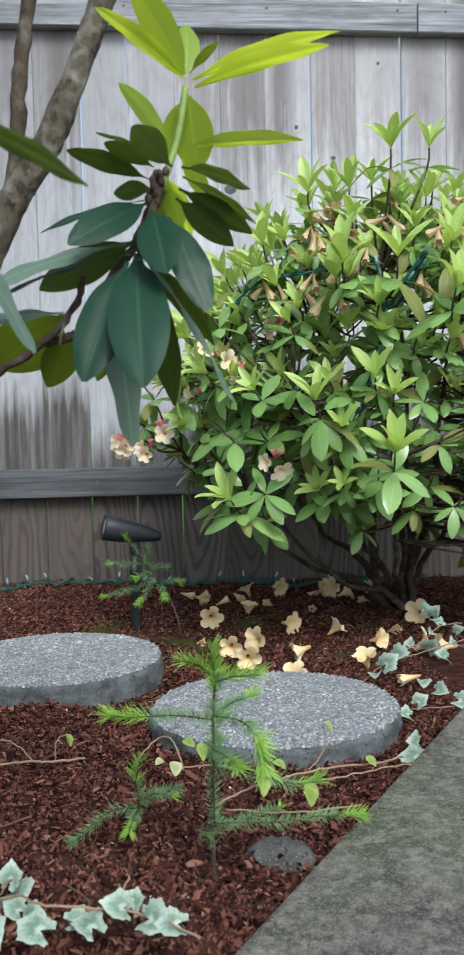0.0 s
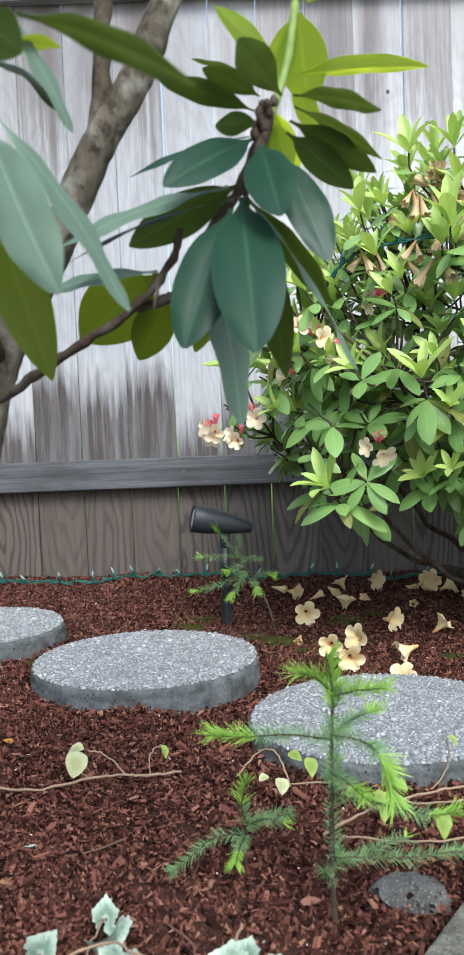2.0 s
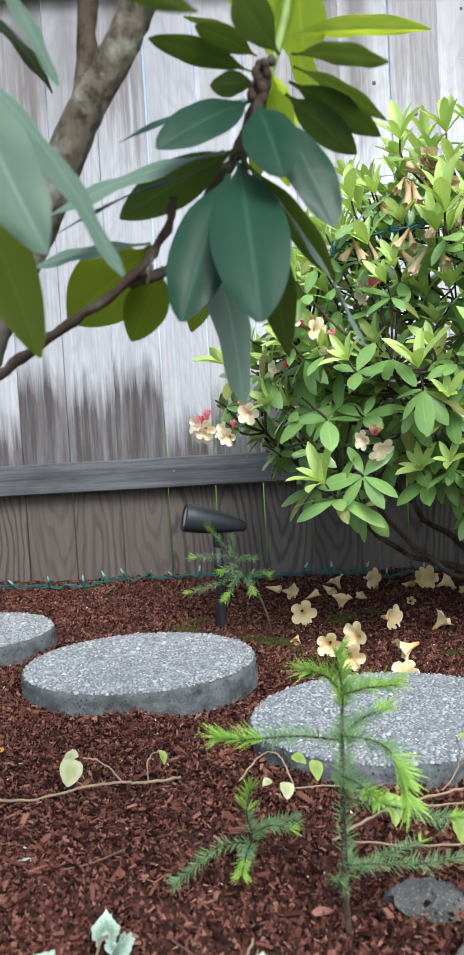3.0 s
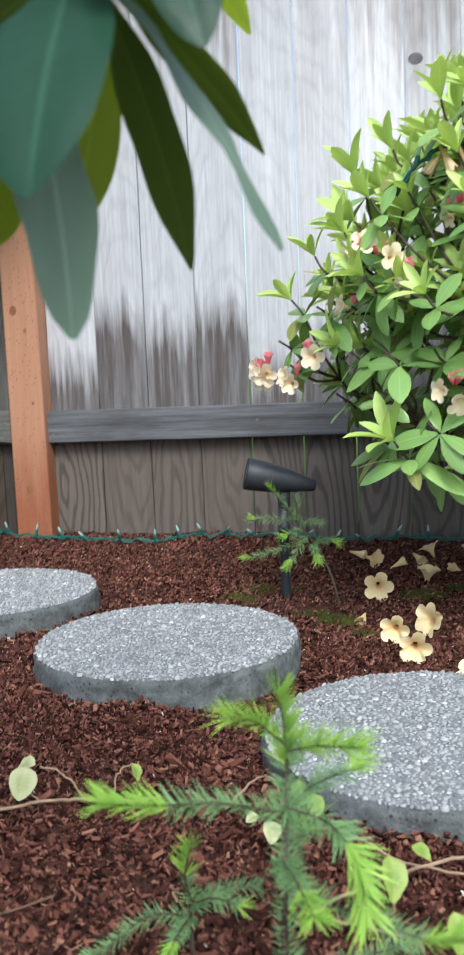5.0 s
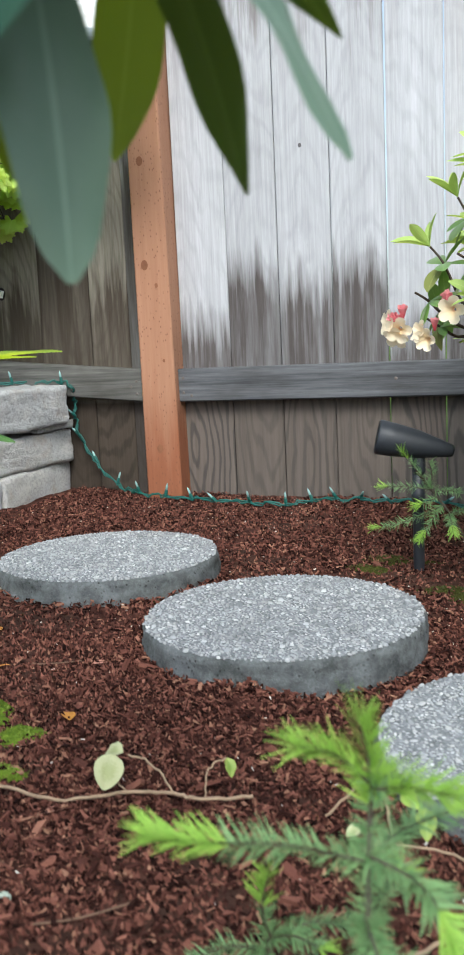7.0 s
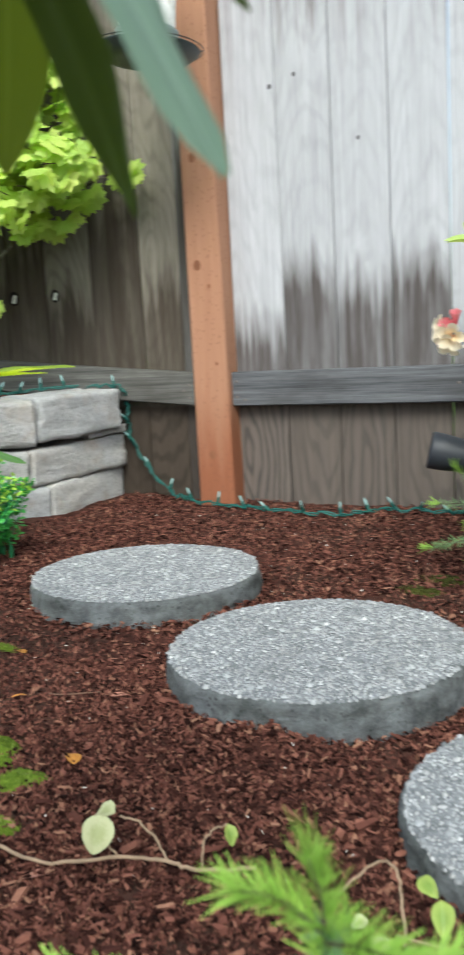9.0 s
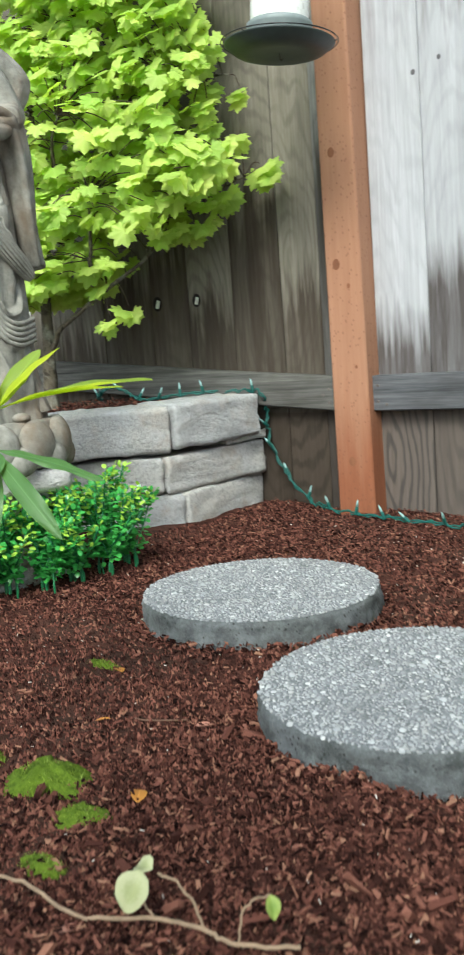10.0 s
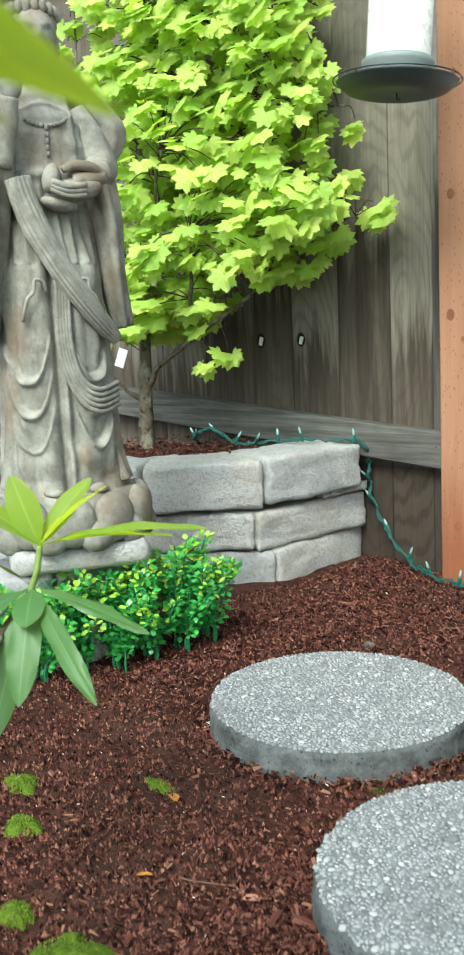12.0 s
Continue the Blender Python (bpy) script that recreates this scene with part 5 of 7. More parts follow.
    wh, wt = (0.212, -1.436, 0.380), (0.222, -1.430, 0.425)
    for kind, tip, w, face in (
            ("fresh", (0.338, -1.459, 0.286), 0.024, (0.5, -0.9, 0.5)), ("fresh", (0.336, -1.385, 0.337), 0.020, (0, -0.4, 1)), ("fresh", (0.244, -1.470, 0.350), 0.036, (0.5, -0.7, 0.5)),
            ("fresh", (0.250, -1.490, 0.273), 0.036, (0.6, -0.8, 0.3)), ("fresh", (0.225, -1.51, 0.231), 0.036, (0.5, -0.8, 0.3)), ("fresh", (0.16, -1.52, 0.33), 0.036, (0, -0.6, 0.8)), ("under", (0.17, -1.48, 0.42), 0.030, (0, 0.3, 1))):
        leaf(kind, wh, tip, w, face)
    for kind, tip, w, face in (
            ("young", (0.392, -1.350, 0.447), 0.026, (-0.1, -0.2, 1)), ("young", (0.370, -1.375, 0.442), 0.022, (-0.1, 0.1, 1)), ("young", (0.296, -1.393, 0.490), 0.034, (-0.6, -0.3, 0.6)),
            ("young", (0.195, -1.441, 0.500), 0.034, (0.6, -0.6, 0.3)), ("young", (0.160, -1.476, 0.480), 0.030, (0.3, -0.2, 1)), ("young", (0.24, -1.37, 0.49), 0.03, (0.2, -0.7, 0.5))):
        leaf(kind, wt, tip, w, face)


build_tree()


# ---- blossoms ----
def blossom_mat(name, cols, glow):
    k = Mat(name, 0.6, 0.3)
    c = k.node("ShaderNodeTexCoord", 2)
    v = k.xyz(c)[1]
    n = k.noise(k.node("ShaderNodeTexCoord", 3), 60, 3)
    col = k.ramp(v, (0.0, cols[0]), (0.35, cols[1]), (1.0, cols[2]))
    k.color(k.mix(k.math("MULTIPLY", n, 0.35), col, cols[1]))
    return k.translucent(cols[2], glow).m


M_PEACH = blossom_mat("cream and peach petal", ((0.66, 0.20, 0.05), (0.84, 0.64, 0.38), (0.88, 0.80, 0.64)), 0.25)
M_PINK = blossom_mat("pink petal", ((0.56, 0.035, 0.10), (0.72, 0.10, 0.18), (0.84, 0.40, 0.40)), 0.25)
M_FADED = blossom_mat("faded brown petal", ((0.24, 0.125, 0.060), (0.50, 0.33, 0.17), (0.70, 0.57, 0.37)), 0.2)
M_FALLEN = blossom_mat("fallen cream petal", ((0.52, 0.20, 0.05), (0.78, 0.56, 0.27), (0.86, 0.74, 0.47)), 0.22)


def trumpet(open_, ruffle, seed, length=1.0):
    """A five-lobed trumpet of length 1 along z: open_ tells how far the lobes spread."""
    vs, fs, uv = [], [], []
    n = 30
    prof = [(0.09, 0.0), (0.13, 0.2), (0.18, 0.4), (0.28 + 0.1 * open_, 0.6), (0.42 + 0.25 * open_, 0.80), (0.55 + 0.50 * open_, 0.93)]
    for i, (r, z) in enumerate(prof):
        for j in range(n):
            a = 2 * math.pi * j / n
            lobe = abs(math.cos(2.5 * a))
            f = i / (len(prof) - 1)
            k = 1 - (1 - lobe ** 0.6) * 0.34 * f ** 3
            w = ruffle * f * f * noise.noise(Vector((math.cos(a) * 2, math.sin(a) * 2, seed)))
            vs.append((r * k * math.cos(a), r * k * math.sin(a), length * z - 0.16 * open_ * f ** 4 * k + w))
            uv.append((j / n, f))
    for i in range(len(prof) - 1):
        for j in range(n):
            fs.append((i * n + j, i * n + (j + 1) % n, (i + 1) * n + (j + 1) % n, (i + 1) * n + j))
    return vs, fs, uv


FLOWERS = [trumpet(1.0, 0.10, 1), trumpet(0.7, 0.14, 5), trumpet(0.45, 0.2, 9)]
BUD = trumpet(-0.35, 0.08, 3)
LIMP = trumpet(-0.2, 0.25, 7, 1.3)


# ---- the rhododendron bush ----
def whorl_leaves(c, axis, rnd, young, size):
    """Leaf poses round a shoot: old leaves spread and droop, young ones stand up."""
    out = []
    axis = axis.normalized()
    side = axis.orthogonal().normalized()
    turn0 = rnd.uniform(0, 6.28)
    n_old = rnd.randint(5, 7)
    for i in range(n_old):
        a = turn0 + 2 * math.pi * i / n_old + rnd.uniform(-0.45, 0.45)
        rad = side * math.cos(a) + axis.cross(side) * math.sin(a)
        el = radians(rnd.uniform(-45, 32))
        d = rad * math.cos(el) + axis * math.sin(el) + Vector((0, 0, -0.25))
        ln = size * rnd.uniform(0.62, 1.12)
        out.append((leaf_pose(c, c + d.normalized() * ln, axis + Vector((rnd.gauss(0, 0.35), rnd.gauss(-0.1, 0.35), 0.4)), rnd.uniform(0.85, 1.1)), 1 if rnd.random() < 0.12 else 0))
    if young:
        tip = c + axis * size * 0.48
        n_y = rnd.randint(5, 7)
        for i in range(n_y):
            a = turn0 + 2 * math.pi * i / n_y + rnd.uniform(-0.2, 0.2)
            rad = side * math.cos(a) + axis.cross(side) * math.sin(a)
            el = radians(rnd.uniform(35, 68))
            d = rad * math.cos(el) + axis * math.sin(el)
            out.append((leaf_pose(tip, tip + d * size * rnd.uniform(0.65, 1.05), axis - rad * 0.6, rnd.uniform(0.8, 1.0)), 2))
    return out


BUSH_C, BUSH_R = Vector((1.36, -0.66, 0.50)), Vector((0.60, 0.44, 0.53))


def build_bush():
    rnd = random.Random(21)
    bush = thing("rhododendron_bush", "dense rhododendron bush with lime new growth and fading cream flowers", "bush")
    spots = [((1.269, -1.151, 0.40), 1, 0.105), ((1.141, -1.058, 0.505), 1, 0.100), ((0.981, -0.99, 0.31), 1, 0.095), ((1.313, -0.966, 1.03), 1, 0.085), ((1.39, -0.971, 1.03), 1, 0.085),
             ((1.192, -1.074, 0.775), 1, 0.095), ((1.296, -1.08, 0.78), 1, 0.10), ((1.151, -0.911, 0.955), 1, 0.085), ((1.237, -0.915, 0.96), 1, 0.085), ((1.389, -1.14, 0.71), 1, 0.10),
             ((1.056, -0.912, 0.845), 1, 0.085), ((1.294, -0.867, 0.99), 1, 0.08), ((1.40, -1.084, 0.81), 1, 0.095), ((0.80, -0.76, 0.56), 1, 0.08), ((0.84, -0.72, 0.64), 1, 0.08), ((0.90, -0.85, 0.66), 1, 0.08), ((0.92, -0.80, 0.76), 1, 0.085)]
    whorls = []
    for p, y, s in spots:
        p = Vector(p)
        q = p - BUSH_C
        whorls.append((p, Vector((q.x * 0.6, q.y * 0.7, q.z * 0.5 + 0.42)), y, s))
    tries = 0
    while len(whorls) < 640 and tries < 24000:
        tries += 1
        d = Vector((rnd.gauss(0, 1), rnd.gauss(-0.25, 1), rnd.gauss(0, 1))).normalized()
        f = rnd.uniform(0.66, 1.02)
        q = Vector((d.x * BUSH_R.x, d.y * BUSH_R.y, d.z * BUSH_R.z)) * f
        p = BUSH_C + q
        if p.z < 0.26 + 0.12 * rnd.random() - 0.10 * smooth_step(1.1, 1.6, p.x) or p.y > -0.10 or (p.x < 0.9 and p.z < 0.37):
            continue
        if p.z > 0.50 + 0.62 * smooth_step(0.70, 1.28, p.x):
            continue
        if any((p - w[0]).length < 0.038 for w in whorls):
            continue
        axis = Vector((q.x * 0.8, q.y * 0.9, q.z * 0.6 + 0.33))
        young = rnd.random() < 0.14 + 0.80 * smooth_step(0.36, 0.78, p.z)
        whorls.append((p, axis, young, rnd.uniform(0.058, 0.086)))
    # limbs from the crown of the root, then a twig to every shoot
    root = Vector((1.43, -0.50, 0.0))
    limbs = []
    for tip in ((1.00, -0.88, 0.36), (1.10, -0.98, 0.55), (0.95, -0.72, 0.62), (1.15, -0.75, 0.80), (1.30, -0.90, 0.82), (1.45, -0.95, 0.70), (1.42, -0.60, 0.90), (1.65, -0.75, 0.75), (1.30, -1.02, 0.42), (1.70, -0.50, 0.60), (1.25, -0.45, 0.70), (0.86, -0.70, 0.44)):
        tip = Vector(tip)
        mid = root.lerp(tip, 0.45) + Vector((rnd.uniform(-0.03, 0.03), rnd.uniform(-0.03, 0.03), -0.10 + 0.12 * tip.z))
        start = root + Vector((rnd.uniform(-0.05, 0.05), rnd.uniform(-0.05, 0.05), -0.02))
        run = bend([start, start.lerp(mid, 0.5) + Vector((0, 0, 0.03)), mid, tip], 6, 0.005, rnd)
        limbs.append(run)
        bm = bmesh.new()
        tube(bm, run, [0.011 - 0.0075 * i / (len(run) - 1) for i in range(len(run))], 8)
        part("branch", bm, M_TWIG, bush, "", True)
    knots = [p for run in limbs for p in run[6:]]
    bm = bmesh.new()
    for p, axis, y, s in whorls:
        near = min(knots, key=lambda k: (k - p).length + 0.6 * max(0, k.z - p.z))
        tube(bm, bend([near, near.lerp(p, 0.6) + Vector((0, 0, -0.012)), p, p + axis.normalized() * s * 0.48], 3), [0.0030 - 0.00012 * i for i in range(10)], 5)
    tw = part("twig_mass", bm, M_TWIG, bush, "", True)
    tw["kind"] = "stuff"
    shapes = [leaf_shape(0.40, 0.20, 0.26, 7, 1.05, 0.25, point=0.6), leaf_shape(0.36, 0.12, 0.30, 7, 1.0, point=0.6), leaf_shape(0.33, 0.34, 0.20, 7, 1.0, point=0.62)]
    mats = [M_BUSH_OLD, M_BUSH_YELLOW, M_BUSH_YOUNG]
    meshes = [shape_mesh("leaf", s, m) for s, m in zip(shapes, mats)]
    heaps = [Heap(), Heap(), Heap()]
    count = 0
    for p, axis, y, s in whorls:
        for m, k in whorl_leaves(p, axis, rnd, y, s):
            if p.y < -0.88 and count < 300:
                mesh_part("leaf", meshes[k], None, bush, at=m)
                count += 1
            else:
                heaps[k].add(shapes[k], m)
    for h, m, n in zip(heaps, mats, ("foliage", "fading_foliage", "new_foliage")):
        h.make(n, m, bush)
    # flowers: fresh trusses low down, withered ones on top
    fresh = [shape_mesh("flower", s, M_PEACH) for s in FLOWERS]
    bud = shape_mesh("bud", BUD, M_PINK)
    limp = shape_mesh("withered_flower", LIMP, M_FADED)
    for c, n_f, n_b in (((0.735, -0.80, 0.462), 3, 5), ((0.79, -0.82, 0.44), 2, 1), ((0.829, -0.84, 0.484), 1, 3), ((0.913, -0.93, 0.65), 2, 3), ((0.946, -0.93, 0.636), 1, 2), ((1.052, -1.015, 0.42), 2, 2), ((1.072, -0.94, 0.706), 1, 3), ((0.90, -0.90, 0.56), 1, 2), ((1.00, -0.96, 0.60), 1, 1)):
        for i in range(n_f + n_b):
            d = Vector((rnd.uniform(-0.8, 0.5), rnd.uniform(-1, -0.2), rnd.uniform(-0.5, 0.5) + (0.6 if i >= n_f else -0.1)))
            size = rnd.uniform(0.022, 0.027) if i < n_f else rnd.uniform(0.016, 0.026)
            m = Matrix.Translation(Vector(c) + d.normalized() * 0.012) @ d.to_track_quat("Z", "Y").to_matrix().to_4x4() @ Matrix.Diagonal((size, size, size, 1))
            mesh_part(*(("flower", rnd.choice(fresh)) if i < n_f else ("bud", bud)), None, bush, at=m)
    for c, n in (((1.127, -0.985, 0.803), 2), ((1.126, -0.985, 0.764), 2), ((1.175, -1.04, 0.759), 2), ((1.189, -0.93, 0.921), 6), ((1.215, -0.935, 0.907), 6), ((1.096, -0.925, 0.877), 3), ((1.195, -0.985, 0.82), 2), ((1.393, -1.05, 0.683), 2), ((1.46, -0.95, 0.962), 4), ((1.36, -0.84, 1.001), 2), ((1.16, -0.95, 0.905), 5), ((1.30, -0.95, 0.935), 4), ((1.24, -1.0, 0.86), 3), ((1.42, -1.0, 0.90), 4), ((1.05, -0.94, 0.80), 3), ((1.34, -1.05, 0.80), 2), ((1.50, -0.98, 0.86), 3)):
        for i in range(n):
            d = Vector((rnd.uniform(-0.7, 0.7), rnd.uniform(-0.7, 0.2), rnd.uniform(-1.0, 0.2 if n > 3 else -0.6)))
            s = rnd.uniform(0.025, 0.035)
            m = Matrix.Translation(Vector(c) + Vector((rnd.uniform(-0.02, 0.02), rnd.uniform(-0.01, 0.01), rnd.uniform(0, 0.012)))) @ d.to_track_quat("Z", "Y").to_matrix().to_4x4() @ Matrix.Diagonal((s * 0.8, s * 0.8, s * 1.3, 1))
            mesh_part("withered_flower", limp, None, bush, at=m)


build_bush()
string_lights("green string of mini lights wound through the bush", [(0.97, -0.90, 0.74), (1.0, -0.93, 0.775), (1.055, -0.935, 0.812), (1.15, -0.95, 0.82), (1.267, -0.95, 0.847), (1.275, -1.05, 0.76), (1.285, -1.05, 0.725), (1.33, -1.06, 0.80), (1.36, -1.06, 0.83), (1.27, -1.02, 0.66), (1.25, -1.01, 0.582), (1.23, -1.02, 0.52), (1.21, -1.01, 0.467), (1.30, -0.95, 0.36)], 0.06, _r)


# ---- vine maple in the planter ----
def maple_shape(rnd, lobes=7, notch=0.70):
    """A lobed leaf of about size 1 with toothed points, its stalk at the origin and its tip along y."""
    pts = []
    for i in range(lobes):
        a = radians(-128 + 256 * i / (lobes - 1))
        r = (0.62 + 0.38 * math.cos(a * 0.62)) * rnd.uniform(0.93, 1.05)
        w = radians(256 / (lobes - 1))
        if i:
            pts.append((a - 0.50 * w, r * notch))
        pts += [(a - 0.30 * w, r * 0.88), (a - 0.20 * w, r * 0.86), (a - 0.11 * w, r * 0.95), (a, r * 1.04), (a + 0.11 * w, r * 0.95), (a + 0.20 * w, r * 0.86), (a + 0.30 * w, r * 0.88)]
    vs, uv = [(0, 0.0, 0)], [(0.5, 0)]
    for f in (0.5, 1.0):
        for a, r in pts:
            x, y = r * f * math.sin(a), r * f * math.cos(a) * 0.92
            vs.append((x * 0.62, y * 0.62 + 0.02, -0.034 * f * f * (1 + 0.8 * abs(math.sin(a))) + 0.003 * f * math.cos(2 * math.pi * (a / radians(256 / (lobes - 1))))))
            uv.append((0.5 + 0.5 * x, 0.5 + 0.5 * y))
    n = len(pts)
    fs = [(0, 1 + i, 2 + i) for i in range(n - 1)] + [(1 + i, 1 + n + i, 2 + n + i, 2 + i) for i in range(n - 1)]
    return vs, [f[::-1] for f in fs], uv


def build_maple():
    rnd = random.Random(8)
    tree = thing("maple_tree", "young vine maple with lime-green lobed leaves in the planter", "tree")
    base = Vector((-0.878, -0.285, 0.30))
    bm = bmesh.new()
    run = bend([base, (-0.875, -0.285, 0.42), (-0.872, -0.283, 0.53), (-0.885, -0.26, 0.72), (-0.90, -0.24, 0.95), (-0.905, -0.22, 1.25), (-0.88, -0.20, 1.60)], 6, 0.002, rnd)
    tube(bm, run, [0.023 - 0.0190 * i / (len(run) - 1) for i in range(len(run))], 12)
    part("trunk", bm, M_BARK, tree, "smooth grey-brown trunk", True)
    arms = [[(-0.872, -0.283, 0.49), (-0.81, -0.28, 0.56), (-0.72, -0.25, 0.62), (-0.60, -0.17, 0.72), (-0.48, -0.12, 0.84), (-0.30, -0.09, 0.90)],
            [(-0.885, -0.26, 0.72), (-0.80, -0.25, 0.90), (-0.66, -0.20, 1.05), (-0.48, -0.14, 1.15), (-0.33, -0.08, 1.16)],
            [(-0.90, -0.24, 0.95), (-0.82, -0.25, 1.15), (-0.68, -0.22, 1.32), (-0.50, -0.15, 1.42)],
            [(-0.885, -0.26, 0.74), (-0.97, -0.30, 0.95), (-1.02, -0.33, 1.2), (-1.03, -0.32, 1.5)],
            [(-0.905, -0.22, 1.2), (-0.80, -0.20, 1.42), (-0.70, -0.16, 1.62)],
            [(-0.72, -0.25, 0.62), (-0.66, -0.30, 0.75), (-0.62, -0.34, 0.88)],
            [(-0.875, -0.285, 0.45), (-0.92, -0.32, 0.50), (-0.97, -0.36, 0.56)],
            [(-0.80, -0.25, 0.90), (-0.74, -0.33, 1.0), (-0.66, -0.38, 1.08)]]
    runs = []
    for pts in arms:
        r = bend(pts, 6, 0.004, rnd)
        runs.append(r)
        bm = bmesh.new()
        tube(bm, r, [0.0085 - 0.0062 * i / (len(r) - 1) for i in range(len(r))], 8)
        part("branch", bm, M_BARK, tree, "", True)
    knots = [p for r in runs for p in r[2:]] + run[18:]
    shapes = [maple_shape(rnd) for _ in range(4)]
    meshes = [shape_mesh("leaf", s, M_MAPLE) for s in shapes]
    heap, count = Heap(), 0
    bm = bmesh.new()
    placed = []

    def sprig(p, size):
        nonlocal count
        near = min(knots, key=lambda k: (k - p).length)
        tube(bm, bend([near, near.lerp(p, 0.6) + Vector((0, 0, 0.015)), p], 3), 0.0014, 5)
        for _ in range(rnd.randint(3, 5)):
            d = Vector((rnd.gauss(0.15, 0.65), rnd.gauss(-0.45, 0.45), rnd.gauss(-0.72, 0.28))).normalized()
            s = size * rnd.uniform(0.75, 1.2)
            q = p + d * 0.030
            m = leaf_pose(q, q + d * s, (rnd.gauss(0.25, 0.35), rnd.gauss(-0.75, 0.3), rnd.uniform(0.35, 1.0)), rnd.uniform(0.9, 1.1))
            k = rnd.randrange(4)
            if p.y < -0.16 and count < 300:
                mesh_part("leaf", meshes[k], None, tree, at=m)
                count += 1
            else:
                heap.add(shapes[k], m)

    for p in ((-0.225, -0.075, 0.905), (-0.26, -0.075, 0.93), (-0.30, -0.085, 1.125), (-0.31, -0.08, 1.02), (-0.36, -0.10, 0.87), (-0.64, -0.27, 0.575), (-0.60, -0.24, 0.60)):
        sprig(Vector(p), 0.061)
    tries = 0
    while len(placed) < 780 and tries < 30000:
        tries += 1
        z = rnd.uniform(0.56, 1.72)
        right = interp([(0.55, -0.82), (0.62, -0.72), (0.70, -0.56), (0.78, -0.42), (0.85, -0.33), (0.93, -0.27), (1.10, -0.31), (1.25, -0.30), (1.5, -0.33), (1.75, -0.45)], z)[0]
        x = rnd.uniform(-1.06, right)
        deep = 0.20 * math.sqrt(max(0.05, 1 - ((x + 0.70) / 0.50) ** 2))
        p = Vector((x, -0.235 + deep * rnd.uniform(-1, 0.85), z))
        if p.y > -0.05 or (x < -0.80 and z < 0.66) or any((p - q).length < 0.036 for q in placed):
            continue
        if -0.90 < x < -0.5 and z < 0.64 + 0.6 * (x + 0.87) and rnd.random() < 0.88:
            continue
        if p.x < -0.86 and p.z > 0.9 and rnd.random() < 0.6:
            continue
        placed.append(p)
        sprig(p, 0.061)
    # a white plastic tag tied to the fork
    bt = bmesh.new()
    box(bt, (0.024, 0.0012, 0.052), Matrix.Translation((-0.832, -0.400, 0.584)) @ Matrix.Rotation(radians(28), 4, "Y") @ Matrix.Rotation(radians(35), 4, "Z"), 0.0005)
    tag = part("plant_tag", bt, plain("white plastic", (0.80, 0.81, 0.80), 0.4, 0.5, 0, 0.05), tree, "white plastic plant tag")
    bt = bmesh.new()
    tube(bt, bend([(-0.822, -0.400, 0.604), (-0.835, -0.37, 0.62), (-0.872, -0.30, 0.60)], 5), 0.0008, 5)
    part("tie", bt, M_TWIG, tag)
    t = part("twig_mass", bm, M_TWIG, tree, "", True)
    t["kind"] = "stuff"
    heap.make("foliage", M_MAPLE, tree)


build_maple()


# ---- fir seedlings ----
def needle_mat(name, lo, hi):
    k = Mat(name, 0.5, 0.35)
    k.color(k.mix(k.island(), lo, hi))
    return k.translucent(hi, 0.25).m


M_NEEDLE = needle_mat("blue-green fir needles", (0.10, 0.21, 0.085), (0.25, 0.40, 0.17))
M_NEEDLE_NEW = needle_mat("bright new fir needles", (0.19, 0.37, 0.05), (0.38, 0.57, 0.11))
NEEDLE = ([(-0.032, 0, 0), (0.032, 0, 0), (0.040, 0.5, 0.02), (-0.040, 0.5, 0.02), (0.012, 1, 0), (-0.012, 1, 0)], [(0, 1, 2, 3), (3, 2, 4, 5)], [(0, 0), (1, 0), (1, 0.5), (0, 0.5), (1, 1), (0, 1)])


def fir_branch(parent, pts, rnd, n, ln, new_from, flat=0.5, thick=0.0012):
    """A twig set with needles; those past new_from of its length are this year's bright ones."""
    run = bend(pts, 8)
    bm = bmesh.new()
    tube(bm, run, [thick * (1 - 0.5 * i / (len(run) - 1)) for i in range(len(run))], 6)
    br = part("branch", bm, M_TWIG, parent, "", True)
    heaps = (Heap(), Heap())
    m = len(run) - 1
    n = int(n * 3.4)
    for i in range(n):
        u = (i + rnd.random()) / n
        k = min(int(u * m), m - 1)
        p = run[k].lerp(run[k + 1], u * m - k)
        d = (run[k + 1] - run[k]).normalized()
        side = d.cross(Vector((0, 0, 1)))
        side = side.normalized() if side.length > 0.05 else d.orthogonal().normalized()
        up = side.cross(d)
        a = (0 if i % 2 else math.pi) + rnd.gauss(0, 1.15 - flat)
        new_ = u > new_from
        out = side * math.cos(a) + up * (math.sin(a) + (0.15 if not new_ else 0.35))
        fwd = rnd.uniform(0.45, 0.8) if not new_ else rnd.uniform(0.7, 1.6)
        v = (out + d * fwd).normalized() * ln * 0.85 * rnd.uniform(0.6, 1.2) * (1.25 if new_ else 1.0)
        heaps[new_].add(NEEDLE, leaf_pose(p, p + v, up + Vector((0, -0.4, 0.3)), 0.72))
    heaps[0].make("needles", M_NEEDLE, br)
    heaps[1].make("new_needles", M_NEEDLE_NEW, br, "bright lime new needles")


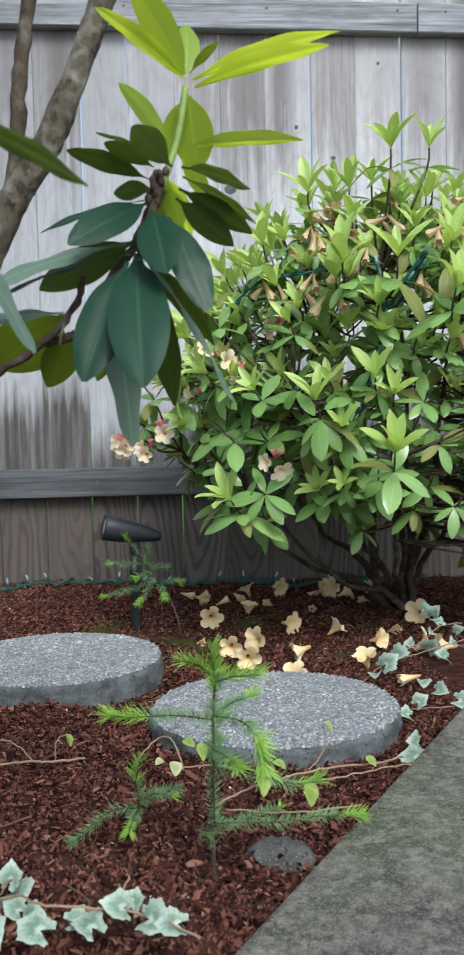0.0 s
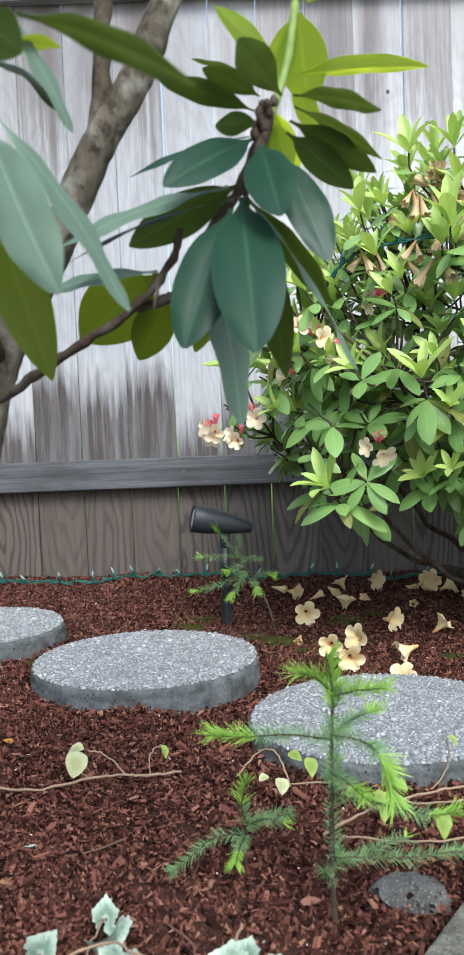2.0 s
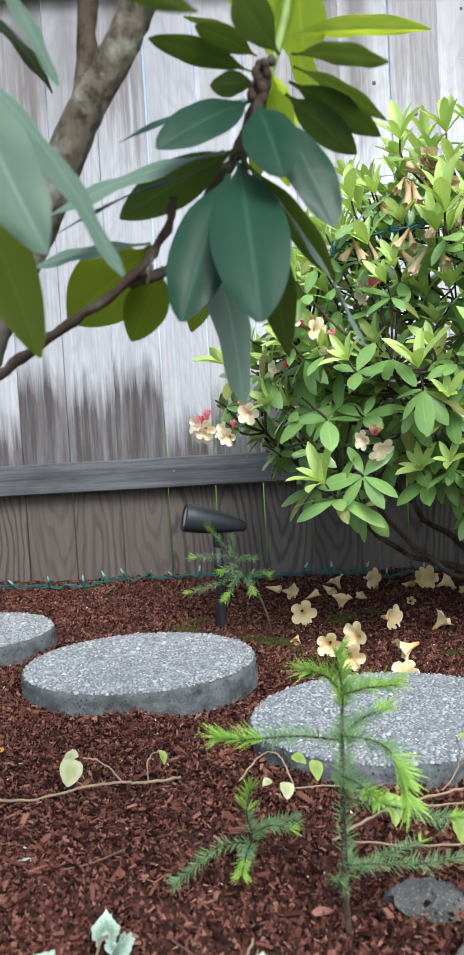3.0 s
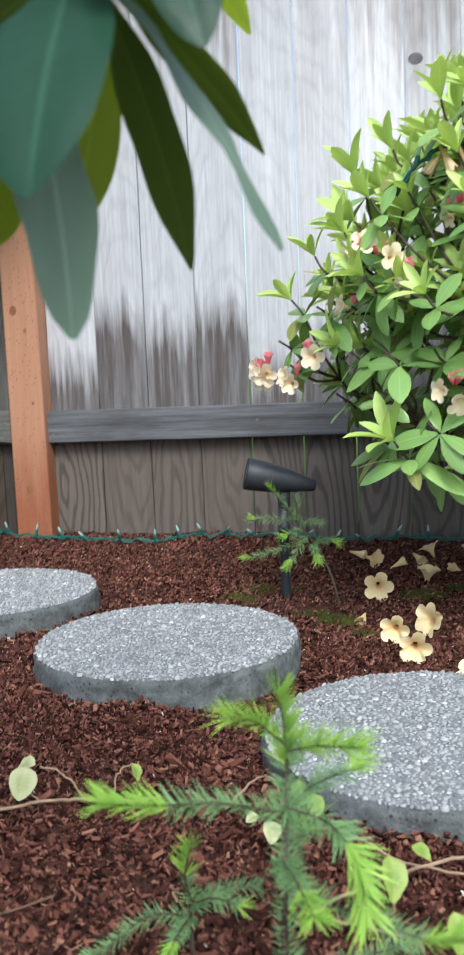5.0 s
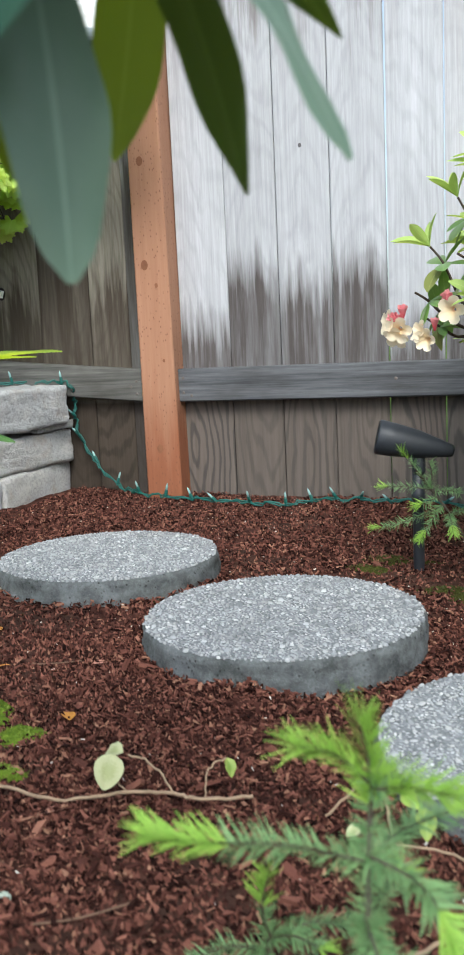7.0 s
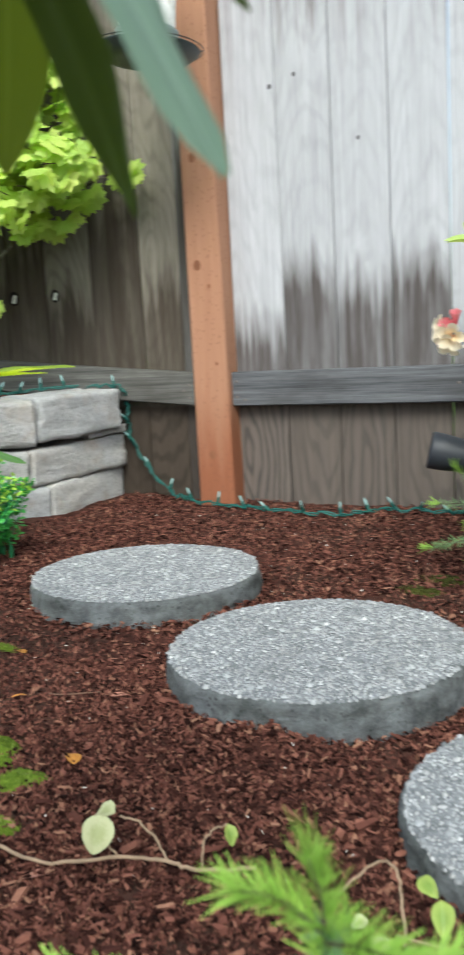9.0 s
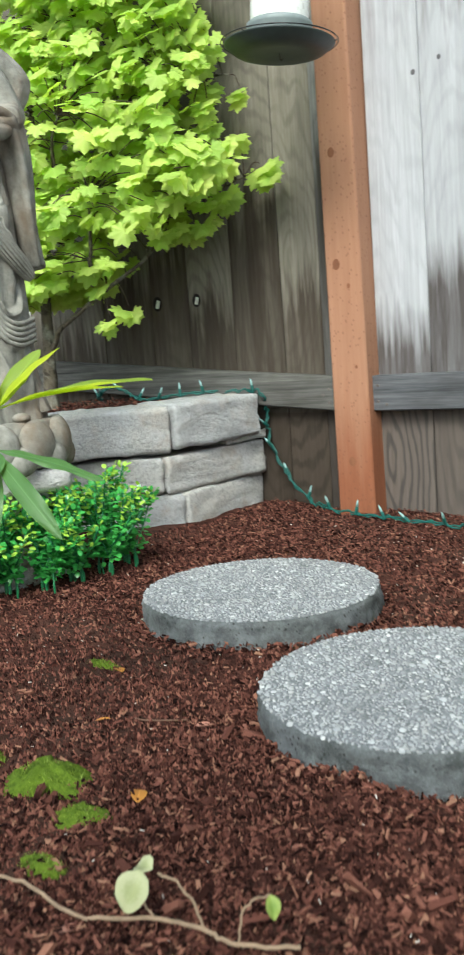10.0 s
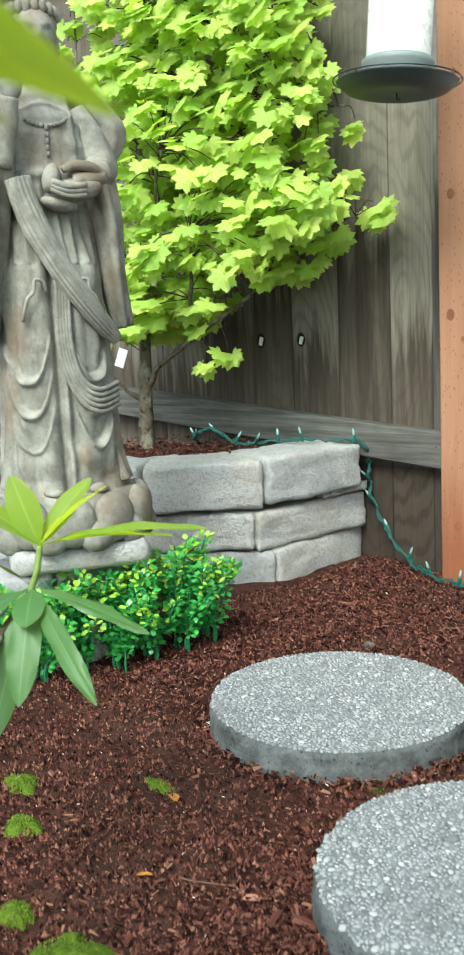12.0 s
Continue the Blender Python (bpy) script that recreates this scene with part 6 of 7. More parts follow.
def build_firs():
    rnd = random.Random(5)
    fir = thing("fir_seedling", "small fir seedling with bright new tips in the mulch", "seedling")
    bm = bmesh.new()
    stem = bend([(0.880, -1.945, -0.02), (0.878, -1.94, 0.06), (0.881, -1.937, 0.14), (0.884, -1.935, 0.215), (0.884, -1.937, 0.245)], 6, 0.0004)
    tube(bm, stem, [0.0030 - 0.0018 * i / (len(stem) - 1) for i in range(len(stem))], 8)
    part("stem", bm, M_TWIG, fir, "thin brown stem", True)
    for pts, n, ln, nf in (
            ([(0.884, -1.936, 0.205), (0.884, -1.937, 0.235), (0.880, -1.940, 0.258)], 60, 0.020, 0.1), ([(0.884, -1.936, 0.222), (0.868, -1.945, 0.24), (0.852, -1.955, 0.247)], 50, 0.018, 0.1),
            ([(0.884, -1.936, 0.218), (0.905, -1.945, 0.226), (0.930, -1.955, 0.230)], 60, 0.018, 0.25), ([(0.881, -1.938, 0.178), (0.84, -1.95, 0.188), (0.800, -1.965, 0.192), (0.774, -1.975, 0.198)], 110, 0.018, 0.55),
            ([(0.882, -1.938, 0.182), (0.912, -1.955, 0.180), (0.928, -1.965, 0.162), (0.934, -1.97, 0.132)], 90, 0.021, 0.5), ([(0.881, -1.938, 0.178), (0.90, -1.91, 0.185), (0.93, -1.885, 0.188)], 70, 0.016, 0.8),
            ([(0.881, -1.937, 0.125), (0.93, -1.95, 0.118), (0.965, -1.96, 0.112), (0.992, -1.965, 0.116)], 90, 0.016, 0.68), ([(0.880, -1.938, 0.145), (0.892, -1.97, 0.150), (0.905, -2.00, 0.146)], 70, 0.017, 0.6),
            ([(0.880, -1.94, 0.065), (0.95, -1.935, 0.060), (1.005, -1.93, 0.063), (1.045, -1.925, 0.058)], 130, 0.015, 0.78), ([(0.879, -1.94, 0.055), (0.92, -1.90, 0.052), (0.96, -1.87, 0.05)], 70, 0.014, 0.95),
            ([(0.879, -1.94, 0.040), (0.872, -1.955, 0.058), (0.870, -1.965, 0.066)], 50, 0.014, 1.1), ([(0.880, -1.94, 0.135), (0.885, -1.90, 0.14), (0.890, -1.87, 0.132)], 60, 0.015, 0.8),
            ([(0.881, -1.938, 0.06), (0.881, -1.938, 0.13), (0.883, -1.937, 0.20)], 110, 0.015, 1.1)):
        fir_branch(fir, pts, rnd, n, ln, nf)
    small = thing("fir_seedling", "tiny spreading fir seedling low in the mulch", "seedling")
    bm = bmesh.new()
    tube(bm, bend([(0.795, -1.842, -0.01), (0.794, -1.845, 0.03), (0.797, -1.847, 0.06)], 4), 0.0020, 7)
    part("stem", bm, M_TWIG, small, "", True)
    for pts, n, ln, nf in (
            ([(0.796, -1.846, 0.055), (0.792, -1.848, 0.08), (0.798, -1.85, 0.104)], 70, 0.016, 0.45), ([(0.796, -1.846, 0.055), (0.815, -1.855, 0.066), (0.835, -1.86, 0.064)], 60, 0.014, 0.9),
            ([(0.795, -1.845, 0.045), (0.765, -1.855, 0.048), (0.735, -1.865, 0.030), (0.718, -1.87, 0.018)], 90, 0.014, 1.1), ([(0.795, -1.845, 0.045), (0.790, -1.87, 0.045), (0.785, -1.89, 0.036)], 60, 0.013, 0.6),
            ([(0.795, -1.845, 0.05), (0.82, -1.83, 0.06), (0.845, -1.82, 0.055)], 60, 0.013, 1.1)):
        fir_branch(small, pts, rnd, n, ln, nf)
    thin = thing("fir_seedling", "leaning fir seedling with lime tips beside the spotlight", "seedling")
    bm = bmesh.new()
    tube(bm, bend([(0.850, -0.735, -0.01), (0.838, -0.732, 0.05), (0.812, -0.728, 0.11), (0.770, -0.735, 0.17), (0.745, -0.745, 0.205)], 6), 0.0022, 7)
    part("stem", bm, M_TWIG, thin, "", True)
    for pts, n, ln, nf in (
            ([(0.77, -0.735, 0.17), (0.745, -0.75, 0.21), (0.722, -0.765, 0.242)], 70, 0.018, 0.72), ([(0.77, -0.735, 0.17), (0.725, -0.75, 0.178), (0.685, -0.76, 0.178)], 60, 0.018, 0.8),
            ([(0.79, -0.73, 0.14), (0.73, -0.75, 0.115), (0.668, -0.76, 0.102)], 80, 0.018, 0.82), ([(0.78, -0.733, 0.155), (0.762, -0.75, 0.15), (0.748, -0.76, 0.144)], 40, 0.018, 0.6),
            ([(0.79, -0.73, 0.14), (0.768, -0.75, 0.11), (0.752, -0.76, 0.085)], 50, 0.018, 0.65), ([(0.80, -0.73, 0.125), (0.806, -0.75, 0.115), (0.810, -0.76, 0.096)], 40, 0.018, 0.6),
            ([(0.80, -0.73, 0.125), (0.828, -0.745, 0.135), (0.847, -0.75, 0.13)], 45, 0.018, 0.65), ([(0.775, -0.735, 0.165), (0.80, -0.75, 0.172), (0.82, -0.76, 0.168)], 50, 0.018, 1.1), ([(0.77, -0.737, 0.17), (0.772, -0.74, 0.20), (0.768, -0.745, 0.222)], 40, 0.018, 1.1)):
        fir_branch(thin, pts, rnd, n, ln, nf)


build_firs()


# ---- ivy, vines and fallen blossoms ----
def ivy_mat(name, green, edge, amount):
    k = Mat(name, 0.5, 0.4)
    c = k.node("ShaderNodeTexCoord", 2)
    d = k.vmath("SUBTRACT", c, (0.5, 0.5, 0.0))
    rad = k.t.nodes.new("ShaderNodeVectorMath")
    rad.operation = "LENGTH"
    k.set(rad, 0, d)
    n = k.noise(k.node("ShaderNodeTexCoord", 3), 14, 3)
    f = k.math("ADD", rad.outputs[1], k.math("MULTIPLY", k.math("SUBTRACT", n, 0.5), 0.5))
    k.color(k.mix(k.ramp(f, (0.16, 0.0), (0.34, amount)), green, edge))
    return k.translucent(edge, 0.2).m


M_IVY = ivy_mat("variegated ivy leaf", (0.16, 0.25, 0.18), (0.44, 0.53, 0.44), 1.0)
M_IVY_PALE = ivy_mat("pale yellow-green ivy leaf", (0.34, 0.37, 0.17), (0.52, 0.53, 0.32), 0.7)
M_IVY_LIME = ivy_mat("lime ivy leaf", (0.18, 0.28, 0.05), (0.34, 0.41, 0.10), 0.6)
M_DRY_TWIG = plain("dry brown twig", (0.13, 0.075, 0.05), 0.85)
M_VINE = plain("dry vine", (0.27, 0.19, 0.125), 0.8)
IVY = maple_shape(random.Random(2), 5, 0.84)
IVY_CURLED = ([(x * 0.80, y * 1.2, z + 1.1 * x * x - 0.45 * y * y) for x, y, z in IVY[0]], IVY[1], IVY[2])
ROUND_LEAF = leaf_shape(0.80, 0.70, 0.30, 9, 0.72, 0.25, 0.02, 3, 0.62, 0.03)
POINT_LEAF = leaf_shape(0.62, 0.75, 0.22, 9, 0.75, 0.20, 0.02, 3, 0.80, 0.03)
IVY_MESH = {k: shape_mesh("leaf", shp, m) for k, shp, m in (("white", IVY_CURLED, M_IVY), ("pale", ROUND_LEAF, M_IVY_PALE), ("lime", POINT_LEAF, M_IVY_LIME))}


def ivy(label, stems, leaves):
    pl = thing("ivy", label, "ivy")
    for pts, r in stems:
        bm = bmesh.new()
        tube(bm, bend(pts, 7, 0.0012), r * 0.7, 7)
        part("stem", bm, M_VINE, pl, "", True)
    for kind, base, tip, face in leaves:
        base, tip = Vector(base), Vector(tip)
        if kind != "white":
            tip = base.lerp(tip, 0.72)
        mesh_part("leaf", IVY_MESH[kind], None, pl, at=leaf_pose(base, tip, face, 1.05))


def scatter_ivy(spots, rnd, size, up):
    out = []
    for x, y, z in spots:
        d = Vector((rnd.uniform(-1, 1), rnd.uniform(-1, 0.4), rnd.uniform(-0.2, 0.8))).normalized()
        p = Vector((x, y, z))
        out.append(("white", p, p + d * size * rnd.uniform(0.8, 1.25), (rnd.uniform(-0.4, 0.4), -0.7, up + rnd.uniform(0, 0.6))))
    return out


_i = random.Random(17)
ivy("variegated white-edged ivy creeping over mulch by the path", [([(0.60, -2.06, 0.02), (0.68, -2.05, 0.05), (0.72, -2.09, 0.06), (0.80, -2.09, 0.05), (0.86, -2.14, 0.05)], 0.0018), ([(0.66, -2.04, 0.03), (0.665, -2.0, 0.035), (0.668, -1.975, 0.03)], 0.0014), ([(0.78, -2.09, 0.05), (0.795, -2.06, 0.07)], 0.0014)],
    scatter_ivy([(0.667, -1.975, 0.030), (0.678, -1.985, 0.028), (0.674, -2.02, 0.032), (0.688, -2.05, 0.035), (0.70, -2.07, 0.035), (0.715, -2.095, 0.04), (0.745, -2.085, 0.04), (0.762, -2.095, 0.04), (0.797, -2.07, 0.045), (0.79, -2.09, 0.055), (0.815, -2.105, 0.05), (0.84, -2.115, 0.05), (0.66, -2.07, 0.03), (0.62, -2.03, 0.03)], _i, 0.031, 0.5))
ivy("variegated white-edged ivy beside the stepping stone", [([(1.17, -1.27, 0.015), (1.25, -1.20, 0.05), (1.33, -1.10, 0.05), (1.40, -1.00, 0.06), (1.47, -0.93, 0.05)], 0.0020), ([(1.25, -1.20, 0.04), (1.32, -1.20, 0.06), (1.42, -1.12, 0.06)], 0.0016), ([(1.20, -1.40, 0.01), (1.28, -1.46, 0.03), (1.33, -1.44, 0.03)], 0.0016)],
    scatter_ivy([(1.205, -1.26, 0.035), (1.225, -1.255, 0.05), (1.26, -1.19, 0.05), (1.285, -1.17, 0.05), (1.31, -1.12, 0.05), (1.335, -1.15, 0.05), (1.37, -1.05, 0.06), (1.40, -0.99, 0.065), (1.405, -0.93, 0.07), (1.43, -1.02, 0.05), (1.395, -0.88, 0.07), (1.36, -1.18, 0.04), (1.40, -1.12, 0.05), (1.24, -1.43, 0.03), (1.215, -1.46, 0.02), (1.30, -1.46, 0.04), (1.20, -1.58, 0.015), (1.185, -1.63, 0.012), (1.30, -1.33, 0.02), (1.28, -1.30, 0.03)], _i, 0.036, 0.4))
ivy("pale ivy runner with two leaves trailing over the mulch", [([(0.40, -1.66, 0.022), (0.451, -1.655, 0.028), (0.528, -1.667, 0.028), (0.591, -1.642, 0.030), (0.638, -1.636, 0.032), (0.668, -1.636, 0.030), (0.707, -1.608, 0.024)], 0.0026), ([(0.591, -1.642, 0.030), (0.580, -1.640, 0.045), (0.578, -1.638, 0.062)], 0.0014), ([(0.638, -1.636, 0.032), (0.612, -1.628, 0.055), (0.590, -1.632, 0.064)], 0.0016), ([(0.668, -1.636, 0.030), (0.670, -1.625, 0.055), (0.682, -1.608, 0.060)], 0.0013)],
    [("pale", (0.578, -1.638, 0.066), (0.572, -1.662, 0.026), (0.3, -0.9, 0.3)), ("pale", (0.585, -1.632, 0.066), (0.556, -1.628, 0.058), (0.1, -0.4, 1)), ("lime", (0.682, -1.608, 0.060), (0.690, -1.615, 0.036), (0.8, -0.6, 0.3))])
ivy("tangled dry ivy runners with lime leaves round the seedling", [([(0.78, -1.62, 0.02), (0.813, -1.595, 0.045), (0.835, -1.62, 0.045), (0.848, -1.66, 0.02)], 0.0018), ([(0.88, -1.79, 0.018), (0.93, -1.75, 0.024), (1.00, -1.70, 0.022), (1.06, -1.675, 0.02), (1.12, -1.67, 0.022), (1.16, -1.645, 0.02)], 0.0024), ([(0.94, -1.70, 0.02), (1.02, -1.72, 0.02), (1.10, -1.695, 0.02), (1.17, -1.66, 0.016)], 0.0018), ([(0.84, -1.65, 0.02), (0.90, -1.665, 0.025), (0.96, -1.71, 0.02)], 0.0018), ([(1.02, -1.68, 0.02), (1.045, -1.66, 0.04), (1.046, -1.655, 0.075)], 0.0013), ([(0.90, -1.80, 0.02), (0.98, -1.82, 0.02), (1.07, -1.80, 0.018)], 0.0018)],
    [("lime", (0.848, -1.61, 0.045), (0.872, -1.625, 0.035), (0.5, -0.8, 0.4)), ("lime", (0.872, -1.64, 0.050), (0.878, -1.665, 0.022), (0.3, -0.9, 0.3)), ("lime", (0.945, -1.76, 0.055), (0.950, -1.79, 0.014), (0.5, -0.9, 0.2)), ("lime", (1.046, -1.66, 0.080), (1.060, -1.665, 0.062), (0.2, -0.4, 1)), ("lime", (0.99, -1.885, 0.085), (0.995, -1.90, 0.048), (0.4, -0.9, 0.2)), ("pale", (0.835, -1.68, 0.04), (0.838, -1.70, 0.018), (0.4, -0.9, 0.3)), ("lime", (1.10, -1.68, 0.035), (1.118, -1.69, 0.018), (0.3, -0.7, 0.5)), ("pale", (0.82, -1.66, 0.035), (0.806, -1.672, 0.03), (0.1, -0.5, 1)), ("lime", (0.965, -1.75, 0.06), (0.985, -1.765, 0.05), (0.1, -0.5, 1))])


def build_fallen():
    rnd = random.Random(33)
    meshes = [shape_mesh("fallen_blossom", s, M_FALLEN) for s in FLOWERS] + [shape_mesh("fallen_blossom", LIMP, M_FALLEN)]
    for x, y in ((0.849, -0.274), (0.946, -0.403), (1.051, -0.259), (1.022, -0.535), (1.118, -0.24), (1.10, -0.429), (1.09, -0.746), (0.922, -0.657), (0.901, -0.841), (1.003, -0.825), (1.031, -0.902), (0.958, -0.954), (0.985, -1.045), (1.118, -1.03), (1.195, -0.776),
                 (1.243, -0.292), (1.199, -0.489), (1.307, -0.303), (1.374, -0.383), (1.265, -0.924), (1.223, -1.105), (1.336, -0.791), (1.447, -0.665), (1.299, -1.221), (1.34, -1.015), (1.419, -1.057), (1.071, -1.175), (1.00, -0.33), (1.29, -0.37), (0.89, -0.36), (1.22, -0.25), (1.34, -0.29), (1.42, -0.30)):
        far = y > -0.5
        k = rnd.choice((0, 1, 2, 2, 3) if not far else (2, 3, 3, 1))
        d = Vector((rnd.uniform(-0.9, 0.9), rnd.uniform(-1.0, 0.1), rnd.uniform(-0.25, 0.5) if k != 0 else rnd.uniform(0.1, 0.6))).normalized()
        s = rnd.uniform(0.037, 0.046) if k != 3 else rnd.uniform(0.028, 0.036)
        m = Matrix.Translation((x, y, 0)) @ d.to_track_quat("Z", "Y").to_matrix().to_4x4() @ Matrix.Diagonal((s * (0.8 if k != 3 else 0.9), s * 0.8, s, 1))
        low = min((m @ Vector(v.co)).z for v in meshes[k].vertices)
        m = Matrix.Translation((0, 0, ground_z(x, y) - low - 0.001)) @ m
        tagged(mesh_part("fallen_blossom", meshes[k], None, at=m), "cream trumpet blossom fallen on the dark mulch" if k < 3 else "limp withered cream blossom lying on the mulch", "blossom", "blossoms fallen under the bush")


build_fallen()


# ---- artificial boxwood along the plinth ----
def build_boxwood():
    green = leaf_mat("glossy plastic box leaf", (0.022, 0.20, 0.045), (0.10, 0.42, 0.08), 0.30, 0.5, 0.15, (0.15, 0.5, 0.05))
    tips = leaf_mat("yellow-green box leaf", (0.24, 0.48, 0.05), (0.44, 0.64, 0.09), 0.4, 0.5, 0.2, (0.5, 0.7, 0.1))
    stem = plain("green plastic stem", (0.02, 0.16, 0.06), 0.4, 0.5)
    oval = leaf_shape(0.72, 0.10, 0.20, 4, 0.9, stalk=0.10, cross=1)
    for x, y, h, wd, seed in ((-0.235, -0.765, 0.205, 0.092, 1), (-0.255, -0.905, 0.185, 0.080, 2), (-0.300, -1.035, 0.18, 0.080, 3), (-0.345, -1.16, 0.18, 0.08, 4)):
        rnd = random.Random(seed)
        sh = thing("artificial_shrub", "small artificial boxwood shrub with glossy green leaves on plastic stems", "artificial plant", pose(x, y, ground_z(x, y)), "artificial shrubs")
        old, lime = Heap(), Heap()
        for s in range(26):
            a = rnd.uniform(0, 6.28)
            r = wd * math.sqrt(rnd.random())
            tip = Vector((r * math.cos(a), r * math.sin(a), h * (1.02 - 0.35 * (r / wd) ** 2) * rnd.uniform(0.82, 1.1)))
            foot = Vector((rnd.choice((-0.012, 0.02, 0.0)), rnd.choice((-0.04, 0.035)), -0.01))
            run = bend([foot, foot + Vector((0, 0, 0.04)), foot.lerp(tip, 0.6) + Vector((0, 0, 0.01)), tip], 5)
            bm = bmesh.new()
            tube(bm, run, 0.0016 if s > 3 else 0.0026, 6)
            part("stem", bm, stem, sh, "", True)
            for i in range(78):
                u = rnd.uniform(0.34, 1.0)
                k = min(int(u * (len(run) - 1)), len(run) - 2)
                p = run[k].lerp(run[k + 1], u * (len(run) - 1) - k)
                d = Vector((rnd.gauss(0, 1), rnd.gauss(0, 1), rnd.gauss(0.35, 0.6))).normalized()
                q = p + d * rnd.uniform(0.004, 0.013)
                m = leaf_pose(q, q + d * rnd.uniform(0.010, 0.015), Vector((0.3, -0.3, 1)) + d * 0.3, 1.0)
                (lime if u > 0.76 and rnd.random() < 0.45 else old).add(oval, m)
        old.make("foliage", green, sh)
        lime.make("tip_foliage", tips, sh, "yellow-green young leaves")


build_boxwood()


# ---- moss, stones and litter ----
def build_litter():
    rnd = random.Random(44)
    moss = Mat("moss", 0.95, 0.1)
    c = moss.node("ShaderNodeTexCoord", 3)
    n = moss.noise(c, 120, 5, 0.75)
    moss.color(moss.ramp(n, (0.25, (0.045, 0.080, 0.008)), (0.6, (0.125, 0.19, 0.020)), (0.8, (0.22, 0.31, 0.04))))
    moss.bump(n, 1.0, 0.006)
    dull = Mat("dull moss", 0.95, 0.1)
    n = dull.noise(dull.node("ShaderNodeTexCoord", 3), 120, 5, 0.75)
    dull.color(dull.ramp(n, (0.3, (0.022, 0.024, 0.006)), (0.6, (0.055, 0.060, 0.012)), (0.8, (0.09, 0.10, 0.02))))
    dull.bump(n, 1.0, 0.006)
    blade = ([(-0.09, 0, 0), (0.09, 0, 0), (0.0, 1, 0)], [(0, 1, 2)], [(0, 0), (1, 0), (0.5, 1)])
    fuzz = needle_mat("moss tips", (0.075, 0.125, 0.012), (0.22, 0.30, 0.035))
    dull_fuzz = needle_mat("dull moss tips", (0.030, 0.036, 0.008), (0.085, 0.098, 0.018))
    for x, y, rx, ry, h in ((0.325, -1.505, 0.060, 0.048, 0.026), (0.415, -1.545, 0.040, 0.030, 0.012), (0.116, -1.195, 0.035, 0.014, 0.004), (-0.043, -1.311, 0.045, 0.03, 0.014), (0.058, -1.376, 0.03, 0.022, 0.016), (0.202, -1.484, 0.03, 0.02, 0.014),
                            (0.30, -1.60, 0.045, 0.03, 0.016), (0.85, -0.86, 0.045, 0.035, 0.016), (0.80, -0.80, 0.06, 0.05, 0.010), (0.67, -0.62, 0.09, 0.045, 0.008), (0.64, -0.72, 0.05, 0.03, 0.008), (1.01, -0.645, 0.055, 0.04, 0.010), (1.19, -0.985, 0.045, 0.03, 0.010), (1.08, -0.56, 0.05, 0.04, 0.008), (0.36, -1.02, 0.022, 0.016, 0.008), (0.44, -1.62, 0.03, 0.016, 0.006), (1.30, -0.72, 0.05, 0.035, 0.008), (0.90, -0.95, 0.04, 0.025, 0.010)):
        h *= 0.9
        bm = bmesh.new()
        m = 7
        rings = [[bm.verts.new((0, 0, h))]]
        for i in range(1, m):
            f = i / (m - 1)
            rings.append([bm.verts.new((rx * f * math.cos(a) * (1 + 0.55 * noise.noise(Vector((math.cos(a) * 2.5, math.sin(a) * 2.5, x * 9)))), ry * f * math.sin(a) * (1 + 0.55 * noise.noise(Vector((math.cos(a) * 2.5, math.sin(a) * 2.5, y * 9)))),
                                        h * (1 - f ** 2.2) * (1 + 0.5 * noise.noise(Vector((f * 4 * math.cos(a), f * 4 * math.sin(a), x * 5)))) - 0.006 * f ** 3)) for a in (2 * math.pi * k / 26 for k in range(26))])
        for k in range(26):
            bm.faces.new((rings[0][0], rings[1][k], rings[1][(k + 1) % 26]))
            for a, b in zip(rings[1:], rings[2:]):
                bm.faces.new((a[k], b[k], b[(k + 1) % 26], a[(k + 1) % 26]))
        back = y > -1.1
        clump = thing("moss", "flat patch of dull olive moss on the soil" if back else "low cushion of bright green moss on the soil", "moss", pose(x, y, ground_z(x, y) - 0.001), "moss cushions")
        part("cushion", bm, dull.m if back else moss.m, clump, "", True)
        hp = Heap()
        for _ in range(int(260 + 90000 * rx * ry)):
            f, a = math.sqrt(rnd.random()), rnd.uniform(0, 6.28)
            p = Vector((rx * f * math.cos(a), ry * f * math.sin(a), h * (1 - f ** 2.2) - 0.004 * f))
            d = Vector((rnd.gauss(0, 0.5), rnd.gauss(0, 0.5), 1)).normalized() * rnd.uniform(0.003, 0.006)
            hp.add(blade, leaf_pose(p, p + d, (rnd.gauss(0, 1), -1, 0.2), 1.6))
        hp.make("moss_fuzz", dull_fuzz if back else fuzz, clump)
    # a half-sunk stone
    rockm = concrete_mat("dark grey field stone", (0.10, 0.10, 0.10), (0.19, 0.185, 0.175), 0.1)
    bm = bmesh.new()
    for p in ball(bm, 24, 16):
        p.co = Vector((p.co.x * 0.040, p.co.y * 0.030, p.co.z * 0.015)) + 0.009 * noise.noise_vector(p.co * 2.1) + 0.0025 * noise.noise_vector(p.co * 6)
    tagged(part("stone", bm, rockm, smooth=True, at=pose(0.962, -1.905, 0.004, 0, 6, -25)), "dark grey stone half sunk in the mulch", "stone")
    bm = bmesh.new()
    for p in ball(bm, 14, 10):
        p.co = Vector((p.co.x * 0.012, p.co.y * 0.010, p.co.z * 0.006)) + 0.002 * noise.noise_vector(p.co * 2)
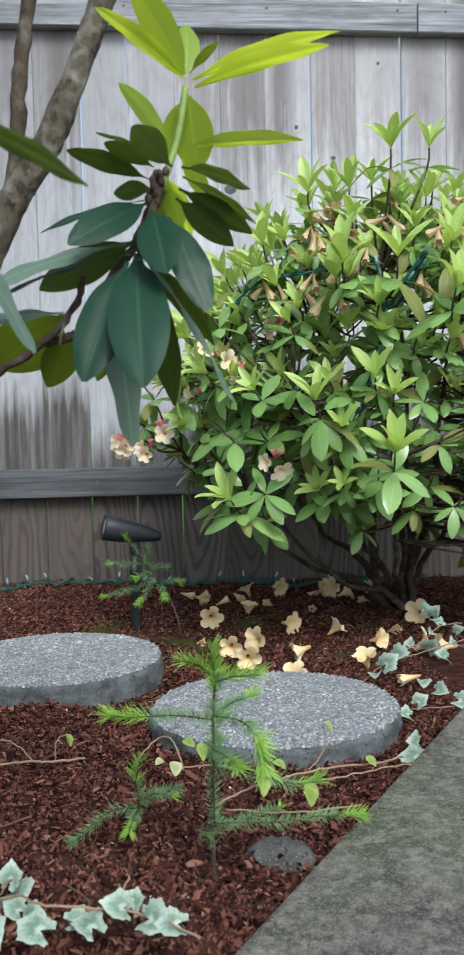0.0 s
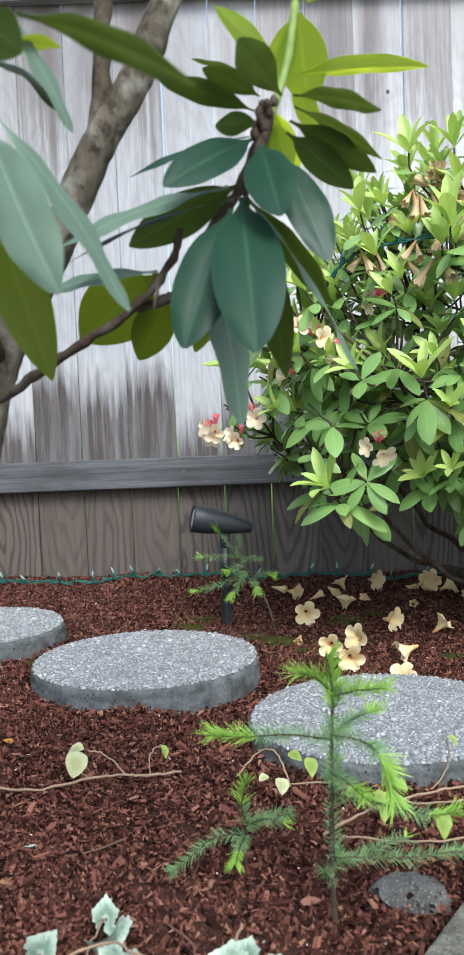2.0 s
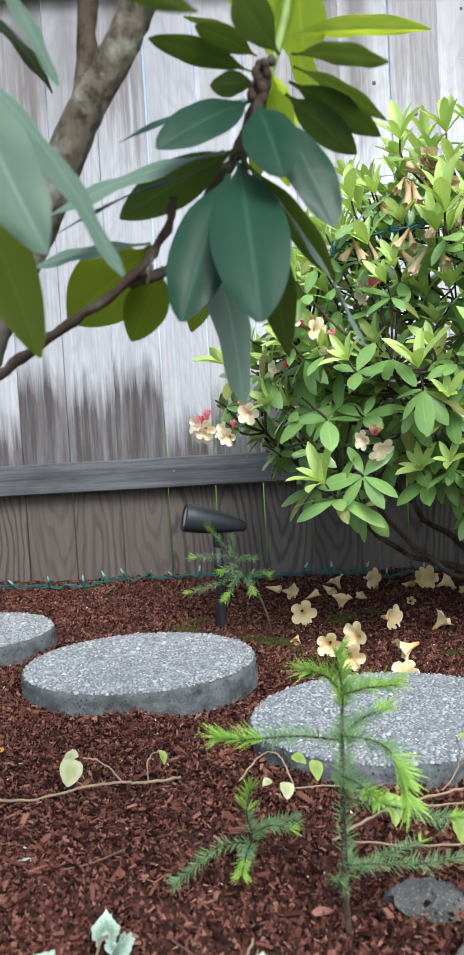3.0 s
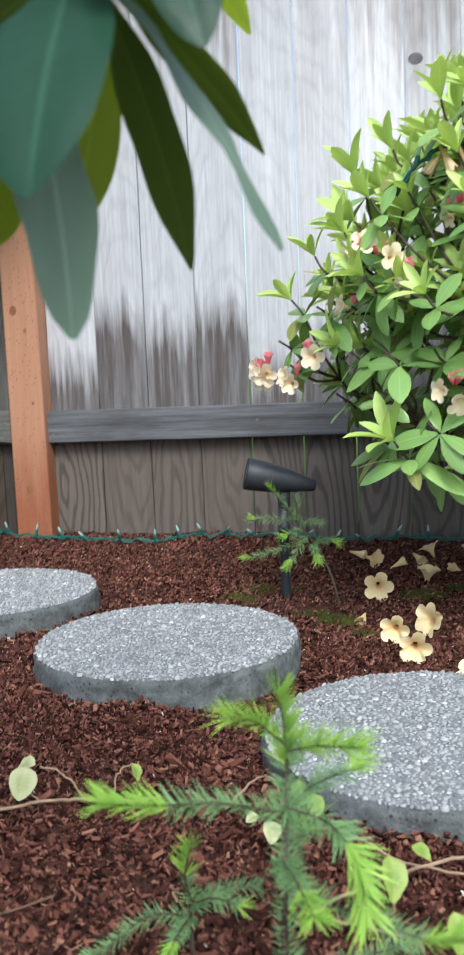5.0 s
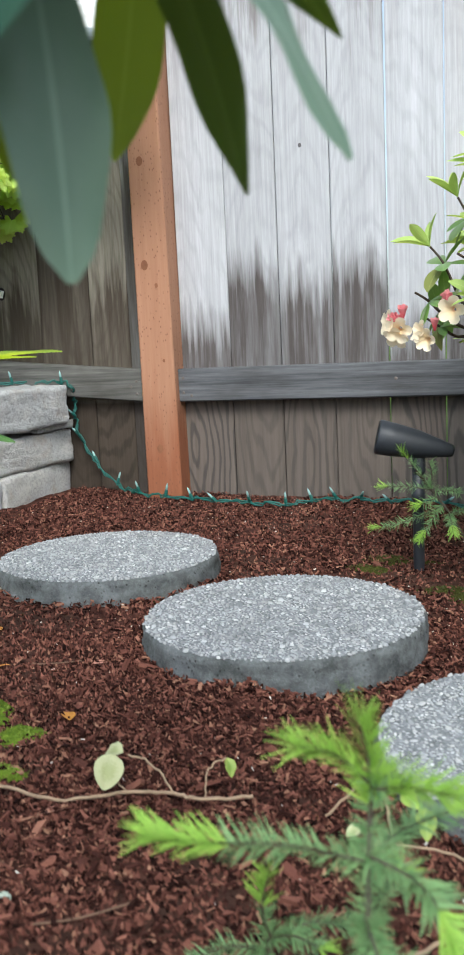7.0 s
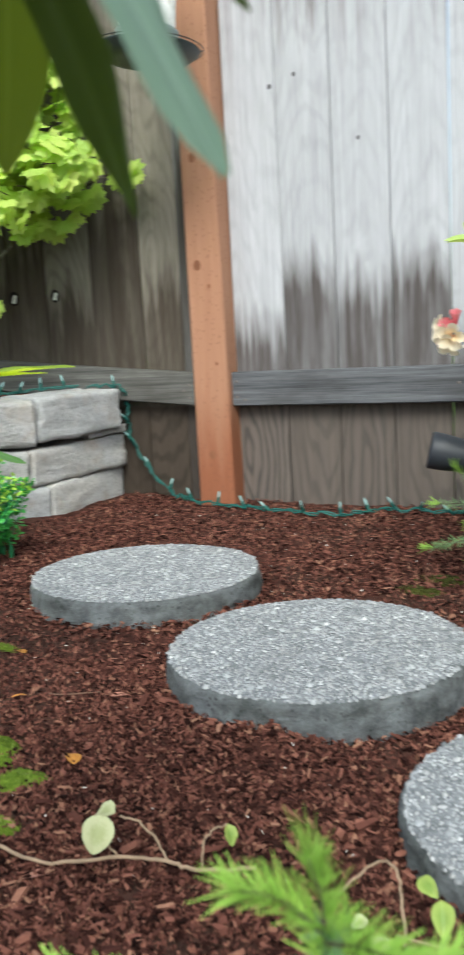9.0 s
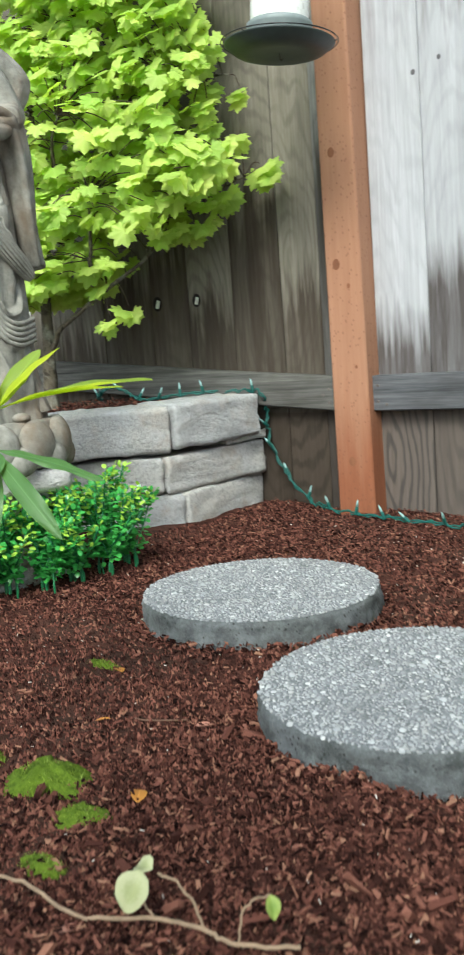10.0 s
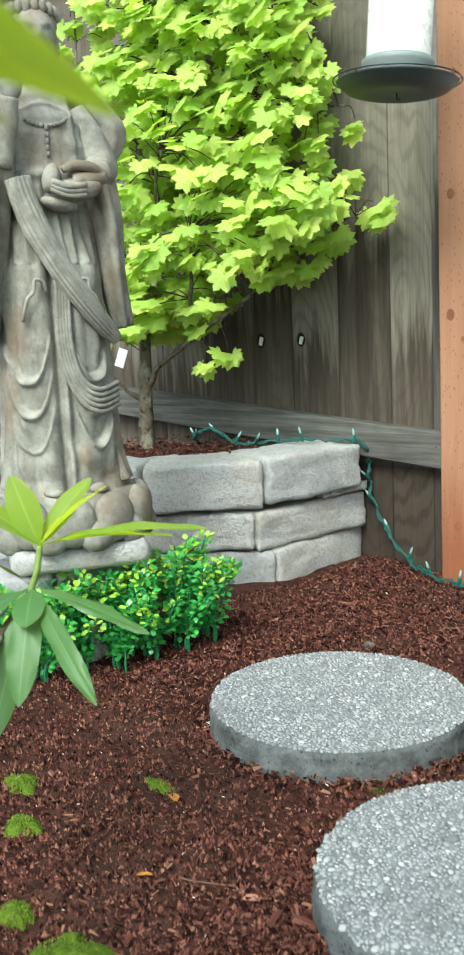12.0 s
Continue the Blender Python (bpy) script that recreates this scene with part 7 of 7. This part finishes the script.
    tagged(part("stone", bm, rockm, smooth=True, at=pose(0.03, -0.55, ground_z(0.03, -0.55) + 0.003)), "small grey pebble lying on the mulch", "stone")
    # single fallen leaves
    dry = leaf_mat("orange dry leaf", (0.42, 0.17, 0.03), (0.58, 0.27, 0.06), 0.6, 0.3, 0.15, (0.5, 0.25, 0.05))
    pink = leaf_mat("dry pink-brown leaf", (0.30, 0.13, 0.09), (0.45, 0.22, 0.16), 0.6, 0.3, 0.1, (0.4, 0.2, 0.1))
    grey = leaf_mat("pale grey-green leaf", (0.36, 0.42, 0.34), (0.46, 0.52, 0.44), 0.6, 0.3, 0.1, (0.4, 0.5, 0.3))
    shp = leaf_shape(0.5, 0.2, 0.2, 6, 0.9)
    for x, y, ln, turn, m, lab in ((0.433, -1.475, 0.034, 215, dry, "orange dry leaf lying on the mulch"), (0.52, -1.685, 0.03, -60, pink, "dry pinkish leaf lying on the mulch"), (0.545, -1.80, 0.022, 250, grey, "pale grey-green leaf lying on the mulch"), (0.42, -1.72, 0.03, 80, pink, "dry pinkish leaf lying on the mulch"),
                                   (0.15, -1.20, 0.03, 240, dry, "orange dry leaf lying on the mulch"), (0.05, -1.03, 0.024, 20, grey, "pale grey-green leaf lying on the mulch"), (0.87, -1.90, 0.026, 120, pink, "dry pinkish leaf lying on the mulch"), (0.26, -1.36, 0.02, 300, dry, "orange dry leaf lying on the mulch"), (0.40, -1.30, 0.022, 140, pink, "dry pinkish leaf lying on the mulch")):
        tagged(mesh_part("fallen_leaf", shape_mesh("fallen_leaf", shp, m), None, at=pose(x, y, ground_z(x, y) + 0.004, 6, -8, turn) @ Matrix.Diagonal((ln, ln, ln, 1))), lab, "leaf", "single fallen leaves")
    # twigs lying about
    for a, b in (((0.50, -1.80), (0.53, -1.76)), ((0.60, -1.83), (0.66, -1.78)), ((0.30, -1.33), (0.36, -1.30)), ((0.10, -1.05), (0.15, -1.06)), ((0.75, -2.0), (0.72, -1.95))):
        bm = bmesh.new()
        mid = ((a[0] + b[0]) / 2 + rnd.uniform(-0.014, 0.014), (a[1] + b[1]) / 2 + rnd.uniform(-0.008, 0.008))
        tube(bm, bend([(x, y, ground_z(x, y) + 0.004) for x, y in (a, mid, b)], 5), 0.0011, 6)
        tagged(part("twig", bm, M_DRY_TWIG, smooth=True), "thin dry brown twig lying on the mulch", "twig", "loose twigs")


build_litter()


# ---- bark chips ----
STONES = ((1.000, -1.430), (0.606, -1.140), (0.192, -0.868))


def clear_of(x, y):
    if over_path(x, y) > 0.004 or y > -0.012:
        return False
    if any((x - a) ** 2 + (y - b) ** 2 < 0.203 ** 2 for a, b in STONES):
        return False
    return not (x < -0.33 and y > -0.62 and (x + 0.8) ** 2 + (y + 0.2) ** 2 < 0.5 ** 2)


def build_mulch():
    rnd = random.Random(77)
    verts, faces = [], []

    def chip(x, y, size, lift):
        nonlocal verts, faces
        ln, w, t = size * rnd.uniform(0.5, 1.35), size * rnd.uniform(0.26, 0.75), size * rnd.uniform(0.08, 0.26)
        m = Euler((rnd.gauss(0, 0.7), rnd.gauss(0, 0.5), rnd.uniform(0, 6.28))).to_matrix()
        z = ground_z(x, y) + lift
        b = len(verts)
        j = [rnd.uniform(0.55, 1.1) for _ in range(8)]
        taper = {-1: rnd.uniform(0.15, 1.0), 1: rnd.uniform(0.15, 1.0)}
        for i, (sx, sy, sz) in enumerate(((-1, -1, -1), (1, -1, -1), (1, 1, -1), (-1, 1, -1), (-1, -1, 1), (1, -1, 1), (1, 1, 1), (-1, 1, 1))):
            v = m @ Vector((sx * ln / 2 * j[i], sy * w / 2 * j[(i + 3) % 8] * taper[sx], sz * t / 2))
            verts.append((x + v.x, y + v.y, z + v.z))
        faces.extend(tuple(b + q for q in f) for f in ((0, 3, 2, 1), (4, 5, 6, 7), (0, 1, 5, 4), (1, 2, 6, 5), (2, 3, 7, 6), (3, 0, 4, 7)))

    # (x from, to, y from, to, count, sizes)
    for x0, x1, y0, y1, n, s0, s1 in ((0.45, 1.35, -2.30, -1.55, 23000, 0.003, 0.010), (0.45, 1.35, -2.30, -1.60, 1500, 0.010, 0.020), (-0.35, 1.35, -1.70, -0.95, 33000, 0.003, 0.0105), (-0.40, 1.75, -0.95, 0.0, 33000, 0.004, 0.013), (-0.35, 0.7, -2.0, -1.2, 15000, 0.004, 0.011),
                                      (-0.30, 1.3, -2.0, -0.1, 3000, 0.010, 0.017), (0.3, 1.2, -2.3, -1.3, 200, 0.02, 0.030)):
        for _ in range(n):
            x, y = rnd.uniform(x0, x1), rnd.uniform(y0, y1)
            bare = noise.noise(Vector((x * 4.5, y * 4.5, 9)))
            damp = (1 - smooth_step(0.20, 0.55, x)) * smooth_step(-1.95, -1.65, y) * (1 - smooth_step(-1.15, -0.9, y))
            if not clear_of(x, y) or (bare > 0.2 and rnd.random() < 0.68) or rnd.random() < 0.85 * damp:
                continue
            chip(x, y, rnd.uniform(s0, s1), rnd.uniform(-0.002, 0.008))
    # fine crumbs between the chips
    for x0, x1, y0, y1, n in ((0.35, 1.35, -2.30, -1.60, 26000), (-0.35, 1.35, -1.70, -0.95, 44000), (-0.40, 1.75, -0.95, 0.0, 40000), (-0.35, 0.6, -2.0, -1.2, 24000)):
        for _ in range(n):
            x, y = rnd.uniform(x0, x1), rnd.uniform(y0, y1)
            damp = (1 - smooth_step(0.20, 0.55, x)) * smooth_step(-1.95, -1.65, y) * (1 - smooth_step(-1.15, -0.9, y))
            if not clear_of(x, y) or rnd.random() < 0.45 * damp:
                continue
            b, r, z, a = len(verts), rnd.uniform(0.0014, 0.0042), ground_z(x, y), rnd.uniform(0, 2.1)
            h = rnd.uniform(0.4, 1.4) * r
            verts.extend((x + r * rnd.uniform(0.6, 1.3) * math.cos(a + q), y + r * rnd.uniform(0.6, 1.3) * math.sin(a + q), z - 0.0005) for q in (0, 2.1, 4.2))
            verts.append((x + rnd.uniform(-0.5, 0.5) * r, y + rnd.uniform(-0.5, 0.5) * r, z + h + 0.0015))
            faces.extend(((b, b + 1, b + 3), (b + 1, b + 2, b + 3), (b + 2, b, b + 3)))
    # heaped loose bits round the foot of each stone
    for a, b in STONES:
        for _ in range(900):
            u, r = rnd.uniform(0, 6.28), 0.206 + abs(rnd.gauss(0, 0.012))
            x, y = a + r * math.cos(u), b + r * math.sin(u)
            if over_path(x, y) < 0:
                chip(x, y, rnd.uniform(0.006, 0.014), rnd.uniform(0.001, 0.010))
    # inside the planter
    for _ in range(500):
        u, r = rnd.uniform(0, 6.28), math.sqrt(rnd.random())
        x, y = -0.80 + 0.28 * r * math.cos(u), -0.25 + 0.20 * r * math.sin(u)
        chip(x, y, rnd.uniform(0.006, 0.016), 0.34 - ground_z(x, y))
    loose, verts, faces = (verts, faces), [], []
    for _ in range(520):
        x, y = rnd.uniform(-0.3, 1.2), rnd.uniform(-2.0, -0.05)
        if clear_of(x, y):
            chip(x, y, rnd.uniform(0.0025, 0.0045), 0.007)
    ob = mesh_part("pale_grit", raw_mesh("pale_grit", verts, faces), plain("pale grit", (0.62, 0.58, 0.52), 0.8, 0.2))
    tagged(ob, "tiny pale grains sprinkled over the mulch", "grit", kind="stuff")
    verts, faces = loose
    ob = mesh_part("bark_chips", raw_mesh("bark_chips", verts, faces), M_CHIP)
    tagged(ob, "loose reddish-brown shredded bark chips over the bed", "mulch", kind="stuff")


build_mulch()
